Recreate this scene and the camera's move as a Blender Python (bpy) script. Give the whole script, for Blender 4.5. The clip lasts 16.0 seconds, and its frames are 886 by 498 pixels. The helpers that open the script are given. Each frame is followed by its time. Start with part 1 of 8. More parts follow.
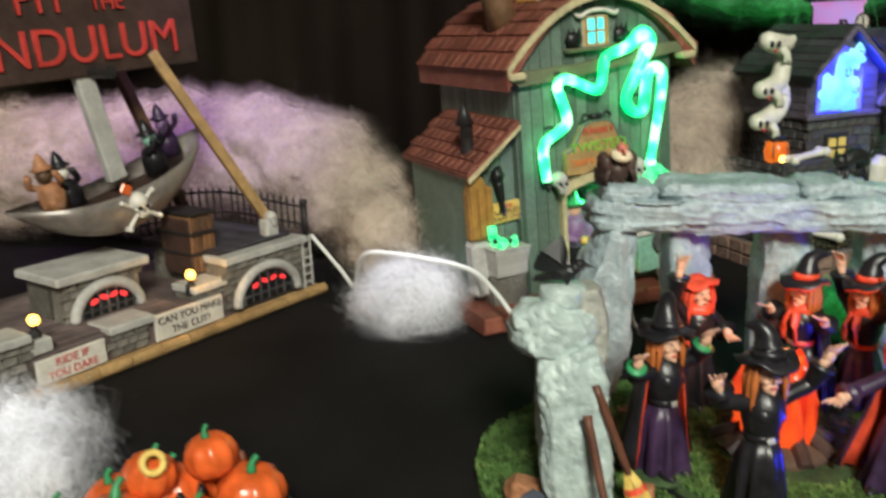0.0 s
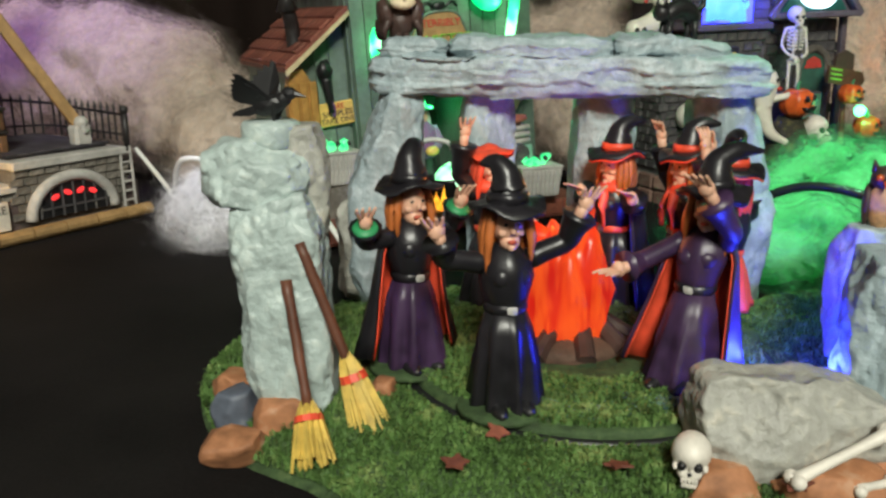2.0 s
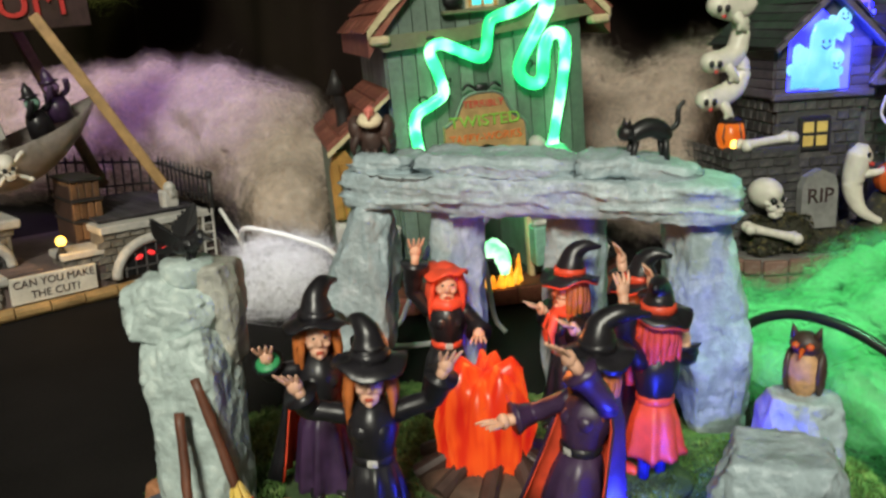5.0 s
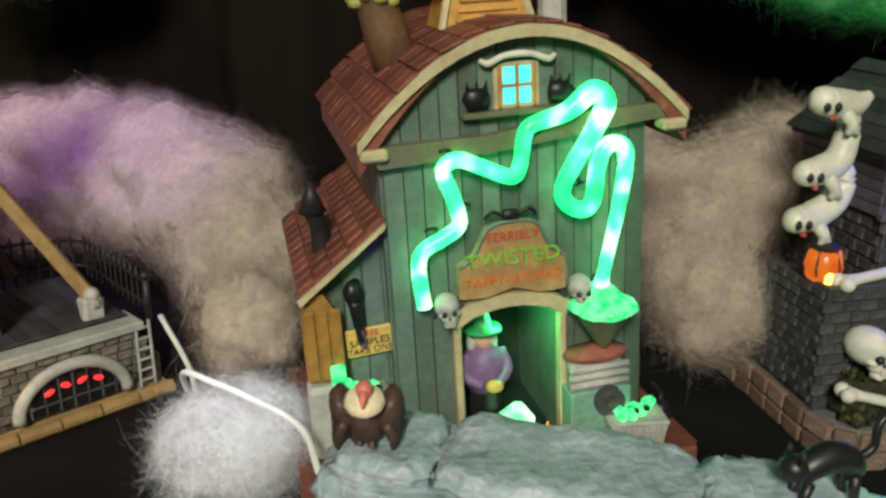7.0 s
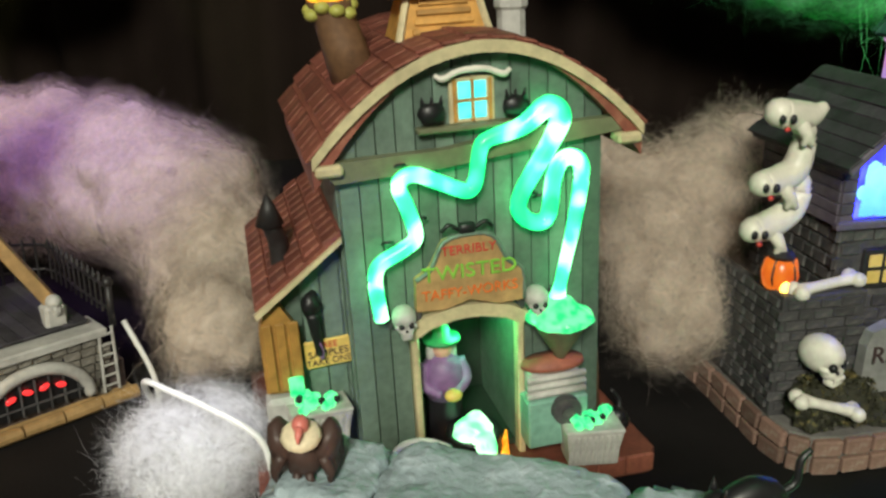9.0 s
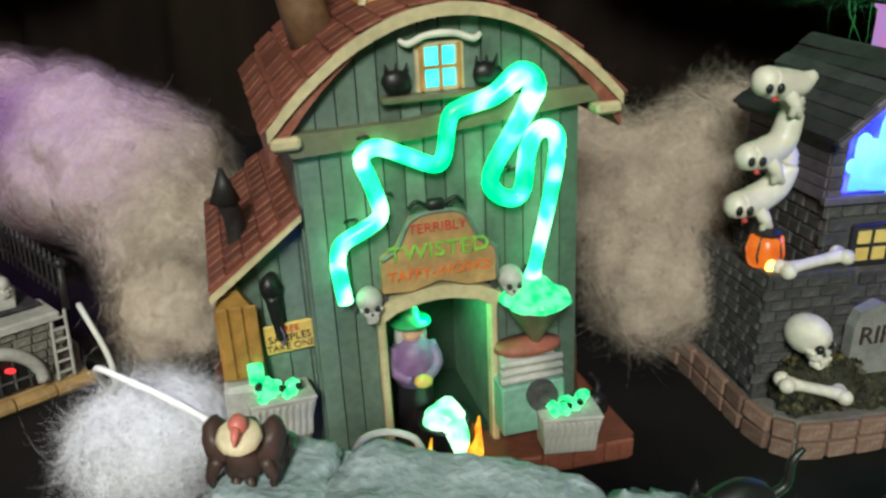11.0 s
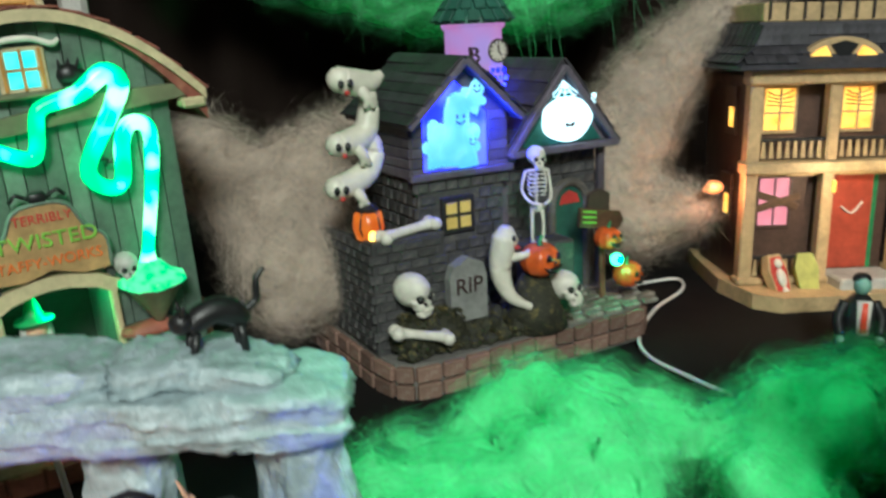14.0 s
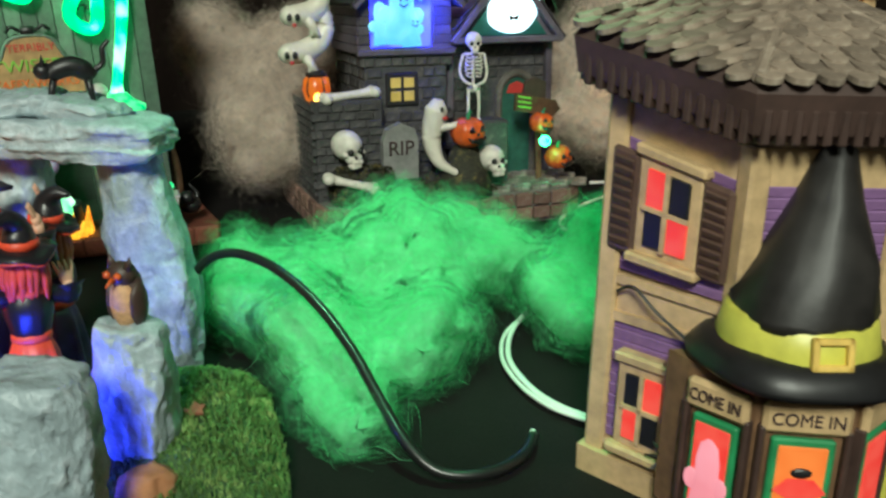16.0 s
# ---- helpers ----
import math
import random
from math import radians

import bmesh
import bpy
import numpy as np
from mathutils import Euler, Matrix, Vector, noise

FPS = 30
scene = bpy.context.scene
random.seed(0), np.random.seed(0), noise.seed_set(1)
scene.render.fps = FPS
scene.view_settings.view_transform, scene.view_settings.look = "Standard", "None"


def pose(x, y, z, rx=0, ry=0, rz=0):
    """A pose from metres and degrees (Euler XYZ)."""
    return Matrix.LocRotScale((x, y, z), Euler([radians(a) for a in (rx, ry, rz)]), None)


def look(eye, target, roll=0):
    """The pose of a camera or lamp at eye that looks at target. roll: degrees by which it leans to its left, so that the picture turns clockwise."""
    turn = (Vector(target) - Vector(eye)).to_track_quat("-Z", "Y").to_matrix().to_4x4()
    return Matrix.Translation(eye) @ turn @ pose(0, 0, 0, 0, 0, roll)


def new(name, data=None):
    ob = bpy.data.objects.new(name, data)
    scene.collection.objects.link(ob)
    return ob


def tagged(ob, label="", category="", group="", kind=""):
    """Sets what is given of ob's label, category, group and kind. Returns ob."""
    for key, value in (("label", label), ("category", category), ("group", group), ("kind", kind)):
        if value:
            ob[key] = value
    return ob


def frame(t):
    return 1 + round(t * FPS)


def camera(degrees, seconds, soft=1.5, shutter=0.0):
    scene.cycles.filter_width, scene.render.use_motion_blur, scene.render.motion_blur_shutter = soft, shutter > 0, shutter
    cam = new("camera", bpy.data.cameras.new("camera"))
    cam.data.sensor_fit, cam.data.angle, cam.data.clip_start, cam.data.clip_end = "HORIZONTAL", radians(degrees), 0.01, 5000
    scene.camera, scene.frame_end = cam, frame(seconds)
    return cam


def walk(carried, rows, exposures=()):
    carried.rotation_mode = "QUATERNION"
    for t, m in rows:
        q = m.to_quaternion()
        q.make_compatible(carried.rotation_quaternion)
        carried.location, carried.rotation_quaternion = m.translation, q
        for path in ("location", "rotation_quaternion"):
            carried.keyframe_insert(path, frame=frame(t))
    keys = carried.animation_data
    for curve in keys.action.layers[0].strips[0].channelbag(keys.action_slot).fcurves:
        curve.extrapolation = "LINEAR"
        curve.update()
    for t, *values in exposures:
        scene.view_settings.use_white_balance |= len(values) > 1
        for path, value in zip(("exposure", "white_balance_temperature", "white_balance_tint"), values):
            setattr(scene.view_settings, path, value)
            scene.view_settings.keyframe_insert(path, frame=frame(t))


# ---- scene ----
cam = camera(55.5, 16.0, 2.6, 0.4)
METRES, EYE, TILT, LEAN, TURN = 1.0, 0.229, -14.7, 1.5, 0.0
ROWS = [
    (0.0, 0.0, 0.0, 0.0, 0.0, 0.0, -0.0),
    (0.5, 0.0242, 0.0174, -0.0259, -2.32, -1.59, 0.95),
    (1.0, 0.0465, 0.0388, -0.0489, -4.08, -2.15, 1.02),
    (1.5, 0.0823, 0.0653, -0.0575, -4.18, -1.4, 0.18),
    (2.0, 0.1073, 0.0767, -0.0582, -1.84, -0.65, -0.63),
    (2.5, 0.1319, 0.0843, -0.0592, 0.57, -0.38, -0.84),
    (3.0, 0.1439, 0.08, -0.0588, 2.64, -0.42, -1.35),
    (5.5, 0.2221, 0.0845, 0.0223, 12.33, -1.03, -3.68),
    (6.0, 0.1706, 0.1625, 0.0684, 12.69, -2.03, -4.33),
    (6.5, 0.1499, 0.2117, 0.1067, 11.06, -2.91, -4.31),
    (7.0, 0.1577, 0.2313, 0.118, 9.43, -4.35, -4.75),
    (7.5, 0.1683, 0.2099, 0.1449, 9.23, -2.81, -4.93),
    (8.0, 0.1754, 0.2012, 0.1477, 9.42, -0.67, -5.05),
    (8.5, 0.1741, 0.2182, 0.1438, 9.11, -2.5, -4.96),
    (9.0, 0.1714, 0.2322, 0.1358, 8.45, -5.52, -4.82),
    (11.5, 0.1799, 0.2624, 0.1299, 6.44, -6.98, -4.68),
    (12.0, 0.2141, 0.2623, 0.1207, 0.9, -5.23, -3.18),
    (12.5, 0.2369, 0.2571, 0.1167, -3.26, -3.86, -1.61),
    (13.0, 0.2457, 0.252, 0.1164, -6.11, -2.29, -0.28),
    (13.5, 0.2478, 0.2365, 0.1018, -8.55, -0.7, 0.79),
    (14.0, 0.2596, 0.194, 0.0679, -9.49, 0.33, 2.1),
    (14.5, 0.3015, 0.1319, 0.0291, -8.11, -0.45, 1.34),
    (15.0, 0.3424, 0.0938, 0.0092, -4.57, -1.62, -0.35),
    (15.5, 0.3688, 0.0977, 0.0031, -2.22, -2.41, -0.97),
    (16.0, 0.3902, 0.0872, -0.0073, -1.71, -2.34, -2.3),
]
walk(cam, [(t, pose(0, 0, EYE, TILT, LEAN, TURN) @ pose(METRES * x, METRES * y, METRES * z, 90 + pitch, roll, yaw)) for t, x, y, z, yaw, pitch, roll in ROWS],
     [(0.0, 0.15, 6300, 10), (1.5, 0.0, 6300, 10), (3.0, 0.0, 6300, 10), (6.0, -0.10, 6600, 9), (7.0, -0.08, 6550, 8), (9.0, 0.10, 6500, 8), (11.5, 0.04, 5900, 6), (12.5, -0.03, 5500, 3), (13.5, 0.0, 5500, 3), (14.5, -0.12, 6100, 4), (16.0, -0.08, 6150, 1)])

# ---- world and lamps ----
world = bpy.data.worlds.new("room_dark")
scene.world = world
world.use_nodes = True
world.node_tree.nodes["Background"].inputs[0].default_value = (1.0, 0.85, 0.7, 1)
world.node_tree.nodes["Background"].inputs[1].default_value = 0.078


def area_lamp(name, eye, target, size, watts, color):
    data = bpy.data.lights.new(name, "AREA")
    data.shape, data.size, data.energy, data.color = "DISK", size, watts, color
    ob = new(name, data)
    ob.matrix_basis = look(eye, target)
    return ob


def spot_lamp(name, eye, target, watts, color, angle=60, radius=0.01, blend=0.6):
    data = bpy.data.lights.new(name, "SPOT")
    data.energy, data.color, data.spot_size, data.spot_blend, data.shadow_soft_size = watts, color, radians(angle), blend, radius
    ob = new(name, data)
    ob.matrix_basis = look(eye, target)
    return ob


def point_lamp(name, eye, watts, color, radius=0.004):
    data = bpy.data.lights.new(name, "POINT")
    data.energy, data.color, data.shadow_soft_size = watts, color, radius
    ob = new(name, data)
    ob.matrix_basis = pose(*eye)
    return ob


area_lamp("room_lamp", (0.20, -1.45, 1.45), (0.25, 0.6, 0.05), 0.55, 63.0, (0.97, 0.95, 0.80))
spot_lamp("violet_spot", (-0.22, 0.55, 0.62), (-0.29, 0.92, 0.1), 11.0, (0.46, 0.26, 1.0), 46, 0.02, 0.9)
spot_lamp("amber_spot", (-0.48, 0.50, 0.66), (-0.42, 0.95, 0.06), 2.6, (1.0, 0.52, 0.24), 44, 0.02, 0.9)
spot_lamp("green_spot", (0.40, 0.72, 0.80), (0.40, 1.20, 0.40), 24.0, (0.25, 1.0, 0.35), 48, 0.02)
# Second, unseen spot added only to lift the dark olive cloud
spot_lamp("green_spot", (-0.50, 0.75, 0.85), (-0.52, 1.20, 0.36), 7.0, (0.75, 1.0, 0.30), 40, 0.02)
# Two unseen fill spots added to brighten the white cotton tufts
spot_lamp("fog_spot", (-0.06, 0.42, 0.62), (-0.034, 0.652, 0.02), 14.0, (0.90, 0.88, 1.0), 12, 0.02, 0.9)
spot_lamp("fog_spot", (-0.26, 0.22, 0.55), (-0.212, 0.375, 0.02), 7.0, (0.92, 0.92, 1.0), 16, 0.02, 0.9)
spot_lamp("green_floor_spot", (0.37, 0.40, 0.56), (0.392, 0.512, 0.0), 12.0, (0.28, 1.0, 0.46), 43, 0.02, 0.8)

# ---- materials ----
MATS = {}


def node_mat(name):
    m = bpy.data.materials.new(name)
    m.use_nodes = True
    nt = m.node_tree
    return m, nt, nt.nodes["Principled BSDF"]


def paint(name, color, rough=0.55, var=0.25, grain=350.0, bump=0.25, metal=0.0, patch=60.0, island=False, wear=None, dist=0.0006, sheen=0.0, spec=0.5):
    """Hand-painted resin or similar: base colour varied at two scales, fine relief, worn colour on top."""
    if name in MATS:
        return MATS[name]
    m, nt, b = node_mat(name)
    L, N = nt.links.new, nt.nodes.new
    co = N("ShaderNodeTexCoord")
    n1, n2 = N("ShaderNodeTexNoise"), N("ShaderNodeTexNoise")
    n1.inputs["Scale"].default_value, n1.inputs["Detail"].default_value = patch, 3
    n2.inputs["Scale"].default_value, n2.inputs["Detail"].default_value = grain, 4
    for n in (n1, n2):
        L(co.outputs["Object"], n.inputs["Vector"])
    add = N("ShaderNodeMath")
    add.operation = "MULTIPLY_ADD"
    add.inputs[1].default_value = 0.6
    L(n1.outputs[0], add.inputs[0])
    half = N("ShaderNodeMath")
    half.operation = "MULTIPLY"
    half.inputs[1].default_value = 0.4
    L(n2.outputs[0], half.inputs[0])
    L(half.outputs[0], add.inputs[2])
    ramp = N("ShaderNodeValToRGB")
    lo = [c * (1 - var) for c in color]
    hi = [min(1, c * (1 + var)) for c in color] if wear is None else list(wear)
    ramp.color_ramp.elements[0].position, ramp.color_ramp.elements[0].color = 0.36, (*lo, 1)
    ramp.color_ramp.elements[1].position, ramp.color_ramp.elements[1].color = 0.66, (*hi, 1)
    if wear is not None:
        e = ramp.color_ramp.elements.new(0.54)
        e.color = (*color, 1)
    L(add.outputs[0], ramp.inputs[0])
    out = ramp.outputs[0]
    if island:
        info = N("ShaderNodeObjectInfo")
        hsv = N("ShaderNodeHueSaturation")
        mp = N("ShaderNodeMapRange")
        mp.inputs["To Min"].default_value, mp.inputs["To Max"].default_value = 0.68, 1.3
        L(info.outputs["Random"], mp.inputs[0])
        L(mp.outputs[0], hsv.inputs["Value"])
        L(out, hsv.inputs["Color"])
        out = hsv.outputs[0]
    L(out, b.inputs["Base Color"])
    b.inputs["Roughness"].default_value, b.inputs["Metallic"].default_value = rough, metal
    b.inputs["Sheen Weight"].default_value = sheen
    b.inputs["Specular IOR Level"].default_value = spec
    bp = N("ShaderNodeBump")
    bp.inputs["Strength"].default_value, bp.inputs["Distance"].default_value = bump, dist
    L(add.outputs[0], bp.inputs["Height"])
    L(bp.outputs[0], b.inputs["Normal"])
    MATS[name] = m
    return m


def glow(name, color, strength, edge=None, scale=120.0):
    """A lit translucent plastic, brighter and dimmer in patches over the lamps inside it."""
    if name in MATS:
        return MATS[name]
    m, nt, b = node_mat(name)
    L, N = nt.links.new, nt.nodes.new
    b.inputs["Base Color"].default_value = (*[c * 0.22 for c in color], 1)
    b.inputs["Roughness"].default_value = 0.3
    co, n, ramp = N("ShaderNodeTexCoord"), N("ShaderNodeTexNoise"), N("ShaderNodeValToRGB")
    n.inputs["Scale"].default_value, n.inputs["Detail"].default_value = scale, 1
    L(co.outputs["Object"], n.inputs["Vector"])
    ramp.color_ramp.elements[0].position, ramp.color_ramp.elements[0].color = 0.35, (*(edge or color), 1)
    ramp.color_ramp.elements[1].position, ramp.color_ramp.elements[1].color = 0.62, (*color, 1)
    L(n.outputs[0], ramp.inputs[0])
    L(ramp.outputs[0], b.inputs["Emission Color"])
    b.inputs["Emission Strength"].default_value = strength
    MATS[name] = m
    return m


def fibre_mat(name, color, trans=0.35):
    """Cotton wool: dull fibres that let some light through."""
    m = bpy.data.materials.new(name)
    m.use_nodes = True
    nt = m.node_tree
    nt.nodes.clear()
    L, N = nt.links.new, nt.nodes.new
    out, mix, d, t = N("ShaderNodeOutputMaterial"), N("ShaderNodeMixShader"), N("ShaderNodeBsdfDiffuse"), N("ShaderNodeBsdfTranslucent")
    co, n, n2, ramp, bp = N("ShaderNodeTexCoord"), N("ShaderNodeTexNoise"), N("ShaderNodeTexNoise"), N("ShaderNodeValToRGB"), N("ShaderNodeBump")
    n.inputs["Scale"].default_value, n.inputs["Detail"].default_value = 30, 6
    n2.inputs["Scale"].default_value, n2.inputs["Detail"].default_value, n2.inputs["Distortion"].default_value = 110, 8, 3.0
    ramp.color_ramp.elements[0].position, ramp.color_ramp.elements[0].color = 0.3, (*[c * 0.84 for c in color], 1)
    ramp.color_ramp.elements[1].position, ramp.color_ramp.elements[1].color = 0.65, (*color, 1)
    for q in (n, n2):
        L(co.outputs["Object"], q.inputs["Vector"])
    L(n.outputs[0], ramp.inputs[0])
    L(n2.outputs[0], bp.inputs["Height"])
    bp.inputs["Strength"].default_value, bp.inputs["Distance"].default_value = 0.4, 0.003
    for q in (d, t):
        L(ramp.outputs[0], q.inputs["Color"])
        L(bp.outputs[0], q.inputs["Normal"])
    mix.inputs[0].default_value = trans
    L(d.outputs[0], mix.inputs[1])
    L(t.outputs[0], mix.inputs[2])
    L(mix.outputs[0], out.inputs["Surface"])
    return m


CLOTH = paint("black_cloth", (0.0105, 0.0092, 0.0090), 0.9, 0.4, 900, 0.4, patch=12, spec=0.12)
CURTAIN = paint("dark_curtain", (0.015, 0.0098, 0.0078), 0.9, 0.3, 500, 0.2, patch=6, spec=0.1)
ROOMWALL = paint("room_paint", (0.25, 0.22, 0.2), 0.9, 0.1, 60, 0.1, patch=3)
SIDING = paint("grey_green_paint", (0.115, 0.165, 0.13), 0.5, 0.22, 240, 0.3, island=True)
CREAM = paint("cream_paint", (0.55, 0.47, 0.28), 0.5, 0.2, 260, 0.25)
CREAM2 = paint("tan_ivory_paint", (0.54, 0.38, 0.20), 0.5, 0.22, 260, 0.3)
ROOFRED = paint("red_brown_shingle", (0.20, 0.062, 0.042), 0.55, 0.35, 320, 0.5, island=True, wear=(0.27, 0.11, 0.07))
BRICKRED = paint("brick_red", (0.25, 0.08, 0.05), 0.6, 0.3, 320, 0.4, island=True)
BRICKTAN = paint("brick_tan", (0.22, 0.13, 0.10), 0.7, 0.3, 320, 0.5, island=True, wear=(0.3, 0.24, 0.2))
MORTAR = paint("grey_mortar", (0.16, 0.15, 0.14), 0.85, 0.25, 400, 0.4)
WOODYEL = paint("ochre_wood", (0.50, 0.26, 0.06), 0.5, 0.3, 220, 0.4, island=True)
WOODBROWN = paint("brown_wood", (0.13, 0.07, 0.035), 0.55, 0.35, 260, 0.4, island=True)
WOODTAN = paint("tan_wood", (0.38, 0.24, 0.10), 0.55, 0.3, 220, 0.4, island=True)
GREENBEAM = paint("olive_beam", (0.15, 0.16, 0.09), 0.5, 0.25, 220, 0.35)
STONEHENGE = paint("blue_grey_stone", (0.35, 0.435, 0.465), 0.42, 0.24, 330, 1.0, patch=130, wear=(0.48, 0.56, 0.60), dist=0.0024)
STONEMINT = paint("pale_mint_stone", (0.44, 0.53, 0.51), 0.40, 0.20, 330, 1.0, patch=130, wear=(0.56, 0.63, 0.59), dist=0.0024)
STONEWARM = paint("warm_grey_stone", (0.36, 0.36, 0.32), 0.5, 0.22, 330, 1.0, patch=130, wear=(0.48, 0.46, 0.39), dist=0.0024)
STONEDARK = paint("dark_stone", (0.062, 0.060, 0.062), 0.65, 0.4, 260, 0.6, island=True, wear=(0.125, 0.115, 0.105), dist=0.001)
STONEGREY = paint("grey_stone_block", (0.17, 0.155, 0.13), 0.65, 0.35, 260, 0.6, island=True, wear=(0.3, 0.28, 0.25), dist=0.001)
STONEPALE = paint("pale_stone_trim", (0.46, 0.45, 0.42), 0.6, 0.2, 260, 0.4)
DECK = paint("grey_deck", (0.16, 0.12, 0.115), 0.6, 0.3, 260, 0.4, island=True)
ROOFDARK = paint("dark_plank_roof", (0.045, 0.042, 0.05), 0.6, 0.4, 260, 0.5, island=True)
VIOLETWOOD = paint("violet_grey_wood", (0.10, 0.085, 0.11), 0.6, 0.3, 260, 0.4, island=True)
BLACK = paint("black_gloss", (0.012, 0.012, 0.013), 0.42, 0.3, 300, 0.2)
IRON = paint("black_iron", (0.02, 0.018, 0.018), 0.5, 0.3, 300, 0.3)
GRASS = paint("grass_flock", (0.045, 0.085, 0.028), 0.8, 0.5, 420, 0.9, patch=70, wear=(0.085, 0.13, 0.045), dist=0.002)
EARTH = paint("brown_earth", (0.10, 0.055, 0.035), 0.8, 0.4, 220, 0.8, patch=60, dist=0.002)
CLAY = paint("rust_rock", (0.42, 0.185, 0.085), 0.7, 0.45, 200, 0.7, patch=90, wear=(0.52, 0.33, 0.21), dist=0.001)
SLATEBLUE = paint("slate_blue_rock", (0.12, 0.14, 0.18), 0.55, 0.35, 200, 0.6, patch=90, wear=(0.26, 0.27, 0.29), dist=0.001)
BONE = paint("bone_paint", (0.72, 0.68, 0.60), 0.45, 0.15, 200, 0.3, patch=120)
GHOST = paint("ghost_white", (0.72, 0.68, 0.58), 0.4, 0.12, 160, 0.2, patch=90)
SKIN = paint("skin_paint", (0.72, 0.42, 0.29), 0.45, 0.15, 200, 0.2)
BLACKCOAT = paint("black_robe", (0.014, 0.013, 0.016), 0.35, 0.4, 150, 0.5, patch=80, dist=0.001)
PURPLECOAT = paint("purple_robe", (0.045, 0.022, 0.06), 0.4, 0.4, 150, 0.5, patch=80, dist=0.001)
REDCLOTH = paint("orange_red_cloth", (0.75, 0.08, 0.035), 0.45, 0.25, 150, 0.4, patch=90)
BLUECLOTH = paint("blue_cloth", (0.03, 0.04, 0.35), 0.4, 0.3, 150, 0.4)
GREENCLOTH = paint("green_sleeve", (0.03, 0.25, 0.09), 0.45, 0.3, 150, 0.3)
HAIR = paint("orange_hair", (0.45, 0.13, 0.03), 0.5, 0.3, 200, 0.5)
STRAW = paint("yellow_straw", (0.62, 0.44, 0.09), 0.6, 0.3, 300, 0.6, patch=120)
HANDLE = paint("broomstick_wood", (0.12, 0.045, 0.025), 0.5, 0.3, 260, 0.4)
ORANGE = paint("pumpkin_orange", (0.72, 0.125, 0.026), 0.26, 0.25, 120, 0.25, patch=60)
YELLOW = paint("yellow_board", (0.75, 0.52, 0.13), 0.5, 0.15, 240, 0.25)
WHITECABLE = paint("white_plastic", (0.75, 0.75, 0.72), 0.35, 0.05, 200, 0.05)
BLACKCABLE = paint("black_plastic", (0.012, 0.012, 0.012), 0.3, 0.1, 200, 0.05)
SIGNWHITE = paint("weathered_white_board", (0.66, 0.62, 0.54), 0.55, 0.15, 240, 0.3)
REDINK = paint("red_ink", (0.55, 0.05, 0.04), 0.5, 0.2)
DARKINK = paint("dark_ink", (0.05, 0.03, 0.03), 0.5, 0.2)
GREENINK = paint("green_ink", (0.25, 0.55, 0.07), 0.5, 0.2)
ORANGEINK = paint("orange_ink", (0.75, 0.17, 0.03), 0.5, 0.2)
SILVER = paint("hull_metal", (0.52, 0.47, 0.43), 0.32, 0.2, 120, 0.2, metal=0.35)
LILAC = paint("purple_clapboard", (0.23, 0.125, 0.28), 0.5, 0.2, 240, 0.3)
PALEGREEN = paint("mint_paint", (0.22, 0.42, 0.33), 0.45, 0.2, 240, 0.2)
SHINGLE = paint("weathered_shingle", (0.27, 0.215, 0.165), 0.6, 0.3, 300, 0.5, island=True, wear=(0.40, 0.34, 0.27))
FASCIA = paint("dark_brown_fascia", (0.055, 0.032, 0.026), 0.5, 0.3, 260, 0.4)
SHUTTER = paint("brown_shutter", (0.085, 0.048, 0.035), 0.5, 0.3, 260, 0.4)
LIME = paint("lime_yellow_band", (0.62, 0.60, 0.10), 0.4, 0.15, 200, 0.2)
DOORRED = paint("red_door", (0.45, 0.07, 0.035), 0.5, 0.2, 200, 0.2)
COFFINGREEN = paint("olive_yellow_lid", (0.42, 0.42, 0.09), 0.5, 0.2, 200, 0.3)
GREENROOF = paint("green_tower_roof", (0.03, 0.12, 0.085), 0.5, 0.3, 200, 0.4, island=True)
INSIDE = paint("shaded_inside", (0.015, 0.03, 0.018), 0.7, 0.3)

TUBEGLOW = glow("green_tube_glow", (0.30, 1.0, 0.42), 3.6, (0.0, 0.45, 0.10), 52)
spot = TUBEGLOW.node_tree.nodes["Color Ramp"].color_ramp.elements.new(0.50)
spot.color = (0.03, 0.85, 0.23, 1)
SLIME = glow("green_slime_glow", (0.16, 1.0, 0.34), 1.35, (0.0, 0.55, 0.16), 160)
SLIMEWHITE = glow("bright_slime_glow", (0.55, 1.0, 0.6), 2.0, (0.1, 0.9, 0.25), 90)
CYANPANE = glow("cyan_pane_glow", (0.15, 0.95, 0.85), 1.3, (0.05, 0.75, 0.7), 100)
BLUEGLOW = glow("blue_window_glow", (0.04, 0.05, 1.0), 8.0, (0.01, 0.01, 0.8), 40)
GHOSTGLOW = glow("ghost_window_glow", (0.30, 0.80, 1.0), 1.25, (0.14, 0.55, 1.0), 50)
PUMPGLOW = glow("white_pumpkin_glow", (0.75, 0.97, 1.0), 2.4, (0.55, 0.9, 1.0), 50)
AMBERPANE = glow("amber_pane_glow", (1.0, 0.60, 0.10), 1.8, (1.0, 0.42, 0.05), 90)
DIMPANE = glow("dim_yellow_pane", (0.65, 0.48, 0.12), 0.75, (0.5, 0.35, 0.08), 90)
REDPANE = glow("red_pane_glow", (1.0, 0.10, 0.07), 0.85, (0.95, 0.045, 0.035), 110)
PINKPANE = glow("pink_pane_glow", (1.0, 0.36, 0.42), 0.95, (0.9, 0.28, 0.33), 60)
FLAME = glow("flame_glow", (1.0, 0.50, 0.03), 1.5, (0.95, 0.22, 0.01), 130)
CAMPFIRE = glow("campfire_glow", (1.0, 0.10, 0.014), 0.82, (0.70, 0.014, 0.008), 130)
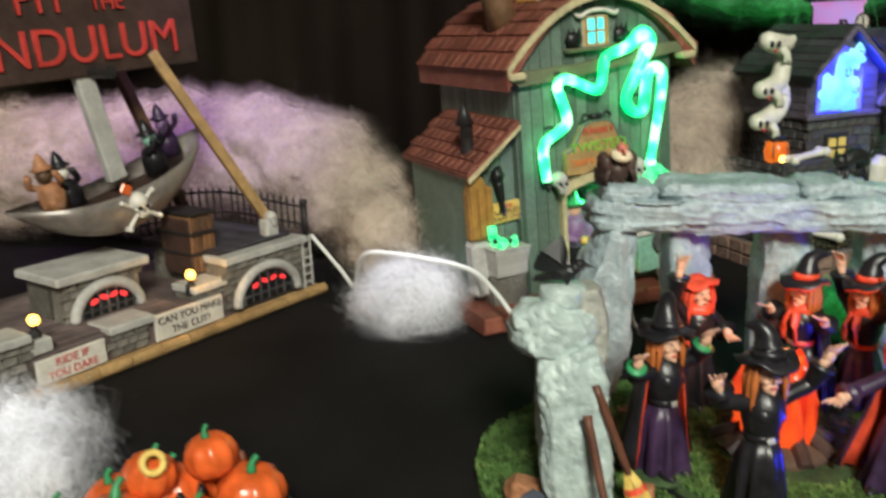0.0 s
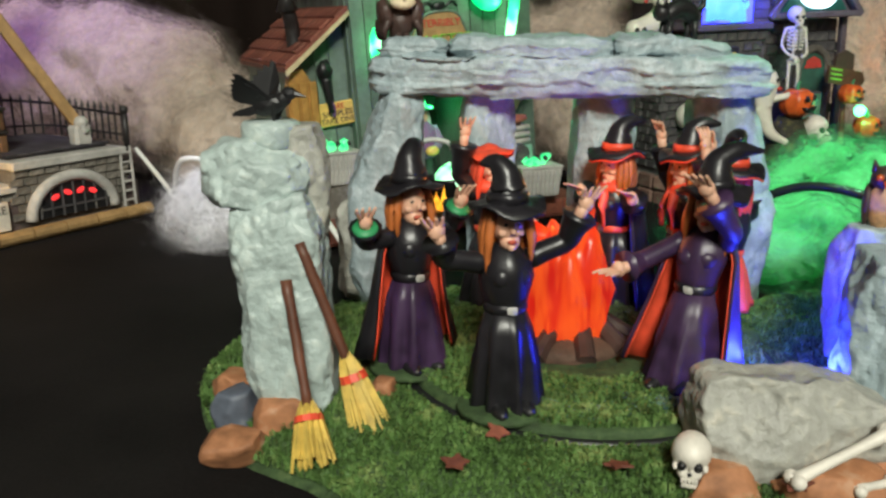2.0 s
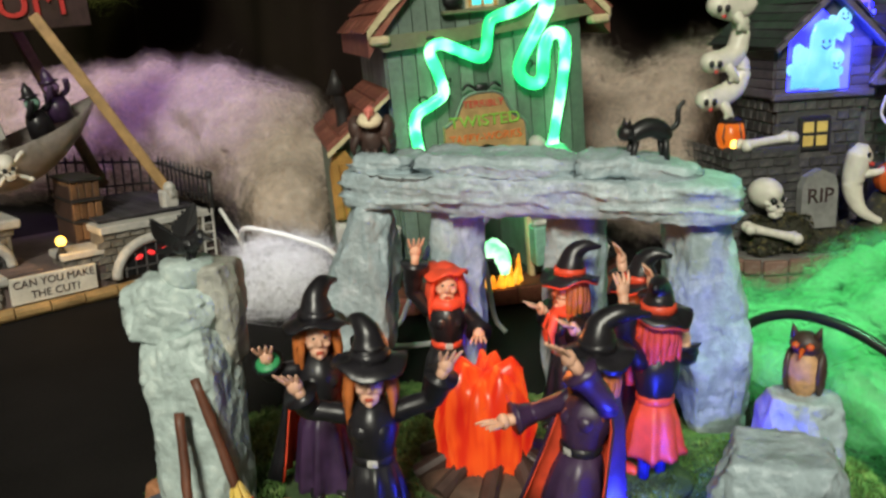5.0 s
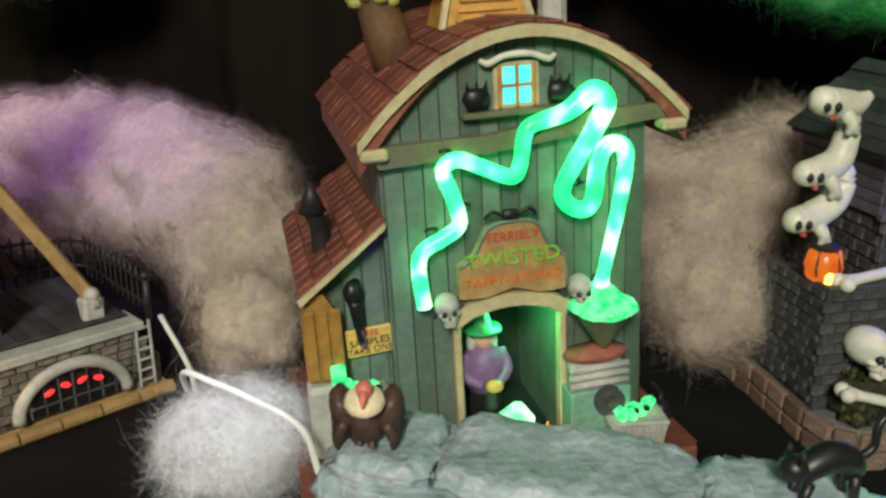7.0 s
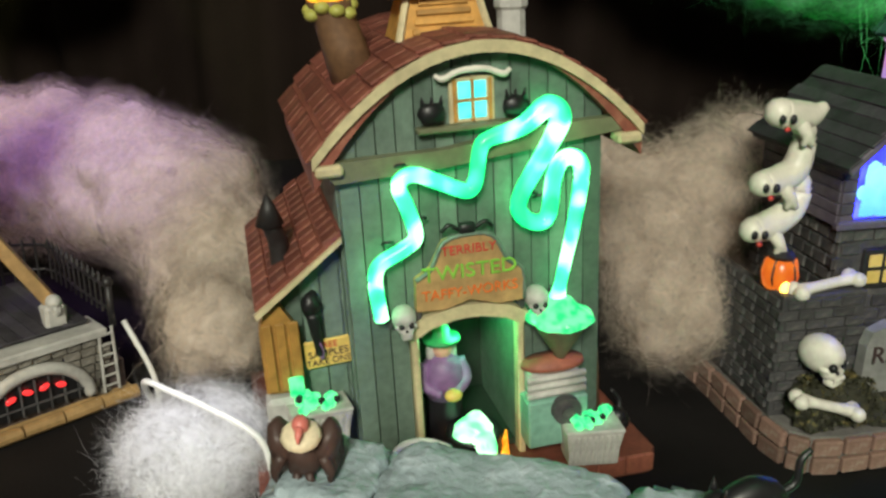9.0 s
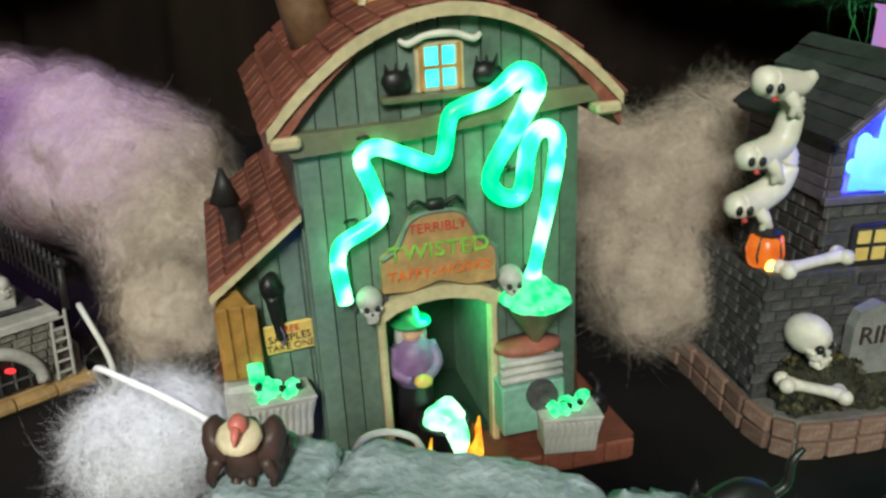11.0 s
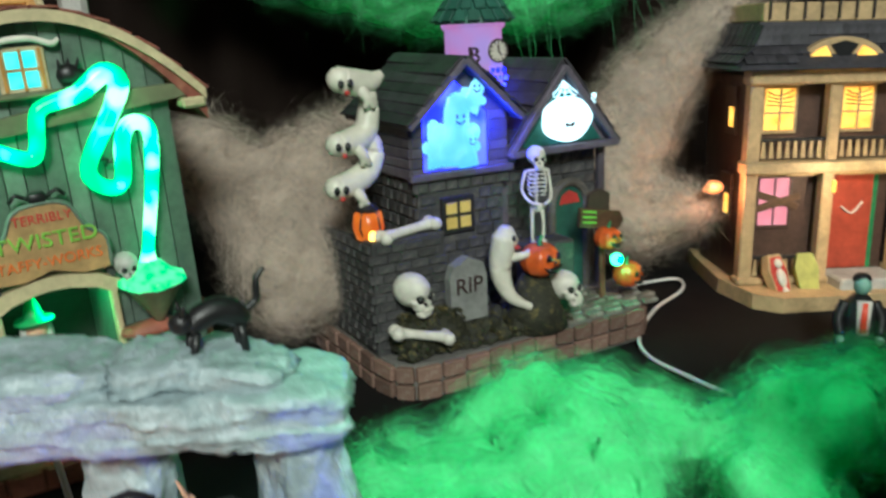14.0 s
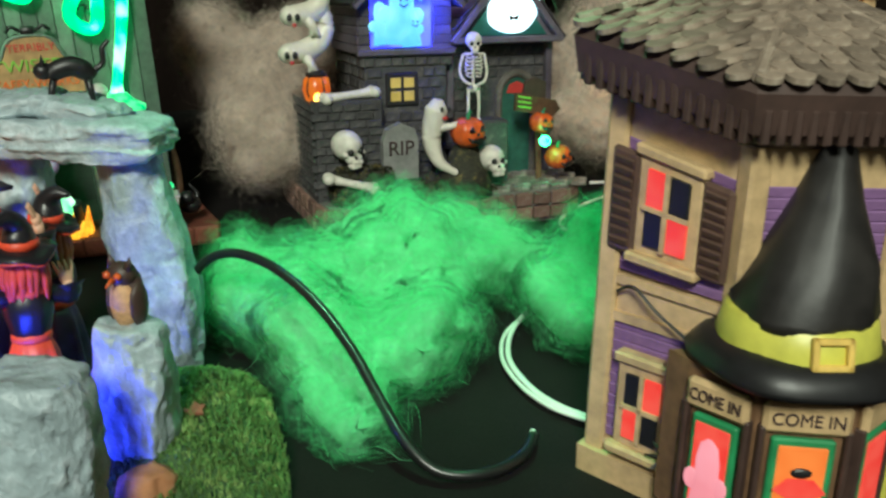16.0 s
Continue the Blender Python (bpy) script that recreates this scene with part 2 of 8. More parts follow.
for n in [q for q in CAMPFIRE.node_tree.nodes if q.type == "TEX_NOISE"]:
    stretch = CAMPFIRE.node_tree.nodes.new("ShaderNodeMapping")
    stretch.inputs["Scale"].default_value = (1.6, 1.6, 0.28)
    CAMPFIRE.node_tree.links.new(n.inputs["Vector"].links[0].from_socket, stretch.inputs[0])
    CAMPFIRE.node_tree.links.new(stretch.outputs[0], n.inputs["Vector"])
LANTERNGLOW = glow("lantern_glow", (0.9, 0.20, 0.02), 0.75, (0.75, 0.11, 0.01), 90)
BULB = glow("bulb_glow", (1.0, 0.55, 0.08), 6.0)
GREENLED = glow("green_led", (0.10, 1.0, 0.32), 8.0)
REDEYE = glow("red_eye_glow", (1.0, 0.04, 0.04), 1.3)
PINKTOWER = glow("tower_glow", (0.62, 0.42, 0.95), 0.60, (0.85, 0.32, 0.75), 35)

COTTON = (0.82, 0.71, 0.61)
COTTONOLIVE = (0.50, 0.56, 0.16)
# Same cotton as COTTON; the tufts' stronger light is put into this paler tone
COTTONLIT = (0.95, 0.95, 0.96)
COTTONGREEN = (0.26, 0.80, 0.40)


# ---- mesh tools ----
def thing(name, label, category, m, group="", kind=""):
    ob = new(name)
    ob.empty_display_size = 0.01
    ob.matrix_basis = m
    return tagged(ob, label, category, group, kind)


def part(name, bm, material, parent=None, label="", smooth=False, m=None):
    """Links a bmesh as one mesh object, under a thing or a part."""
    me = bpy.data.meshes.new(name)
    bmesh.ops.recalc_face_normals(bm, faces=bm.faces)
    bm.to_mesh(me)
    bm.free()
    for q in (material if isinstance(material, (list, tuple)) else [material]):
        me.materials.append(q)
    if smooth:
        me.polygons.foreach_set("use_smooth", [True] * len(me.polygons))
    ob = new(name, me)
    if parent is not None:
        ob.parent = parent
    if m is not None:
        ob.matrix_basis = m
    if label:
        ob["label"] = label
    return ob


def again(ob, m, parent=None):
    """One more piece on the same mesh, with its own place."""
    o = ob.copy()
    scene.collection.objects.link(o)
    o.parent = parent or ob.parent
    o.matrix_basis = m
    return o


def box(bm, c, s, bevel=0.0, rot=None, seg=1):
    g = bmesh.ops.create_cube(bm, size=1.0)["verts"]
    m = Matrix.Translation(c) @ (rot.to_4x4() if rot else Matrix.Identity(4)) @ Matrix.Diagonal((*s, 1))
    bmesh.ops.transform(bm, matrix=m, verts=g)
    if bevel:
        es = list({e for v in g for e in v.link_edges})
        bmesh.ops.bevel(bm, geom=es, offset=bevel, segments=seg, affect="EDGES", profile=0.5)
    return bm


def turn(rx=0, ry=0, rz=0):
    return Euler((radians(rx), radians(ry), radians(rz))).to_matrix()


def cyl(bm, p0, p1, r0, r1=None, n=12):
    p0, p1 = Vector(p0), Vector(p1)
    d = p1 - p0
    r1 = r0 if r1 is None else r1
    g = bmesh.ops.create_cone(bm, cap_ends=True, segments=n, radius1=r0, radius2=max(r1, 1e-5), depth=d.length)["verts"]
    bmesh.ops.transform(bm, matrix=Matrix.Translation((p0 + p1) / 2) @ d.to_track_quat("Z", "Y").to_matrix().to_4x4(), verts=g)
    return bm


def ball(bm, c, s, sub=2, rot=None, amp=0.0, freq=60.0):
    s = (s, s, s) if isinstance(s, (int, float)) else s
    g = bmesh.ops.create_icosphere(bm, subdivisions=sub, radius=1.0)["verts"]
    m = Matrix.Translation(c) @ (rot.to_4x4() if rot else Matrix.Identity(4)) @ Matrix.Diagonal((*s, 1))
    bmesh.ops.transform(bm, matrix=m, verts=g)
    if amp:
        cc = Vector(c)
        for v in g:
            v.co += (v.co - cc).normalized() * amp * noise.noise(v.co * freq)
    return bm


def prism(bm, pts, y0, y1):
    """A polygon in the xz plane, pushed from y0 to y1."""
    a = [bm.verts.new((x, y0, z)) for x, z in pts]
    b = [bm.verts.new((x, y1, z)) for x, z in pts]
    n = len(pts)
    bm.faces.new(a)
    bm.faces.new(list(reversed(b)))
    for i in range(n):
        bm.faces.new((a[i], b[i], b[(i + 1) % n], a[(i + 1) % n]))
    return bm


def slab(bm, pts, z0, z1):
    """A polygon in the xy plane, pushed from z0 to z1."""
    a = [bm.verts.new((x, y, z0)) for x, y in pts]
    b = [bm.verts.new((x, y, z1)) for x, y in pts]
    n = len(pts)
    bm.faces.new(list(reversed(a)))
    bm.faces.new(b)
    for i in range(n):
        bm.faces.new((a[i], a[(i + 1) % n], b[(i + 1) % n], b[i]))
    return bm


def curve_points(pts, step=4):
    """A smooth line through the points."""
    p = [Vector(q) for q in pts]
    p = [2 * p[0] - p[1], *p, 2 * p[-1] - p[-2]]
    out = []
    for i in range(1, len(p) - 2):
        for k in range(step):
            t = k / step
            a, b, c, d = p[i - 1], p[i], p[i + 1], p[i + 2]
            out.append(0.5 * (2 * b + (c - a) * t + (2 * a - 5 * b + 4 * c - d) * t * t + (3 * b - a - 3 * c + d) * t ** 3))
    out.append(p[-2])
    return out


def tube(bm, pts, r, n=10, step=5, flat=1.0):
    """A round bar along a smooth line; r is one radius or one for each given point."""
    line = curve_points(pts, step)
    rs = [r] * len(line) if isinstance(r, (int, float)) else list(np.interp(np.linspace(0, len(pts) - 1, len(line)), range(len(pts)), r))
    up, rings = Vector((0.03, 0.05, 1)).normalized(), []
    for i, p in enumerate(line):
        d = (line[min(i + 1, len(line) - 1)] - line[max(i - 1, 0)]).normalized()
        s = d.cross(up)
        if s.length < 0.05:
            s = d.cross(Vector((0, 1, 0)))
        s.normalize()
        u = s.cross(d).normalized()
        if rings and s.dot(last) < 0:
            s, u = -s, -u
        last = s
        rings.append([bm.verts.new(p + (s * math.cos(a) + u * math.sin(a) * flat) * rs[i]) for a in [2 * math.pi * k / n for k in range(n)]])
    for a, b in zip(rings, rings[1:]):
        for k in range(n):
            bm.faces.new((a[k], a[(k + 1) % n], b[(k + 1) % n], b[k]))
    bm.faces.new(rings[0])
    bm.faces.new(list(reversed(rings[-1])))
    return bm


def lathe(bm, prof, n=20, c=(0, 0, 0), wave=0.0, waves=8, lean=(0, 0)):
    """A turned shape from (radius, height) pairs; wave folds it like a skirt, lean shifts it with height."""
    rings = []
    for r, z in prof:
        k = (z - prof[0][1])
        rings.append([bm.verts.new((c[0] + lean[0] * k + r * (1 + wave * math.sin(waves * a + z * 90)) * math.cos(a), c[1] + lean[1] * k + r * (1 + wave * math.sin(waves * a + z * 90)) * math.sin(a), c[2] + z)) for a in [2 * math.pi * i / n for i in range(n)]])
    for a, b in zip(rings, rings[1:]):
        for i in range(n):
            bm.faces.new((a[i], a[(i + 1) % n], b[(i + 1) % n], b[i]))
    bm.faces.new(list(reversed(rings[0])))
    bm.faces.new(rings[-1])
    return bm


def roughen(bm, amp, freq, seed=0.0, ridged=0.0):
    for v in bm.verts:
        p = v.co * freq + Vector((seed, seed * 1.7, -seed))
        v.co += noise.noise_vector(p) * amp + noise.noise_vector(p * 2.7) * amp * 0.4
        if ridged:
            v.co.z += ridged * abs(noise.noise(Vector((p.x * 0.5, p.y * 0.5, p.z * 4))))
    return bm


def blunt_box(bm, cuts, p=9.0, long_cuts=0):
    """A dense box of half-size one with softened edges; returns its points."""
    old = set(bm.verts)
    bmesh.ops.create_cube(bm, size=2.0)
    es = list({e for v in bm.verts if v not in old for e in v.link_edges})
    bmesh.ops.subdivide_edges(bm, edges=es, cuts=cuts, use_grid_fill=True)
    vs = [v for v in bm.verts if v not in old]
    if long_cuts:
        es = list({e for v in vs for e in v.link_edges if abs(e.verts[0].co.x - e.verts[1].co.x) > 1e-4})
        bmesh.ops.subdivide_edges(bm, edges=es, cuts=long_cuts, use_grid_fill=True)
        vs = [v for v in bm.verts if v not in old]
    for v in vs:
        x, y, z = v.co
        v.co *= 1.0 / (abs(x) ** p + abs(y) ** p + abs(z) ** p) ** (1 / p)
    return vs


def hewn(bm, c, s, seed, rot=None, cuts=23, planes=20, depth=0.26, grit=0.075):
    """An upright carved stone: broad chiselled facets and a pitted skin."""
    r = random.Random(seed * 31 + 5)
    m = Matrix.Translation(c) @ (rot.to_4x4() if rot else Matrix.Identity(4))
    vs = blunt_box(bm, cuts, 7.0)
    qs = [v.co.copy() for v in vs]
    for k in range(planes):
        n = Vector((r.uniform(-1, 1), r.uniform(-1, 1), r.uniform(-0.75, 0.75))).normalized()
        h = max(q.dot(n) for q in qs) * (1 - depth * r.uniform(0.3, 1.0))
        for q in qs:
            d = q.dot(n) - h
            if d > 0:
                q -= n * d
    for v, q in zip(vs, qs):
        w = Vector((q.x * s[0], q.y * s[1], q.z * s[2]))
        o = Vector((seed * 3.1, seed * 1.7, seed * 0.9))
        a = min(s)
        w += noise.noise_vector(w * 60 + o) * a * grit * 1.6 + noise.noise_vector(w * 190 + o) * a * grit * 0.7
        pit = noise.noise(w * 330 + o)
        if pit > 0.12:
            w -= Vector((q.x, q.y, 0)).normalized() * min(0.0008, a * 0.07) * min(1, (pit - 0.12) * 5)
        crack = abs(noise.noise(Vector((w.x * 45, w.y * 45, w.z * 75)) + o))
        if crack < 0.05:
            w -= Vector((q.x, q.y, 0)).normalized() * a * 0.08 * (1 - crack / 0.05)
        v.co = m @ (w * 1.05)
    return bm


def slate(bm, c, s, seed, rot=None, layers=3, cuts=11, long_cuts=4, ledge=0.0022, p=12.0):
    """A bedded slab: ragged ledges along its sides and a chipped flat top."""
    m = Matrix.Translation(c) @ (rot.to_4x4() if rot else Matrix.Identity(4))
    for v in blunt_box(bm, cuts, p, long_cuts):
        q = v.co.copy()
        w = Vector((q.x * s[0], q.y * s[1], q.z * s[2]))
        h = (q.z * 0.5 + 0.5) * layers + 0.9 * noise.noise(Vector((w.x * 22, w.y * 22, seed * 2.3)))
        k = math.floor(h)
        f = min(h - k, k + 1 - h)
        out = ledge * noise.noise(Vector((k * 5.7 + seed, w.x * 26, 0.5 + (q.y > 0)))) * 1.8
        if f < 0.16:
            out -= ledge * 0.8 * (1 - f / 0.16) * (noise.noise(Vector((w.x * 30, seed, k))) > -0.25)
        if abs(q.y) > 0.55:
            w.y += math.copysign(out, q.y)
        if abs(q.x) > 0.9:
            w.x += math.copysign(out + 0.004 * noise.noise(Vector((w.y * 60, w.z * 60, seed))), q.x)
        if abs(q.z) > 0.7:
            chip = noise.noise(Vector((w.x * 34, w.y * 34, seed * 1.9)))
            w.z += math.copysign(0.0013 * math.floor(chip * 4) / 2, q.z)
        w += noise.noise_vector(w * 60 + Vector((seed, 0, 0))) * 0.0014 + noise.noise_vector(w * 210 + Vector((seed, 0, 0))) * 0.0009
        v.co = m @ w
    return bm


def letters(name, text, size, material, parent, m, depth=0.0006, align="CENTER", shear=0.0, wide=1.0):
    """Raised lettering in the built-in font, as a mesh."""
    cu = bpy.data.curves.new(name, "FONT")
    cu.body, cu.size, cu.extrude, cu.align_x, cu.align_y, cu.shear = text, size, depth, align, "CENTER", shear
    tmp = bpy.data.objects.new(name, cu)
    scene.collection.objects.link(tmp)
    bpy.context.view_layer.update()
    me = bpy.data.meshes.new_from_object(tmp.evaluated_get(bpy.context.evaluated_depsgraph_get()))
    bpy.data.objects.remove(tmp)
    me.materials.clear()
    me.materials.append(material)
    for v in me.vertices:
        v.co.x *= wide
    ob = new(name, me)
    ob.parent = parent
    ob.matrix_basis = m @ pose(0, 0, 0, 90, 0, 0)
    return ob


def fleece_mat(name, color, cover):
    """Loose outer fleece of the cotton: fibres with gaps between them."""
    m = fibre_mat(name, color, 0.45)
    nt = m.node_tree
    L, N = nt.links.new, nt.nodes.new
    out = next(n for n in nt.nodes if n.type == "OUTPUT_MATERIAL")
    body = out.inputs["Surface"].links[0].from_socket
    co, n, mp, mix, clear = N("ShaderNodeTexCoord"), N("ShaderNodeTexNoise"), N("ShaderNodeMapRange"), N("ShaderNodeMixShader"), N("ShaderNodeBsdfTransparent")
    n.inputs["Scale"].default_value, n.inputs["Detail"].default_value, n.inputs["Distortion"].default_value = 75, 9, 1.6
    L(co.outputs["Object"], n.inputs["Vector"])
    mp.inputs["From Min"].default_value, mp.inputs["From Max"].default_value = 0.36, 0.68
    mp.inputs["To Min"].default_value, mp.inputs["To Max"].default_value = 0.0, cover
    L(n.outputs[0], mp.inputs[0])
    L(mp.outputs[0], mix.inputs[0])
    L(clear.outputs[0], mix.inputs[1])
    L(body, mix.inputs[2])
    L(mix.outputs[0], out.inputs["Surface"])
    return m


def cotton(name, label, blobs, color, strands, seed, reach=0.02, wild=0.25, width=0.00016, group="drifts of cotton fog", loft=1.0, plump=1.58):
    """A drift of cotton wool: one lumpy wad, loose fleece round it and thin stray fibres."""
    rnd = np.random.RandomState(seed)
    root = thing(name, label, "cotton fog", pose(0, 0, 0), group)
    mb = bpy.data.metaballs.new("wad%d" % seed)
    mb.resolution = 0.0065
    for x, y, z, r in blobs:
        e = mb.elements.new()
        e.co, e.radius = (x, y, z), r * plump
    tmp = bpy.data.objects.new("wad%d" % seed, mb)
    scene.collection.objects.link(tmp)
    bpy.context.view_layer.update()
    me0 = bpy.data.meshes.new_from_object(tmp.evaluated_get(bpy.context.evaluated_depsgraph_get()))
    bpy.data.objects.remove(tmp)
    bpy.data.metaballs.remove(mb)
    n = len(me0.vertices)
    co, nr = np.zeros(n * 3), np.zeros(n * 3)
    me0.vertices.foreach_get("co", co)
    me0.vertex_normals.foreach_get("vector", nr)
    co, nr = co.reshape(-1, 3), nr.reshape(-1, 3)
    faces = [list(p.vertices) for p in me0.polygons]
    lump = np.array([abs(noise.noise(Vector(p) * 19 + Vector((seed, 0, 0)))) * 0.020 + abs(noise.noise(Vector(p) * 46)) * 0.008 + noise.noise(Vector(p) * 120) * 0.0022 - 0.009 for p in co])
    mats = [fibre_mat(name + "_wad", color)] + [fleece_mat(name + "_fleece", color, c) for c in (0.55, 0.26, 0.10)]
    for k, (off, mat) in enumerate(zip((-0.0055, -0.001, 0.0030, 0.0070), mats)):
        fuzz = np.array([noise.noise(Vector(p) * 65 + Vector((k * 9.0, 0, 0))) for p in co]) * 0.0020 * k
        p = co + nr * (lump + (off + fuzz) * loft)[:, None]
        p[:, 2] = np.maximum(p[:, 2], 0.0008 + 0.0003 * k)
        me = bpy.data.meshes.new("wadding" if k == 0 else "fleece")
        me.from_pydata(p.tolist(), [], faces)
        me.materials.append(mat)
        me.polygons.foreach_set("use_smooth", [True] * len(me.polygons))
        ob = new("wadding" if k == 0 else "fleece", me)
        ob.parent = root
        if k:
            tagged(ob, kind="stuff")
    pick = rnd.choice(n, strands)
    pos, nrm = co[pick] + nr[pick] * (lump[pick] + rnd.uniform(-0.002, 0.006, strands) * loft)[:, None] + rnd.normal(size=(strands, 3)) * 0.002, nr[pick]
    tang = np.cross(nrm, rnd.normal(size=(strands, 3)))
    tang /= np.linalg.norm(tang, axis=1)[:, None] + 1e-9
    bend = np.cross(nrm, tang) * rnd.uniform(-1, 1, strands)[:, None]
    out = nrm * rnd.gamma(1.0, wild * 0.5, strands)[:, None]
    ln, wd = reach * rnd.uniform(0.4, 1.5, strands), width * rnd.uniform(0.5, 1.5, strands)
    S = 5
    V = np.zeros((strands, S, 2, 3))
    for k in range(S):
        t = k / (S - 1)
        p = pos + (tang * t + bend * (t * t * 0.9) + out * t - nrm * 0.15 * t * t) * ln[:, None]
        p[:, 2] = np.maximum(p[:, 2], 0.0006)
        w = (nrm * 0.3 + bend * 0.6 + np.cross(tang, nrm)) * (wd * (1 - 0.8 * t))[:, None]
        V[:, k, 0], V[:, k, 1] = p - w / 2, p + w / 2
    base = (np.arange(strands) * S * 2)[:, None, None]
    q = np.array([[2 * k, 2 * k + 1, 2 * k + 3, 2 * k + 2] for k in range(S - 1)])[None]
    me = bpy.data.meshes.new("fibres")
    me.from_pydata(V.reshape(-1, 3).tolist(), [], (base + q).reshape(-1, 4).tolist())
    me.materials.append(mats[0])
    ob = new("fibres", me)
    ob.parent = root
    tagged(ob, kind="stuff")
    return root


# ---- setting ----
bm = bmesh.new()
bmesh.ops.create_grid(bm, x_segments=110, y_segments=90, size=1.0)
for v in bm.verts:
    v.co = Vector((0.25 + v.co.x * 1.9, 0.35 + v.co.y * 1.3, 0))
    w = v.co * 9
    v.co.z = -0.0012 - 0.0022 * abs(noise.noise(w)) - 0.001 * abs(noise.noise(w * 4))
tabletop = part("tabletop", bm, CLOTH, smooth=True)
tagged(tabletop, "display table covered with dull black cloth", "table", kind="structure")
bm = bmesh.new()
for i in range(0, 241):
    x = -1.6 + i * 3.7 / 240
    y = 1.42 + 0.02 * math.sin(x * 26) + 0.014 * math.sin(x * 61 + 1) + 0.01 * noise.noise(Vector((x * 14, 0, 0)))
    bm.verts.new((x, y, -0.05)), bm.verts.new((x, y + 0.008 * math.sin(x * 33), 1.9))
bm.verts.ensure_lookup_table()
for i in range(240):
    bm.faces.new((bm.verts[2 * i], bm.verts[2 * i + 2], bm.verts[2 * i + 3], bm.verts[2 * i + 1]))
curtain = part("backdrop", bm, CURTAIN, smooth=True)
tagged(curtain, "dark brown-black curtain hanging behind the display", "curtain", kind="structure")
for nm, c, s in (("wall_north", (0.25, 1.75, 0.7), (4.4, 0.1, 3.2)), ("wall_west", (-1.95, 0, 0.7), (0.1, 3.4, 3.2)), ("wall_east", (2.45, 0, 0.7), (0.1, 3.4, 3.2)),
                 ("wall_south", (0.25, -1.75, 0.7), (4.4, 0.1, 3.2)), ("ceiling", (0.25, 0, 2.35), (4.4, 3.6, 0.1)), ("floor", (0.25, 0, -0.85), (4.4, 3.6, 0.1))):
    tagged(part(nm, box(bmesh.new(), c, s), ROOMWALL), "plain painted room surface in the dark", nm.split("_")[0], kind="structure")


# ---- small shapes used in many places ----
def skull_shape(bm, m, r):
    """Cranium, cheeks, jaw, teeth; returns nothing. Faces -y."""
    n0 = len(bm.verts)
    ball(bm, (0, 0.15 * r, 0.2 * r), (0.86 * r, 1.05 * r, 0.9 * r), 3)
    ball(bm, (0, -0.42 * r, -0.42 * r), (0.58 * r, 0.5 * r, 0.5 * r), 2)
    box(bm, (0, -0.52 * r, -0.95 * r), (0.72 * r, 0.6 * r, 0.34 * r), 0.09 * r)
    for k in (-1, 1):
        ball(bm, (k * 0.6 * r, -0.45 * r, -0.2 * r), (0.18 * r, 0.38 * r, 0.16 * r), 1)
    for k in range(-2, 3):
        box(bm, (k * 0.15 * r, -0.84 * r, -0.72 * r), (0.12 * r, 0.1 * r, 0.22 * r), 0.02 * r)
    bm.verts.ensure_lookup_table()
    for v in bm.verts[n0:]:
        for ex, ez, er in ((-0.34, -0.1, 0.26), (0.34, -0.1, 0.26), (0, -0.45, 0.14)):
            d = math.hypot(v.co.x - ex * r, v.co.z - ez * r)
            if d < er * r and v.co.y < 0:
                v.co.y += 0.45 * r * (1 - d / (er * r))
        v.co = m @ v.co


def skull_sockets(bm, m, r):
    for ex, ez, er in ((-0.34, -0.1, 0.2), (0.34, -0.1, 0.2), (0, -0.47, 0.1)):
        ball(bm, m @ Vector((ex * r, -0.70 * r, ez * r)), (er * r, er * r, er * r * 1.1), 2)


def multi(name, pieces, label, category, m, group="", parent=None, kind=""):
    """One plain mesh from (shape function, material) pairs."""
    bm, mats = bmesh.new(), []
    for f, mat in pieces:
        if mat not in mats:
            mats.append(mat)
        old = set(bm.faces)
        f(bm)
        for face in bm.faces:
            if face not in old:
                face.material_index, face.smooth = mats.index(mat), True
    me = bpy.data.meshes.new(name)
    bmesh.ops.recalc_face_normals(bm, faces=bm.faces)
    bm.to_mesh(me)
    bm.free()
    for q in mats:
        me.materials.append(q)
    ob = new(name, me)
    ob.matrix_basis = m
    if parent is not None:
        ob.parent = parent
        if label:
            ob["label"] = label
        return ob
    return tagged(ob, label, category, group, kind)


def pumpkin_shape(bm, c, r, squash=0.82, ribs=9, n=36):
    prof = [(0.05, -0.85), (0.45, -0.98), (0.8, -0.7), (0.98, -0.25), (1.0, 0.15), (0.85, 0.62), (0.5, 0.92), (0.12, 0.84)]
    rings = []
    for q, z in prof:
        rings.append([bm.verts.new((c[0] + r * q * (1 - 0.11 * abs(math.cos(ribs * a / 2))) * math.cos(a), c[1] + r * q * (1 - 0.11 * abs(math.cos(ribs * a / 2))) * math.sin(a), c[2] + r * squash * z)) for a in [2 * math.pi * i / n for i in range(n)]])
    for a, b in zip(rings, rings[1:]):
        for i in range(n):
            bm.faces.new((a[i], a[(i + 1) % n], b[(i + 1) % n], b[i]))
    bm.faces.new(list(reversed(rings[0])))
    bm.faces.new(rings[-1])


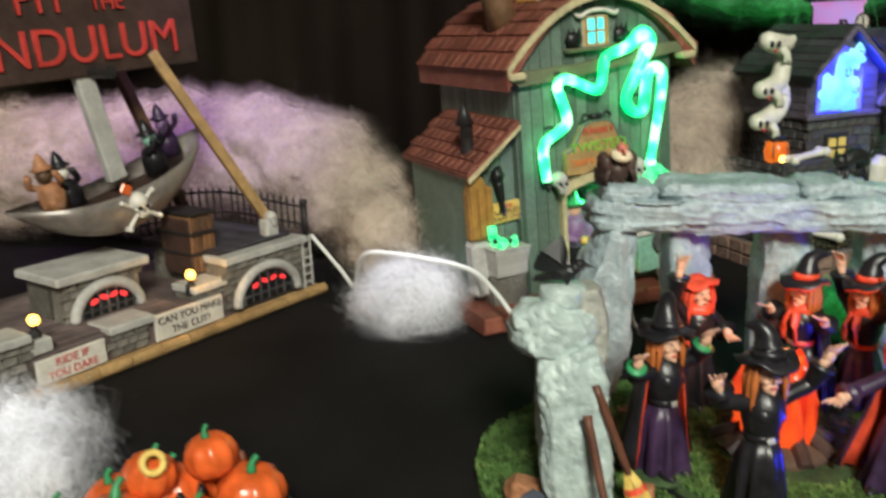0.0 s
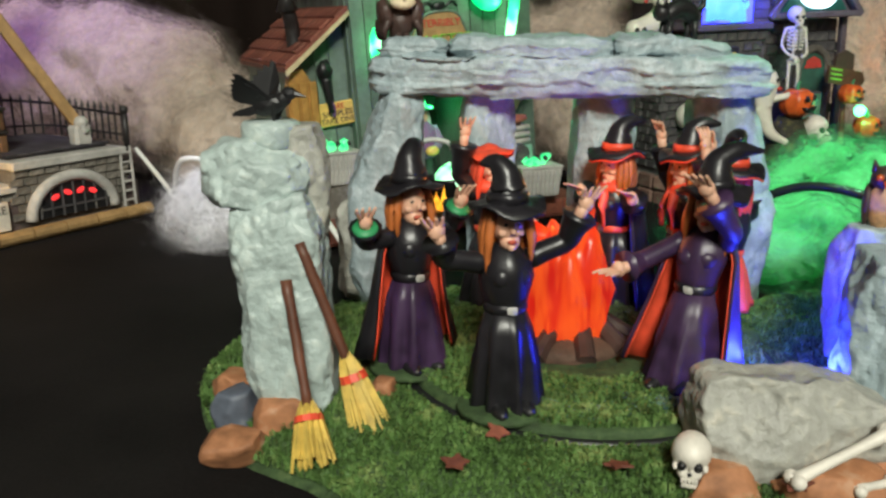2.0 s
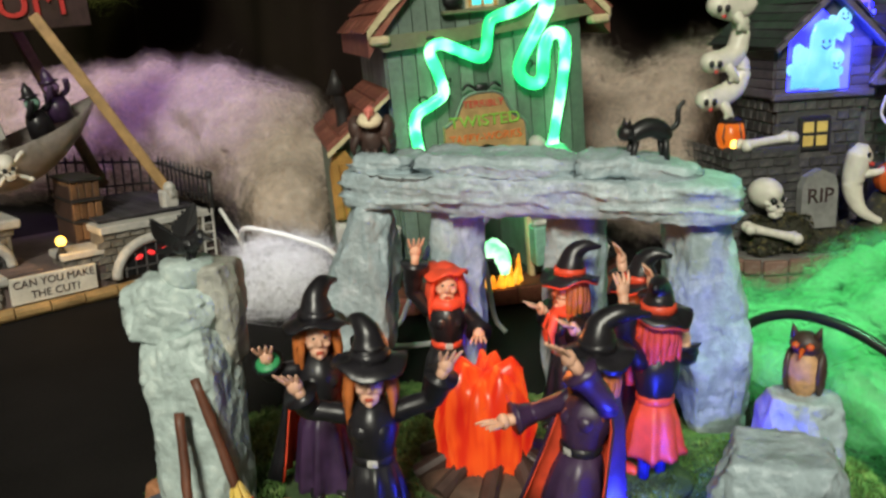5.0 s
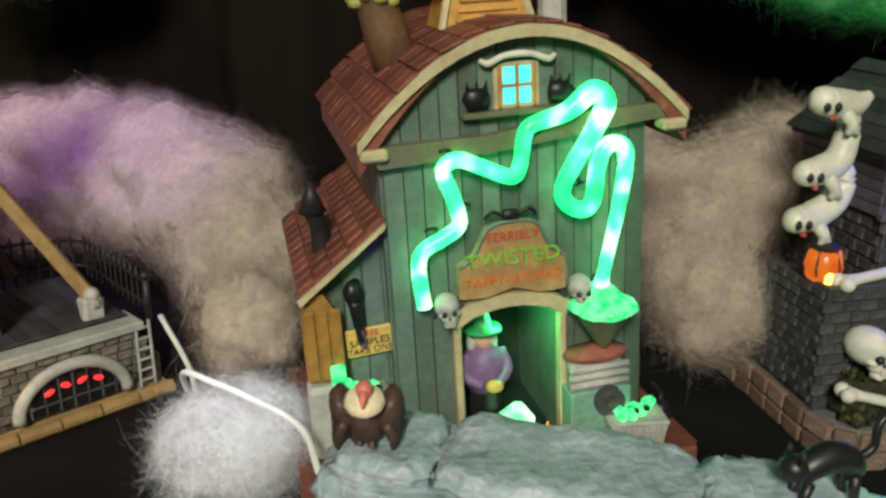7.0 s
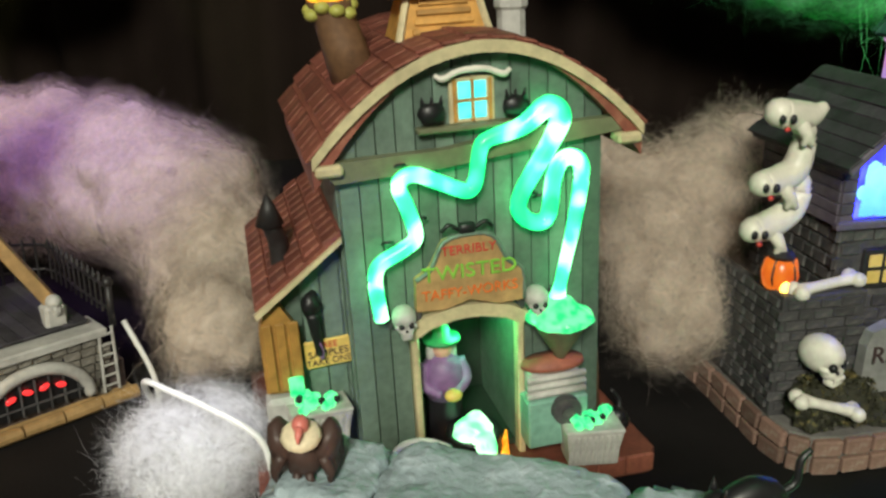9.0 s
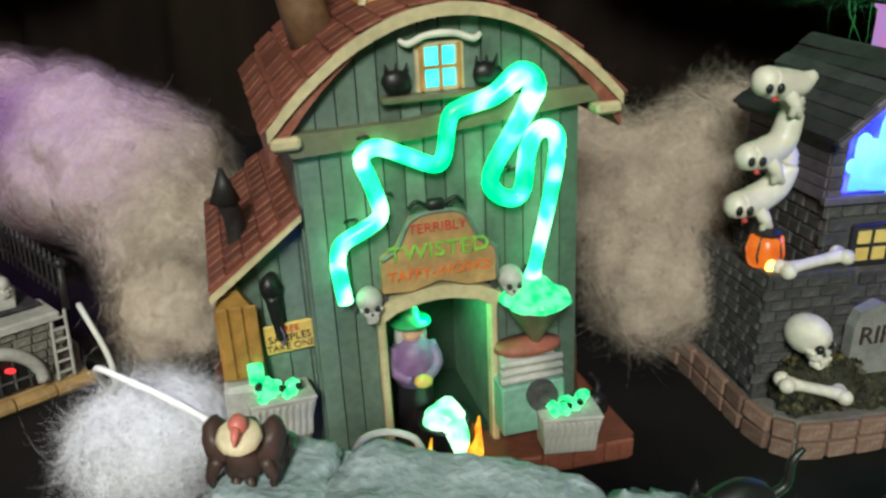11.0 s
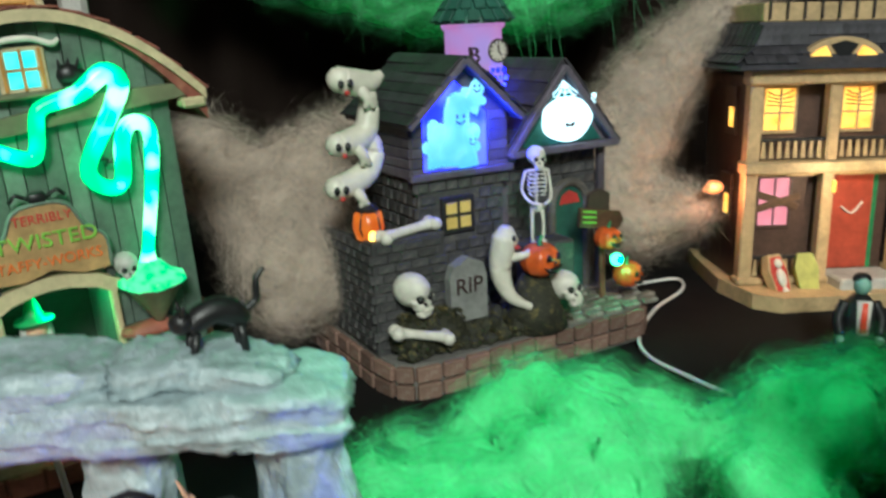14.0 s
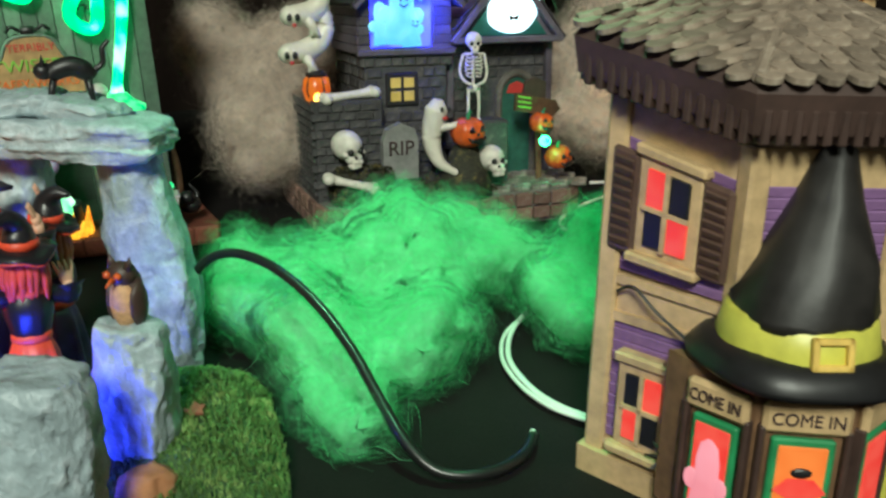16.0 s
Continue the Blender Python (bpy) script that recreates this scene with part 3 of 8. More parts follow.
def pumpkin(name, label, m, r, face=True, parent=None, group="pumpkins"):
    pieces = [(lambda bm: pumpkin_shape(bm, (0, 0, 0), r), ORANGE), (lambda bm: tube(bm, [(0, 0, 0.7 * r), (0.02 * r, 0, 0.95 * r), (0.18 * r, 0, 1.15 * r)], [0.16 * r, 0.1 * r, 0.09 * r], 6), GREENCLOTH)]
    if face:
        def carve(bm):
            for k in (-1, 1):
                prism(bm, [(k * 0.18 * r, 0.12 * r), (k * 0.5 * r, 0.12 * r), (k * 0.34 * r, 0.42 * r)], -0.99 * r, -0.8 * r)
            prism(bm, [(-0.09 * r, -0.08 * r), (0.09 * r, -0.08 * r), (0, 0.08 * r)], -1.03 * r, -0.85 * r)
            prism(bm, [(-0.55 * r, -0.2 * r), (-0.3 * r, -0.3 * r), (-0.15 * r, -0.22 * r), (0, -0.34 * r), (0.15 * r, -0.22 * r), (0.3 * r, -0.3 * r), (0.55 * r, -0.2 * r), (0.3 * r, -0.5 * r), (0, -0.58 * r), (-0.3 * r, -0.5 * r)], -1.0 * r, -0.72 * r)
        pieces.append((carve, BLACK))
    return multi(name, pieces, label, "pumpkin", m, group if parent is None else "", parent)


def bone_shape(bm, a, b, r):
    a, b = Vector(a), Vector(b)
    d = (b - a).normalized()
    s = d.cross(Vector((0, 0, 1)))
    s = s.normalized() if s.length > 0.1 else Vector((1, 0, 0))
    tube(bm, [a, a.lerp(b, 0.3), a.lerp(b, 0.7), b], [r * 1.1, r * 0.8, r * 0.8, r * 1.1], 10, 3)
    for p in (a, b):
        for k in (-1, 1):
            ball(bm, p + s * k * r * 0.9, r * 1.15, 2)


# ---- the sweets factory ----
taffy = thing("factory_house", "grey-green plank sweet factory with glowing green tube and red roof", "model building", pose(0.1185, 0.6835, 0.004, 0, -4, 24))
CX = 0.0195


def arch_in(u):
    return 0.2456 - 0.0485 * ((u - CX) / 0.077) ** 2


def arch_out(u):
    return 0.2500 - 0.050 * ((u - CX) / 0.088) ** 2


UL, UR = -0.0555, 0.0880
door_top = [(-0.0205, 0.092), (-0.012, 0.0978), (0.0, 0.1012), (0.0075, 0.1018), (0.015, 0.1012), (0.027, 0.0978), (0.0355, 0.092)]
outline = [(UL, 0.004), (-0.0205, 0.004), *door_top, (0.0355, 0.004), (UR, 0.004)] + [(u, min(arch_in(u), 0.2456)) for u in np.linspace(UR, UL, 17)]
part("body", prism(bmesh.new(), outline, 0.003, 0.15), SIDING, taffy, "grey-green wooden shell")
# Near-black green on wall and floor stands for the shade behind the door
part("back_wall", box(bmesh.new(), (0.0075, 0.07, 0.055), (0.07, 0.006, 0.11)), INSIDE, taffy, "inner wall in near-black green that stands for shade")
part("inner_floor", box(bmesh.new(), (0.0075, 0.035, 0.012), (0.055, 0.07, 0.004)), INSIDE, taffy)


def door_z(u):
    return float(np.interp(u, [p[0] for p in door_top], [p[1] for p in door_top]))


edges = np.linspace(UL, UR, 15)
for a, b in zip(edges, edges[1:]):
    a, b = a + 0.00035, b - 0.00035
    cuts = sorted({a, b, *[c for c in (-0.0205, 0.0355, CX) if a < c < b]})
    for u0, u1 in zip(cuts, cuts[1:]):
        mid = (u0 + u1) / 2
        lo = (door_z(u0), door_z(u1)) if -0.0205 < mid < 0.0355 else (0.004, 0.004)
        part("board", prism(bmesh.new(), [(u0, lo[0]), (u1, lo[1]), (u1, arch_in(u1) - 0.0005), (mid, arch_in(mid) - 0.0003), (u0, arch_in(u0) - 0.0005)], random.uniform(-0.0004, 0.0002), 0.0028), SIDING, taffy)
side = part("side_board", box(bmesh.new(), (0, 0, 0.099), (0.0016, 0.0118, 0.19), 0.0003), SIDING, taffy, m=pose(UL - 0.0005, 0.012, 0))
for i in range(1, 11):
    again(side, pose(UL - random.uniform(0, 0.0006), 0.012 + i * 0.0125, 0))
    again(side, pose(UR + random.uniform(0, 0.0006), 0.012 + i * 0.0125, 0))
# curved roof
us = np.linspace(CX - 0.088, CX + 0.088, 21)
bm = bmesh.new()
prism(bm, [(u, arch_out(u)) for u in us] + [(u, arch_in(u) - 0.0005) for u in us[::-1]], -0.008, 0.165)
roof = part("roof", bm, ROOFRED, taffy, "curved red-brown shingle roof")
bm = bmesh.new()
prism(bm, [(u, arch_out(u) - 0.0004) for u in us] + [(u, arch_out(u) - 0.0065) for u in us[::-1]], -0.0105, -0.0075)
part("bargeboard", bm, CREAM, taffy, "cream arched edge board")
shingle = None
for i in range(15):
    u = CX - 0.086 + i * 0.0122
    slope = math.degrees(math.atan2(arch_out(u + 0.001) - arch_out(u - 0.001), 0.002))
    for k in range(13):
        m = pose(u + random.uniform(-0.0005, 0.0005), -0.004 + k * 0.0134 + (i % 2) * 0.006, arch_out(u) + 0.0008, 0, -slope + (4 if u < CX else -4), random.uniform(-3, 3))
        if shingle is None:
            shingle = part("shingle", box(bmesh.new(), (0, 0, 0), (0.0140, 0.0128, 0.0016), 0.0005), ROOFRED, roof, m=m)
        else:
            again(shingle, m)
for k in (-1, 1):
    part("eave_end", box(bmesh.new(), (CX + k * 0.080, -0.006, 0.1925), (0.014, 0.012, 0.006), 0.0015), CREAM, taffy)
# beam, rafter window
part("beam", prism(bmesh.new(), [(-0.066, 0.1955), (-0.058, 0.1845), (0.0, 0.1870), (0.060, 0.1930), (0.0965, 0.1965), (0.098, 0.204), (0.05, 0.2035), (0.0, 0.1962)], -0.007, 0.0), GREENBEAM, taffy, "olive timber beam across the gable")
part("ledge", box(bmesh.new(), (0.0165, -0.004, 0.2065), (0.062, 0.008, 0.003), 0.0008), GREENBEAM, taffy)
win = part("gable_window", box(bmesh.new(), (0.0158, -0.0005, 0.2195), (0.024, 0.003, 0.0235), 0.0006), CREAM, taffy, "small lit attic window")
for a in (-1, 1):
    for b in (-1, 1):
        part("pane", box(bmesh.new(), (0.0158 + a * 0.0041, -0.0018, 0.2195 + b * 0.0050), (0.0066, 0.0016, 0.0088), 0.0003), CYANPANE, win)
for c, s in (((0.0158, -0.0027, 0.2195), (0.0015, 0.0012, 0.021)), ((0.0158, -0.0027, 0.2195), (0.017, 0.0012, 0.0015)), ((0.0065, -0.0027, 0.2195), (0.0016, 0.0014, 0.021)), ((0.0251, -0.0027, 0.2195), (0.0016, 0.0014, 0.021))):
    part("muntin", box(bmesh.new(), c, s), WOODYEL, win)
bm = tube(bmesh.new(), [(-0.004, -0.004, 0.2335), (0.000, -0.005, 0.2315), (0.008, -0.005, 0.2345), (0.0158, -0.005, 0.2352), (0.0236, -0.005, 0.2345), (0.0316, -0.005, 0.2315), (0.0355, -0.004, 0.2335)], [0.0012, 0.0018, 0.0016, 0.0018, 0.0016, 0.0018, 0.0012], 8)
part("window_hood", bm, BONE, win, "white horn-shaped window hood", True)
for x in (-0.006, 0.038):
    bm = bmesh.new()
    ball(bm, (x, -0.004, 0.2145), (0.0075, 0.004, 0.006), 2, amp=0.002, freq=300)
    for k in (-0.004, 0.0, 0.004):
        cyl(bm, (x + k, -0.004, 0.217), (x + k * 1.3, -0.005, 0.2235), 0.002, 0.0003, 6)
    part("bat_carving", bm, BLACK, taffy, "glossy black carved bat", True)
# door frame
part("door_jamb", box(bmesh.new(), (-0.0228, -0.003, 0.05), (0.0042, 0.008, 0.092), 0.001), CREAM, taffy)
part("door_jamb", box(bmesh.new(), (0.0378, -0.003, 0.05), (0.0042, 0.008, 0.092), 0.001), CREAM, taffy)
part("door_arch", prism(bmesh.new(), [(p[0] * 1.12 - 0.001, p[1]) for p in door_top] + [(p[0] * 1.25 - 0.002, p[1] + 0.0075) for p in door_top[::-1]], -0.008, 0.0), CREAM, taffy)
# sign board
pts = [(-0.0215, 0.1105), (-0.021, 0.128), (-0.0125, 0.1335), (-0.005, 0.1475), (0.0085, 0.1505), (0.022, 0.1480), (0.030, 0.1330), (0.0385, 0.1270), (0.039, 0.1090), (0.024, 0.1085), (0.0085, 0.1135), (-0.006, 0.1095)]
sign = part("sign_board", prism(bmesh.new(), pts, -0.010, -0.004), WOODTAN, taffy, "shaped wooden name board over the door")
bm = bmesh.new()
tube(bm, [(x, -0.0095, z) for x, z in pts[1:9]], 0.0013, 6, 3)
part("sign_rim", bm, SIDING, sign, "dark green rim", True)
letters("lettering", "TERRIBLY", 0.0072, REDINK, sign, pose(0.0085, -0.0103, 0.1425), 0.0004)
letters("lettering", "TWISTED", 0.0112, GREENINK, sign, pose(0.0085, -0.0106, 0.1305), 0.0008, wide=1.12)
letters("lettering", "TAFFY-WORKS", 0.0080, ORANGEINK, sign, pose(0.0085, -0.0103, 0.1185), 0.0005, wide=1.0)
bm = bmesh.new()
box(bm, (0.0085, -0.008, 0.1535), (0.009, 0.005, 0.006), 0.001)
for k in (-1, 1):
    tube(bm, [(0.0085 + k * 0.004, -0.008, 0.153), (0.0085 + k * 0.010, -0.009, 0.1565), (0.0085 + k * 0.014, -0.008, 0.153)], 0.0012, 6)
part("sign_lamp", bm, BLACK, taffy, "black bracket lamp above the board", True)
for x in (-0.0285, 0.0465):
    bm = bmesh.new()
    skull_shape(bm, pose(x, -0.010, 0.1065), 0.0078)
    sk = part("skull_ornament", bm, STONEPALE, taffy, "grey stone skull with batwings", True)
    bm = bmesh.new()
    skull_sockets(bm, pose(x, -0.010, 0.1065), 0.0078)
    part("eye_socket", bm, BLACK, sk, smooth=True)
    bm = bmesh.new()
    for k in (-1, 1):
        prism(bm, [(x + k * 0.005, 0.105), (x + k * 0.0115, 0.112), (x + k * 0.010, 0.104), (x + k * 0.007, 0.1005)], -0.006, -0.003)
    part("wing", bm, STONEDARK, sk)
# glowing tube and hopper
pts = [(-0.0406, 0.1096), (-0.0425, 0.1300), (-0.0395, 0.1405), (-0.0270, 0.1470), (-0.0195, 0.1535), (-0.0230, 0.1690), (-0.0268, 0.1820), (-0.0190, 0.1865), (-0.0060, 0.1810), (0.0085, 0.1745), (0.0135, 0.1795), (0.0165, 0.1955), (0.0215, 0.2005), (0.0390, 0.2050), (0.0530, 0.2140), (0.0600, 0.2080), (0.0545, 0.1950), (0.0375, 0.1680), (0.0385, 0.1570), (0.0480, 0.1520), (0.0535, 0.1570), (0.0560, 0.1750), (0.0610, 0.1850), (0.0690, 0.1850), (0.0720, 0.1760), (0.0680, 0.1500), (0.0600, 0.1150), (0.0580, 0.1040)]
rad = [0.0040] * 13 + [0.0048, 0.0058, 0.0058, 0.0050] + [0.0044] * 8 + [0.0038, 0.0034, 0.0060]
part("lit_tube", tube(bmesh.new(), [(x, -0.0105, z) for x, z in pts], rad, 14, 5), TUBEGLOW, taffy, "thick glowing green plastic tube", True)
for x, z in ((-0.0335, 0.1490), (-0.006, 0.1765), (0.0235, 0.1945), (0.0455, 0.1660), (0.050, 0.1640), (-0.0155, 0.1600), (-0.0245, 0.189)):
    bm = bmesh.new()
    tube(bm, [(x - 0.0028, -0.004, z), (x - 0.002, -0.0075, z + 0.002), (x + 0.002, -0.0075, z + 0.002), (x + 0.0028, -0.004, z)], 0.0009, 6)
    part("tube_clip", bm, BLACK, taffy, smooth=True)
bm = lathe(bmesh.new(), [(0.003, -0.006), (0.012, -0.004), (0.0185, 0.000), (0.0178, 0.003), (0.011, 0.0065), (0.006, 0.012)], 24, (0.0585, -0.014, 0.0955), 0.06, 7)
part("slime_rim", roughen(bm, 0.0010, 160), SLIME, taffy, "overflowing green slime", True)
bm = lathe(bmesh.new(), [(0.0022, -0.024), (0.004, -0.020), (0.0155, -0.001), (0.0165, 0.0)], 20, (0.0585, -0.014, 0.094))
part("hopper", bm, GREENBEAM, taffy, "olive metal funnel", True)
# candy machine and candy tubs
machine = part("candy_machine", box(bmesh.new(), (0.0545, -0.012, 0.034), (0.036, 0.020, 0.030), 0.001), PALEGREEN, taffy, "mint green pulling machine")
bm = bmesh.new()
box(bm, (0.0545, -0.010, 0.056), (0.030, 0.016, 0.016), 0.002)
for z in (0.0515, 0.0565, 0.0615):
    cyl(bm, (0.037, -0.018, z), (0.072, -0.018, z), 0.0022, n=8)
part("roller", bm, STONEPALE, machine, "grey rollers", True)
bm = lathe(bmesh.new(), [(0.001, -0.004), (0.012, -0.002), (0.019, 0.0), (0.018, 0.003), (0.001, 0.006)], 20, (0, 0, 0))
part("tray", bm, BRICKRED, machine, "red-brown candy tray", True, m=pose(0.0545, -0.012, 0.067) @ Matrix.Diagonal((1, 0.55, 1, 1)))
bm = bmesh.new()
cyl(bm, (0.058, -0.0215, 0.043), (0.058, -0.027, 0.043), 0.0085, n=20)
cyl(bm, (0.058, -0.026, 0.043), (0.058, -0.029, 0.043), 0.004, n=12)
part("wheel", bm, STONEDARK, machine)


def candy_tub(name, m):
    bm = bmesh.new()
    w0, w1, d0, d1 = 0.0135, 0.0165, 0.008, 0.010
    lo = [bm.verts.new((x * w0, y * d0, 0)) for x, y in ((-1, -1), (1, -1), (1, 1), (-1, 1))]
    hi = [bm.verts.new((x * w1, y * d1, 0.022)) for x, y in ((-1, -1), (1, -1), (1, 1), (-1, 1))]
    bm.faces.new(lo[::-1]), bm.faces.new(hi)
    for i in range(4):
        bm.faces.new((lo[i], lo[(i + 1) % 4], hi[(i + 1) % 4], hi[i]))
    box(bm, (0, 0, 0.0222), (0.0345, 0.0212, 0.0024), 0.0008)
    t = part(name, bm, STONEPALE, taffy, "pale grey slatted candy tub", m=m)
    slat = None
    for k in range(-4, 5):
        q = pose(k * 0.0034, -0.0096, 0.0105, 5, 0, 0)
        slat = again(slat, q) if slat else part("slat", box(bmesh.new(), (0, 0, 0), (0.0020, 0.0012, 0.0195), 0.0003), STONEPALE, t, m=q)
    sweet = None
    for i in range(18):
        q = pose(random.uniform(-0.013, 0.013), random.uniform(-0.007, 0.007), 0.0245 + random.uniform(0, 0.004), random.uniform(-50, 50), random.uniform(-50, 50), random.uniform(0, 90))
        sweet = again(sweet, q) if sweet else part("candy", box(bmesh.new(), (0, 0, 0), (0.0058, 0.0042, 0.0052), 0.0010), SLIME, t, "lit green candy", m=q)
    bm = bmesh.new()
    for i in range(4):
        ball(bm, (random.uniform(-0.011, 0.011), random.uniform(-0.006, 0.006), 0.028), 0.0022, 1)
    part("wrapper", bm, BLACK, t, "black and red sweets")
    return t


candy_tub("candy_tub", pose(0.0700, -0.028, 0.011, 0, 4, -6))
candy_tub("candy_tub", pose(-0.0800, -0.006, 0.040, 0, 4, 8))
part("slime_flag", box(bmesh.new(), (-0.0885, -0.004, 0.075), (0.008, 0.003, 0.012), 0.001), SLIME, taffy)
part("tub_stand", box(bmesh.new(), (-0.0800, -0.002, 0.026), (0.030, 0.020, 0.028), 0.001), STONEGREY, taffy, "stone block under the tub")
# side annex with lean-to roof
part("annex", prism(bmesh.new(), [(-0.1005, 0.004), (UL - 0.0012, 0.004), (UL - 0.0012, 0.150), (-0.1005, 0.118)], 0.014, 0.125), SIDING, taffy, "lean-to annex of grey boards")
for i in range(4):
    u = -0.0965 + i * 0.0108
    part("annex_board", prism(bmesh.new(), [(u - 0.005, 0.008), (u + 0.005, 0.008), (u + 0.005, 0.1235 + i * 0.0076), (u - 0.005, 0.1165 + i * 0.0076)], 0.0115, 0.0135), SIDING, taffy)
ar = part("annex_roof", prism(bmesh.new(), [(-0.1040, 0.1185), (UL - 0.0015, 0.1550), (UL - 0.0015, 0.1590), (-0.1050, 0.1223)], -0.002, 0.135), ROOFRED, taffy, "red brick-tiled lean-to roof")
part("annex_edge", prism(bmesh.new(), [(-0.1046, 0.1165), (UL - 0.0015, 0.1530), (UL - 0.0015, 0.1558), (-0.1054, 0.1197)], -0.0045, -0.0015), CREAM, taffy)
tile = None
for i in range(5):
    for k in range(11):
        m = pose(-0.1000 + i * 0.0094, 0.004 + k * 0.0122 + (i % 2) * 0.006, 0.1268 + i * 0.00700, 0, -33, random.uniform(-2, 2))
        tile = again(tile, m) if tile else part("roof_tile", box(bmesh.new(), (0, 0, 0), (0.0105, 0.0115, 0.0022), 0.0006), ROOFRED, ar, m=m)
bm = tube(bmesh.new(), [(-0.088, 0.030, 0.128), (-0.088, 0.030, 0.146), (-0.090, 0.026, 0.156), (-0.091, 0.026, 0.160)], 0.0052, 12)
cyl(bm, (-0.091, 0.026, 0.158), (-0.091, 0.026, 0.175), 0.0078, 0.001, 14)
part("stovepipe", bm, IRON, taffy, "black bent stove pipe", True)
part("stable_door", prism(bmesh.new(), [(-0.1045, 0.070), (-0.083, 0.068), (-0.0855, 0.108), (-0.092, 0.120), (-0.1005, 0.119), (-0.1045, 0.106)], 0.002, 0.0105), WOODYEL, taffy, "ochre wooden door")
bm = bmesh.new()
for x0 in (-0.1035, -0.0965, -0.0895):
    box(bm, (x0 + 0.003, 0.001, 0.091), (0.0055, 0.002, 0.040), 0.0006)
part("door_plank", bm, WOODYEL, taffy)
part("stone_foot", roughen(box(bmesh.new(), (-0.0955, 0.006, 0.045), (0.020, 0.018, 0.045), 0.003), 0.0012, 120), STONEPALE, taffy, "pale stone footing")
ns = part("notice", box(bmesh.new(), (-0.0690, 0.008, 0.0865), (0.0255, 0.002, 0.0165), 0.0008, turn(0, -3, 0)), YELLOW, taffy, "pale yellow notice board")
letters("lettering", "FREE", 0.0052, REDINK, ns, pose(-0.0690, 0.0065, 0.0917, 0, -3, 0), 0.0002)
letters("lettering", "SAMPLES", 0.0058, DARKINK, ns, pose(-0.0690, 0.0065, 0.0868, 0, -3, 0), 0.0002)
letters("lettering", "TAKE ONE", 0.0052, DARKINK, ns, pose(-0.0690, 0.0065, 0.0818, 0, -3, 0), 0.0002)
bm = bmesh.new()
ball(bm, (-0.0755, 0.006, 0.1170), (0.0055, 0.005, 0.0075), 2, amp=0.002, freq=250)
tube(bm, [(-0.0755, 0.005, 0.112), (-0.0745, 0.004, 0.100), (-0.0735, 0.004, 0.088)], [0.004, 0.003, 0.0022], 8)
part("hanging_bat", bm, BLACK, taffy, "black bat hanging by the notice", True)
part("ribbon", tube(bmesh.new(), [(-0.0738, 0.0035, 0.1010), (-0.0730, 0.0030, 0.0930), (-0.0728, 0.0035, 0.0850)], [0.0016, 0.0021, 0.0012], 8, 4, 0.4), LILAC, taffy, "mauve ribbon under the bat", True)
# chimney with flame, cupola, vent
bm = lathe(bmesh.new(), [(0.0135, -0.022), (0.0125, 0.0), (0.0115, 0.018), (0.0125, 0.022)], 16, (-0.034, 0.055, 0.246), lean=(-0.25, 0))
part("chimney", roughen(bm, 0.0006, 150), WOODBROWN, taffy, "brown barrel chimney", True)
bm = bmesh.new()
for i in range(9):
    a = i * 0.7
    ball(bm, (-0.0445 + 0.011 * math.cos(a), 0.055 + 0.011 * math.sin(a), 0.2655 - 0.002 * (i % 3)), (0.0045, 0.0045, 0.0035), 2)
part("chimney_slime", bm, COFFINGREEN, taffy, "yellow-green slime on the chimney lip", True)
bm = lathe(bmesh.new(), [(0.006, 0.0), (0.0115, 0.006), (0.0115, 0.012), (0.008, 0.021), (0.004, 0.028), (0.0005, 0.035)], 18, (-0.0455, 0.055, 0.265), 0.10, 5, lean=(-0.22, 0))
part("chimney_flame", bm, FLAME, taffy, "glowing yellow-orange flame", True)
bm = bmesh.new()
a = [bm.verts.new((0.0135 + x * 0.026, 0.055 + y * 0.018, 0.2455)) for x, y in ((-1, -1), (1, -1), (1, 1), (-1, 1))]
b = [bm.verts.new((0.0135 + x * 0.0195, 0.055 + y * 0.014, 0.2690)) for x, y in ((-1, -1), (1, -1), (1, 1), (-1, 1))]
bm.faces.new(b)
for i in range(4):
    bm.faces.new((a[i], a[(i + 1) % 4], b[(i + 1) % 4], b[i]))
cup = part("cupola", bm, WOODYEL, taffy, "ochre louvred cupola with red cap")
for k in range(4):
    part("louvre", box(bmesh.new(), (0.0135, 0.0368 + k * 0.0010, 0.2500 + k * 0.0049), (0.036 - k * 0.003, 0.0018, 0.0032), 0.0005, turn(-20, 0, 0)), WOODYEL, cup)
for k in (-1, 1):
    part("corner_post", tube(bmesh.new(), [(0.0135 + k * 0.0255, 0.0365, 0.2455), (0.0135 + k * 0.0190, 0.0405, 0.2695)], 0.0022, 6, 2), CREAM, cup)
bm = bmesh.new()
lo = [bm.verts.new((0.0135 + x * 0.029, 0.055 + y * 0.021, 0.2680)) for x, y in ((-1, -1), (1, -1), (1, 1), (-1, 1))]
mid = [bm.verts.new((0.0135 + x * 0.028, 0.055 + y * 0.020, 0.2710)) for x, y in ((-1, -1), (1, -1), (1, 1), (-1, 1))]
hi = [bm.verts.new((0.0135 + x * 0.014, 0.055 + y * 0.007, 0.2800)) for x, y in ((-1, -1), (1, -1), (1, 1), (-1, 1))]
bm.faces.new(lo[::-1]), bm.faces.new(hi)
for p, q in ((lo, mid), (mid, hi)):
    for i in range(4):
        bm.faces.new((p[i], p[(i + 1) % 4], q[(i + 1) % 4], q[i]))
cyl(bm, (0.0135, 0.055, 0.279), (0.0135, 0.055, 0.2885), 0.0035, 0.0015, 10)
part("cap", bm, ROOFRED, cup, "red-brown hipped cap")
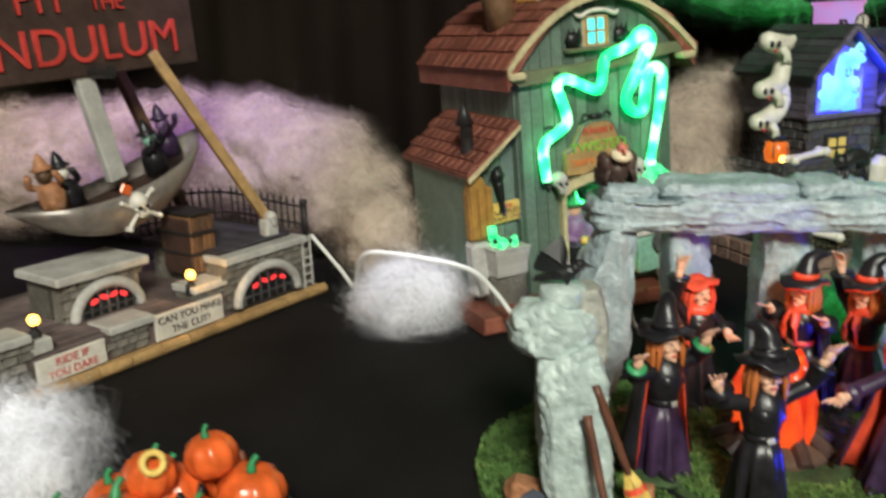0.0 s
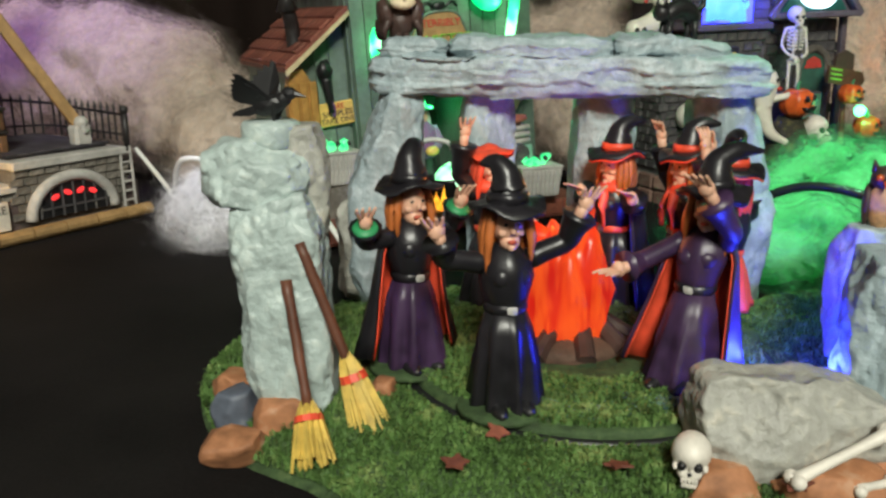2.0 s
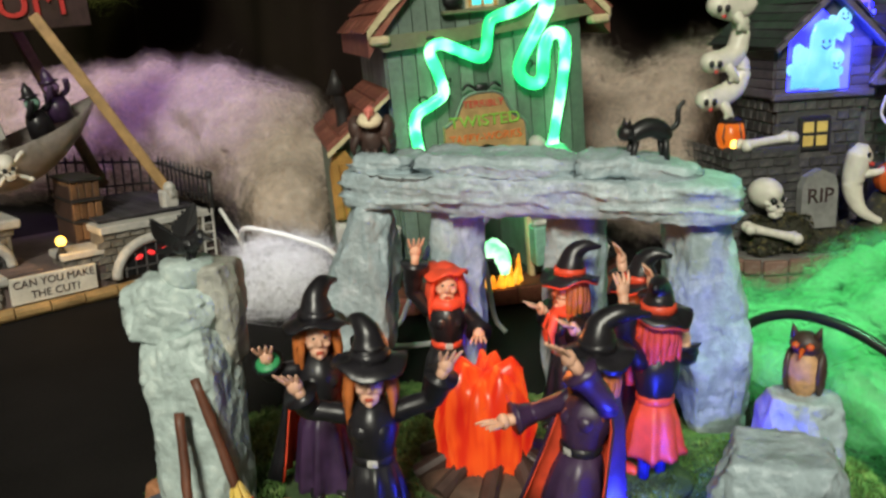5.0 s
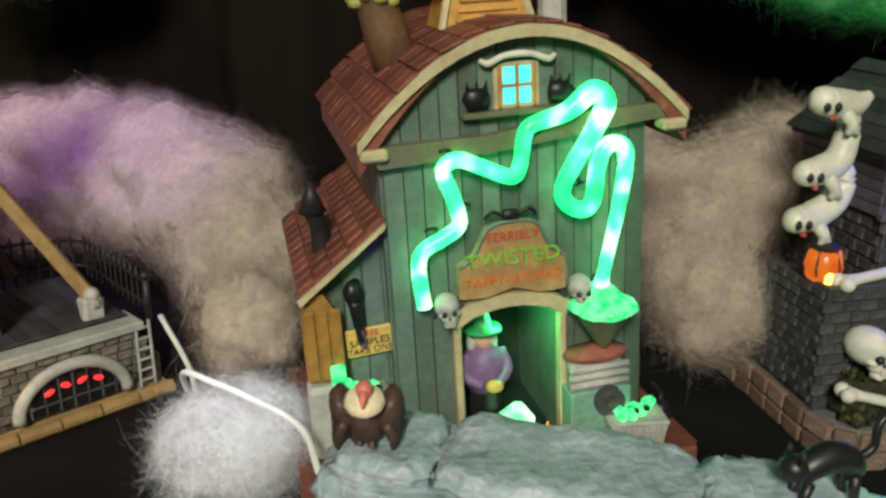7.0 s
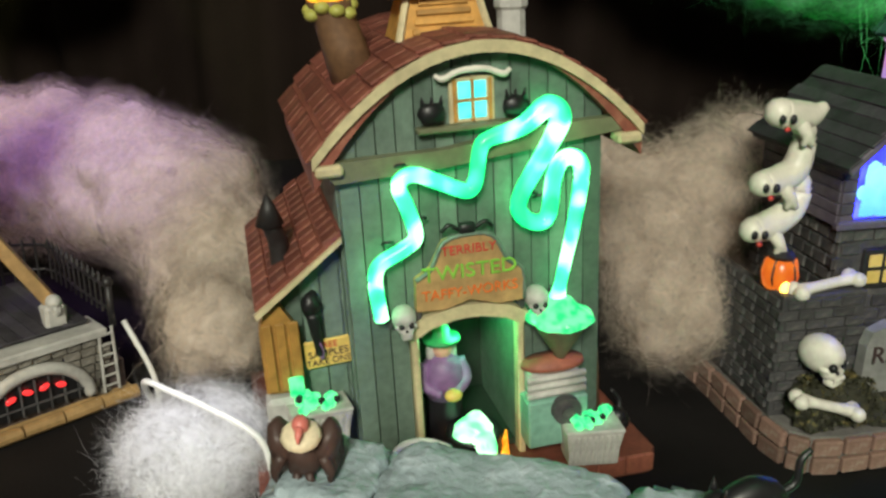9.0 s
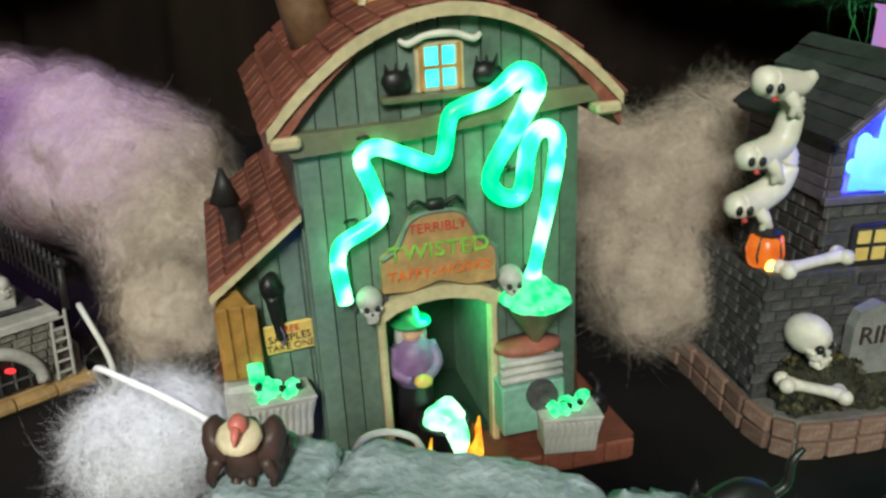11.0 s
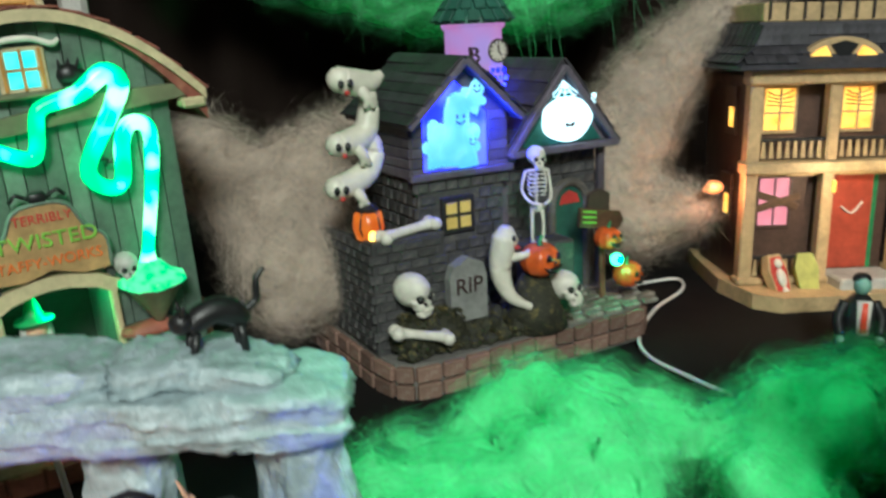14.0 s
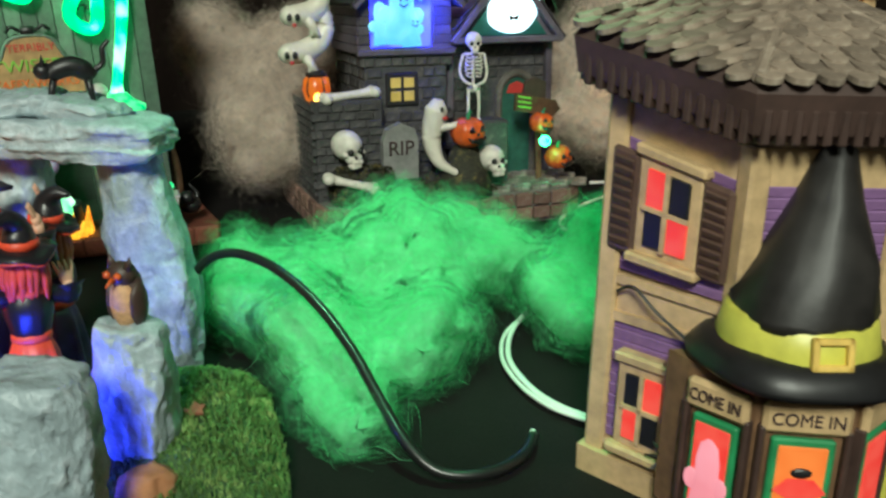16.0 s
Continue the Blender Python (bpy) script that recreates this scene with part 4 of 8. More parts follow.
bm = lathe(bmesh.new(), [(0.0085, -0.018), (0.0085, 0.004), (0.0100, 0.006), (0.0100, 0.009), (0.006, 0.013), (0.001, 0.014)], 10, (0.0590, 0.062, 0.2520))
part("vent", bm, STONEPALE, taffy, "pale stone roof vent")
# cook at the pot
multi("cook_figure", [
    (lambda bm: lathe(bm, [(0.011, 0), (0.0095, 0.02), (0.0085, 0.036), (0.0095, 0.044)], 16, (0, 0, 0), 0.06, 7), BLACKCOAT),
    (lambda bm: lathe(bm, [(0.0100, 0.030), (0.0115, 0.040), (0.0100, 0.050), (0.005, 0.055)], 16), LILAC),
    (lambda bm: ball(bm, (0, -0.001, 0.0585), (0.0055, 0.0055, 0.0068), 2), SKIN),
    (lambda bm: [ball(bm, (k * 0.0055, 0.0015, 0.055), (0.003, 0.004, 0.008), 2) for k in (-1, 1)], STONEPALE),
    (lambda bm: lathe(bm, [(0.0105, 0.063), (0.010, 0.0645), (0.0055, 0.065), (0.0042, 0.070), (0.0015, 0.078), (0.0005, 0.082)], 16), GREENCLOTH),
    (lambda bm: [tube(bm, [(k * 0.009, 0, 0.050), (k * 0.0115, -0.004, 0.040), (k * 0.004, -0.012, 0.036)], [0.0035, 0.0035, 0.0025], 8) for k in (-1, 1)], LILAC),
    (lambda bm: ball(bm, (0.002, -0.013, 0.0355), (0.005, 0.004, 0.0035), 2), YELLOW)],
    "witch cook figurine in mauve shawl stirring a pot", "figurine", taffy.matrix_basis @ pose(-0.004, 0.012, 0.013) @ Matrix.Scale(1.08, 4))
pot = thing("cauldron", "black cauldron over painted flames, brimming with bright green brew", "cauldron", taffy.matrix_basis @ pose(0.0065, -0.012, 0.010))
part("bowl", lathe(bmesh.new(), [(0.006, 0.0), (0.0135, 0.004), (0.0165, 0.012), (0.0150, 0.020), (0.0160, 0.023), (0.013, 0.0215)], 24), BLACK, pot, smooth=True)
bm = ball(bmesh.new(), (0, 0, 0.024), (0.0115, 0.0105, 0.008), 3, amp=0.004, freq=120)
tube(bm, [(0.002, -0.010, 0.024), (0.003, -0.016, 0.019), (0.003, -0.0175, 0.010)], [0.007, 0.006, 0.003], 10)
part("brew", bm, SLIMEWHITE, pot, "glowing green brew spilling over", True)
for i in range(9):
    a = math.pi + i * math.pi / 8
    part("flame", cyl(bmesh.new(), (0.017 * math.cos(a), 0.015 * math.sin(a), 0.0), (0.0175 * math.cos(a) + 0.002, 0.015 * math.sin(a), 0.011 + 0.004 * (i % 3)), 0.0042, 0.0004, 8), FLAME, pot, "orange painted flame")
point_lamp("factory_lamp", tuple(taffy.matrix_basis @ Vector((0.0075, 0.006, 0.088))), 0.06, (0.12, 1.0, 0.35))
# brick base
bm = slab(bmesh.new(), [(-0.117, -0.034), (0.112, -0.024), (0.116, -0.02), (0.112, 0.10), (-0.115, 0.13)], -0.0035, 0.0105)
tb = part("base", bm, BRICKRED, taffy, "red brick base slab", m=pose(0, 0, 0, 0, 4, 0))
bm = bmesh.new()
for i in range(12):
    box(bm, (-0.107 + i * 0.0193, -0.0335 + i * 0.0009, 0.0038), (0.0180, 0.004, 0.0120), 0.001, turn(0, 0, 2.4))
for i in range(6):
    box(bm, (0.115 - i * 0.0007, -0.010 + i * 0.0187, 0.0038), (0.004, 0.0176, 0.0120), 0.001)
part("brick_edging", roughen(bm, 0.0006, 200), BRICKRED, tb)
bm = bmesh.new()
ball(bm, (0.0985, -0.004, 0.0165), (0.0085, 0.010, 0.007), 2)
ball(bm, (0.0955, -0.0125, 0.0245), (0.0055, 0.006, 0.0055), 2)
tube(bm, [(0.104, 0.004, 0.014), (0.106, 0.007, 0.022), (0.101, 0.008, 0.030)], [0.002, 0.0018, 0.001], 6)
part("cat_carving", bm, BLACK, taffy, "glossy black cat on the base", True, m=pose(0, 0, 0))
bm = tube(bmesh.new(), [(0.0925, 0.02, 0.01), (0.0945, 0.022, 0.04), (0.092, 0.018, 0.068)], [0.006, 0.0045, 0.002], 8)
part("root", roughen(bm, 0.001, 200), WOODBROWN, taffy, "brown gnarled root", True)


# ---- stone circle with dancing witches ----
henge = thing("stone_circle", "blue-grey stone circle on a mossy green base", "model scenery", pose(0, 0, 0))


def shore(a):
    """Outline of the mossy base round its middle."""
    r = 0.118 + 0.022 * math.cos(2 * a + 0.5) + 0.008 * noise.noise(Vector((math.cos(a) * 3, math.sin(a) * 3, 0)))
    return 0.172 + (1.16 if math.cos(a) > 0 else 1.13) * r * math.cos(a), 0.385 + 1.15 * r * math.sin(a)


def mound(x, y, q):
    """Height of the moss: level in the middle, falling to the rim, with a hump by the owl's stone."""
    t = min(1.0, max(0.0, (1.03 - q) / 0.30))
    z = 0.003 + 0.010 * t * t * (3 - 2 * t)
    if x > 0.245:
        z += 0.022 * max(0, 1 - math.hypot((x - 0.30) / 0.05, (y - 0.41) / 0.075))
    return z


bm = bmesh.new()
rings = []
for k in range(13):
    f = k / 12
    row = []
    for i in range(72):
        a = 2 * math.pi * i / 72
        x, y = shore(a)
        x, y = 0.172 + (x - 0.172) * (1.03 - f), 0.385 + (y - 0.385) * (1.03 - f)
        z = mound(x, y, 1.03 - f) + 0.0022 * noise.noise(Vector((x, y, 0)) * 70) * (k > 0)
        row.append(bm.verts.new((x, y, z if k else -0.002)))
    rings.append(row)
for a, b in zip(rings, rings[1:]):
    for i in range(72):
        bm.faces.new((a[i], a[(i + 1) % 72], b[(i + 1) % 72], b[i]))
ground = part("moss_ground", bm, GRASS, henge, "dark green flocked moss", True)
# moss tufts
rnd = np.random.RandomState(5)
V, F = [], []
for i in range(60000):
    a, q = rnd.uniform(0, 2 * math.pi), math.sqrt(rnd.uniform(0.02, 1.05))
    x, y = shore(a)
    x, y = 0.172 + (x - 0.172) * q, 0.385 + (y - 0.385) * q
    mid = math.hypot(x - 0.172, y - 0.385)
    if mid < 0.034 or 0.0715 < mid < 0.0775:
        continue
    z = mound(x, y, q) if mid > 0.074 else 0.0176
    tuft = 0.5 + noise.noise(Vector((x * 190, y * 190, 2)))
    h, w, b, l = rnd.uniform(0.0009, 0.0020) + 0.0014 * tuft, rnd.uniform(0.0003, 0.0007), rnd.uniform(0, 6.28), rnd.uniform(0.0004, 0.0022)
    cx, cy, k = math.cos(b), math.sin(b), len(V)
    V += [(x - w * cx, y - w * cy, z - 0.001), (x + w * cx, y + w * cy, z - 0.001), (x + w * 0.8 * cx + l * 0.4 * cy, y + w * 0.8 * cy - l * 0.4 * cx, z + h * 0.8), (x - w * 0.8 * cx + l * 0.4 * cy, y - w * 0.8 * cy - l * 0.4 * cx, z + h * 0.8), (x + l * 1.4 * cy, y - l * 1.4 * cx, z + h)]
    F += [(k, k + 1, k + 2, k + 3), (k + 3, k + 2, k + 4)]
me = bpy.data.meshes.new("moss")
me.from_pydata(V, [], F)
me.materials.append(paint("moss_blade", (0.105, 0.205, 0.050), 0.6, 0.6, 260, 0.2, patch=60, wear=(0.25, 0.34, 0.11)))
tufts = new("moss", me)
tufts.parent = ground
tagged(tufts, kind="stuff")
disc = part("turntable", lathe(bmesh.new(), [(0.074, 0.010), (0.074, 0.0160), (0.0725, 0.0172), (0.055, 0.0176), (0.0, 0.019)], 56, (0.172, 0.385, 0)), GRASS, henge, "round mossy turntable", True)
# Solid black ring put in for the shade between disc and moss
part("turntable_gap", lathe(bmesh.new(), [(0.0765, 0.010), (0.0765, 0.0142), (0.0745, 0.0143)], 56, (0.172, 0.385, 0)), BLACK, henge, "black ring put in for shade in the turntable gap", True)


def stone(name, c, s, seed, mat=STONEHENGE, rot=None, depth=0.26, label="", cuts=25):
    return part(name, hewn(bmesh.new(), c, s, seed, rot, cuts, depth=depth), mat, henge, label, True)


stone("standing_stone", (0.0880, 0.474, 0.0615), (0.0170, 0.016, 0.056), 1, rot=turn(0, 3, 0), label="tall grey standing stone")
stone("standing_stone", (0.0800, 0.482, 0.034), (0.0180, 0.018, 0.028), 2, STONEWARM)
stone("standing_stone", (0.1390, 0.478, 0.0615), (0.0125, 0.014, 0.056), 3, label="tall grey standing stone")
stone("standing_stone", (0.1960, 0.478, 0.0615), (0.0155, 0.014, 0.056), 4, label="tall grey standing stone")
stone("standing_stone", (0.2600, 0.470, 0.0595), (0.0185, 0.017, 0.056), 5, rot=turn(0, -5, 0), label="tall grey standing stone")
SKEW = turn(0, 0.4, -4.4)
lintel = part("lintel", slate(bmesh.new(), (0.1765, 0.4745, 0.1232), (0.0935, 0.0210, 0.0088), 6, SKEW, 3, 17, 5, 0.0030, 8.0), STONEHENGE, henge, "long layered grey lintel slab", True)
for c, s_, k, rot in (((0.1040, 0.4800, 0.1352), (0.0152, 0.0185, 0.0052), 7, SKEW), ((0.1590, 0.4765, 0.1358), (0.0385, 0.0190, 0.0054), 8, SKEW),
                      ((0.2110, 0.4700, 0.1372), (0.0125, 0.0155, 0.0046), 9, turn(3, -3, 8)), ((0.2350, 0.4690, 0.1345), (0.0165, 0.0160, 0.0042), 10, turn(0, 5, -12))):
    part("slab", slate(bmesh.new(), c, s_, k, rot, 2, 13, 3, 0.0022, 4.5), STONEHENGE, lintel, smooth=True)
# broken column with raven
stone("column", (0.0555, 0.356, 0.046), (0.0155, 0.0140, 0.044), 11, STONEMINT, turn(0, -3, 0), 0.16, "broken grey stone column", 31)
stone("column_block", (0.0455, 0.362, 0.0965), (0.0180, 0.0155, 0.0115), 12, STONEMINT, turn(0, 8, 12), 0.26)
stone("column_block", (0.0615, 0.370, 0.0930), (0.0090, 0.0120, 0.0200), 13, STONEWARM, turn(0, 0, 10), 0.14)
part("column_top", roughen(lathe(bmesh.new(), [(0.0, 0.1050), (0.0098, 0.1055), (0.0108, 0.1075), (0.0108, 0.1135), (0.0098, 0.1150), (0.0, 0.1152)], 28, (0.0515, 0.366, 0)), 0.0004, 120), STONEMINT, henge, "round flat stone disc", True)
stone("foot_rock", (0.0340, 0.362, 0.0110), (0.0095, 0.0085, 0.0080), 15, CLAY, turn(0, 10, 20), 0.3, "rust-orange rock", 9)
stone("foot_rock", (0.0360, 0.349, 0.0085), (0.0095, 0.0065, 0.0095), 16, SLATEBLUE, turn(0, -8, 10), 0.35, "dark slate-blue rock", 9)
stone("foot_rock", (0.0515, 0.342, 0.0090), (0.0095, 0.0065, 0.0080), 17, CLAY, None, 0.3, "rust-orange rock", 9)
stone("foot_rock", (0.0900, 0.356, 0.0125), (0.0062, 0.0056, 0.0056), 18, CLAY, None, 0.3, "rust-orange rock", 9)
stone("foot_rock", (0.0385, 0.331, 0.0050), (0.0110, 0.0100, 0.0060), 19, CLAY, None, 0.3, "rust-orange rock", 9)
# boulders
stone("boulder", (0.2245, 0.307, 0.0185), (0.0315, 0.0190, 0.0210), 20, STONEWARM, turn(0, 3, 6), 0.24, "long low grey boulder", 31)
stone("boulder", (0.2660, 0.322, 0.0400), (0.0195, 0.0170, 0.0330), 21, STONEHENGE, None, 0.24, "upright pale grey boulder")
stone("boulder", (0.2820, 0.372, 0.0400), (0.0140, 0.0120, 0.0310), 22, STONEHENGE, turn(4, 0, 0), 0.2, "perch stone under the owl")
for c, s_, k in (((0.2000, 0.290, 0.0085), (0.0160, 0.0100, 0.0085), 23), ((0.2300, 0.286, 0.0085), (0.0180, 0.0100, 0.0095), 24), ((0.2570, 0.294, 0.0100), (0.0150, 0.0120, 0.0110), 26), ((0.2900, 0.350, 0.0160), (0.0110, 0.0080, 0.0070), 25)):
    stone("foot_rock", c, s_, k, CLAY, None, 0.3, "rust-orange earth clod", 9)


def skull_part(m, r, parent, label="small ivory skull with dark sockets"):
    bm = bmesh.new()
    skull_shape(bm, m, r)
    s = part("skull", bm, BONE, parent, label, True)
    bm = bmesh.new()
    skull_sockets(bm, m, r)
    part("eye_socket", bm, BLACK, s, smooth=True)
    return s


skull_part(pose(0.1865, 0.2880, 0.0205, 0, 0, -20), 0.0070, henge)
bm = bmesh.new()
bone_shape(bm, (0.2145, 0.2780, 0.0180), (0.2440, 0.2830, 0.0300), 0.0021)
bone_shape(bm, (0.2330, 0.2770, 0.0150), (0.2450, 0.2790, 0.0160), 0.0017)
part("bone", bm, BONE, henge, "ivory bone", True)
leaf = part("fallen_leaf", slab(bmesh.new(), [(0, -0.004), (0.002, -0.0015), (0.0045, -0.001), (0.003, 0.001), (0.0035, 0.004), (0, 0.0025), (-0.0035, 0.004), (-0.003, 0.001), (-0.0045, -0.001), (-0.002, -0.0015)], 0, 0.0008), BRICKRED, henge, "rust-red fallen leaf", m=pose(0.115, 0.296, 0.0155, 8, 5, 30))
for x, y, a in ((0.13, 0.315, 80), (0.165, 0.292, 200), (0.098, 0.44, 20), (0.245, 0.345, 130), (0.30, 0.385, 60), (0.215, 0.278, 300)):
    again(leaf, pose(x, y, 0.0160 + (0.012 if x > 0.29 else 0), 10, -8, a))
# brooms


def broom(a, b, c, seed):
    """Handle from a to b, straw from b to c."""
    a, b, c = Vector(a), Vector(b), Vector(c)
    root = thing("broom", "dark wooden besom broom with yellow straw leaning on the column", "broom", pose(0, 0, 0), "brooms on the column")
    part("handle", roughen(tube(bmesh.new(), [a, a.lerp(b, 0.5), b.lerp(c, 0.2)], 0.0019, 8, 4), 0.0004, 300), HANDLE, root, smooth=True)
    bm = bmesh.new()
    r = random.Random(seed)
    d = (c - b).normalized()
    s = d.cross(Vector((0, 1, 0.2))).normalized()
    u = s.cross(d)
    for i in range(70):
        t, w = r.uniform(0, 6.28), r.uniform(0.3, 1)
        o = s * math.cos(t) + u * math.sin(t)
        tube(bm, [b + o * 0.0012 * w, b.lerp(c, 0.3) + o * 0.0042 * w, c + o * 0.0078 * w + d * r.uniform(-0.003, 0.002)], [0.0007, 0.0009, 0.0005], 4, 2)
    tagged(part("straw", bm, STRAW, root, "yellow straw head"), kind="stuff")
    part("binding", cyl(bmesh.new(), b.lerp(c, 0.26), b.lerp(c, 0.36), 0.0048, 0.0052, 12), REDCLOTH, root, "red twine binding")
    return root


broom((0.0629, 0.342, 0.0755), (0.0775, 0.338, 0.0360), (0.0865, 0.332, 0.0100), 1)
broom((0.0586, 0.336, 0.0640), (0.0652, 0.325, 0.0250), (0.0682, 0.313, 0.0065), 2)


# raven in profile, wings swept up
bm = bmesh.new()
ball(bm, (0, 0, 0.0078), (0.0105, 0.0052, 0.0056), 2, turn(0, -14, 0))
ball(bm, (0.0075, 0, 0.0110), (0.0055, 0.0038, 0.0042), 2, turn(0, -30, 0))
ball(bm, (0.0110, 0, 0.0140), (0.0044, 0.0036, 0.0037), 2)
cyl(bm, (0.0135, 0, 0.0140), (0.0205, 0, 0.0122), 0.0021, 0.0003, 8)
prism(bm, [(-0.006, 0.0085), (-0.0185, 0.0045), (-0.0205, 0.0020), (-0.0120, 0.0022), (-0.004, 0.0040)], -0.003, 0.003)
for k in (-1, 1):
    cyl(bm, (0.002, k * 0.002, 0.004), (0.003, k * 0.0024, -0.0005), 0.0008, 0.0009, 6)
    tilt = pose(0.0030, k * 0.0036, 0.0085, -24 * k, 0, 0)
    for i in range(6):
        n0 = len(bm.verts)
        f = i / 5
        ang = radians(136 + 34 * f) if k < 0 else radians(104 + 40 * f)
        ln = 0.0250 - 0.0085 * f
        d, q = Vector((math.cos(ang), 0, math.sin(ang))), Vector((-math.sin(ang), 0, math.cos(ang)))
        o = Vector((-0.0012 * i, 0, 0))
        ring = [o - q * 0.0018, o + d * ln * 0.5 - q * 0.0027, o + d * ln * 0.92 - q * 0.0018, o + d * ln, o + d * ln * 0.85 + q * 0.0018, o + d * ln * 0.4 + q * 0.0022, o + q * 0.0015]
        prism(bm, [(p.x, p.z) for p in ring], 0.0002 * i, 0.0010 + 0.0002 * i)
        bm.verts.ensure_lookup_table()
        for v in bm.verts[n0:]:
            v.co = tilt @ v.co
bmesh.ops.transform(bm, matrix=pose(0.0515, 0.366, 0.1152, 0, 0, -12) @ Matrix.Scale(0.68, 4), verts=bm.verts)
part("raven", bm, BLACK, henge, "glossy black raven with raised wings")
m = pose(0.0970, 0.474, 0.1395, 0, 0, 10)
bm = bmesh.new()
ball(bm, (0, 0.001, 0.0095), (0.0066, 0.0060, 0.0095), 3, turn(-14, 0, 0), 0.0012, 260)
prism(bm, [(-0.004, 0.006), (0.004, 0.006), (0.0045, 0.0), (-0.0045, 0.0)], 0.004, 0.0105)
for k in (-1, 1):
    tube(bm, [(k * 0.0018, -0.004, 0.004), (k * 0.0022, -0.0045, 0.0)], [0.0014, 0.0018], 6, 2)
bmesh.ops.transform(bm, matrix=m, verts=bm.verts)
vult = part("vulture", bm, FASCIA, henge, "dark brown vulture with hunched wings on the lintel", True)
for k in (-1, 1):
    bm = bmesh.new()
    ball(bm, (k * 0.0072, 0.0005, 0.0125), (0.0042, 0.0058, 0.0075), 3, turn(-10, k * 16, 0), 0.0010, 320)
    for i in range(5):
        tube(bm, [(k * (0.0062 + 0.0008 * i), -0.004 + 0.0026 * i, 0.010), (k * (0.0085 + 0.0004 * i), -0.005 + 0.0028 * i, 0.005), (k * (0.0082 + 0.0004 * i), -0.0045 + 0.0030 * i, 0.0008)], [0.0022, 0.0018, 0.0006], 6, 3)
    bmesh.ops.transform(bm, matrix=m, verts=bm.verts)
    part("wing", bm, FASCIA, vult, "folded dark brown wing", True)
bm = lathe(bmesh.new(), [(0.0015, 0.0), (0.0052, 0.0004), (0.0064, 0.0022), (0.0052, 0.0042), (0.0020, 0.0046)], 18, (0, 0, 0), 0.08, 9)
bmesh.ops.transform(bm, matrix=m @ pose(0, -0.0044, 0.0160, 22, 0, 0), verts=bm.verts)
part("ruff", bm, paint("cream_ruff", (0.72, 0.62, 0.42), 0.6, 0.2, 500, 0.5), vult, "cream feather ruff", True)
bm = bmesh.new()
ball(bm, (0, -0.0058, 0.0222), (0.0027, 0.0032, 0.0030), 2)
tube(bm, [(0, -0.0050, 0.0190), (0, -0.0056, 0.0215)], [0.0020, 0.0018], 8, 2)
tube(bm, [(0, -0.0082, 0.0220), (0, -0.0106, 0.0212), (0, -0.0118, 0.0190)], [0.0014, 0.0011, 0.0003], 8, 3)
bmesh.ops.transform(bm, matrix=m, verts=bm.verts)
part("head", bm, paint("bald_pink", (0.68, 0.20, 0.16), 0.4), vult, "bald pink head with hooked beak", True)
m = pose(0.2290, 0.471, 0.1385, 0, 0, -65) @ Matrix.Scale(0.85, 4)
bm = bmesh.new()
tube(bm, [(0, -0.0105, 0.0125), (0, -0.0055, 0.0160), (0, 0.001, 0.0178), (0, 0.0070, 0.0158), (0, 0.0115, 0.0115)], [0.0040, 0.0050, 0.0054, 0.0054, 0.0038], 14, 4)
ball(bm, (0, -0.0125, 0.0155), (0.0050, 0.0050, 0.0048), 2)
for k in (-1, 1):
    cyl(bm, (k * 0.003, -0.0125, 0.0185), (k * 0.0038, -0.0125, 0.0235), 0.0018, 0.0002, 6)
    cyl(bm, (k * 0.003, -0.008, 0.011), (k * 0.003, -0.0105, 0.0), 0.0018, 0.0015, 8)
    cyl(bm, (k * 0.003, 0.009, 0.011), (k * 0.003, 0.0105, 0.0), 0.0020, 0.0015, 8)
tube(bm, [(0, 0.011, 0.015), (0, 0.017, 0.019), (0, 0.0175, 0.027), (0, 0.021, 0.031)], [0.0016, 0.0016, 0.0014, 0.0010], 8)
bmesh.ops.transform(bm, matrix=m, verts=bm.verts)
part("cat", bm, BLACK, henge, "black cat with arched back and raised tail", True)
m = pose(0.2820, 0.370, 0.0690, 0, 0, -25)
bm = bmesh.new()
ball(bm, (0, 0, 0.0105), (0.0058, 0.0052, 0.0100), 2)
owl = part("owl", bm, paint("owl_belly", (0.55, 0.32, 0.16), 0.6, 0.35, 500, 0.5), henge, "brown and orange owl on the perch stone", True, m=m)
bm = bmesh.new()
ball(bm, (0, 0.0022, 0.0145), (0.0062, 0.0046, 0.0105), 2)
part("back", bm, FASCIA, owl, "dark brown back", True)
bm = bmesh.new()
ball(bm, (0, -0.0003, 0.0215), (0.0056, 0.0050, 0.0048), 2)
for k in (-1, 1):
    cyl(bm, (k * 0.0035, -0.001, 0.0240), (k * 0.0048, -0.001, 0.0285), 0.0020, 0.0002, 6)
part("head", bm, FASCIA, owl, "dark brown tufted head", True)
for k in (-1, 1):
    part("wing", ball(bmesh.new(), (k * 0.0055, 0.001, 0.0105), (0.0018, 0.0045, 0.0085), 2), FASCIA, owl, smooth=True)
bm = bmesh.new()
for k in (-1, 1):
    ball(bm, (k * 0.0024, -0.0050, 0.0220), 0.0016, 1)
cyl(bm, (0, -0.005, 0.0205), (0, -0.0085, 0.0185), 0.0013, 0.0002, 6)
part("eyes_and_beak", bm, ORANGE, owl, smooth=True)
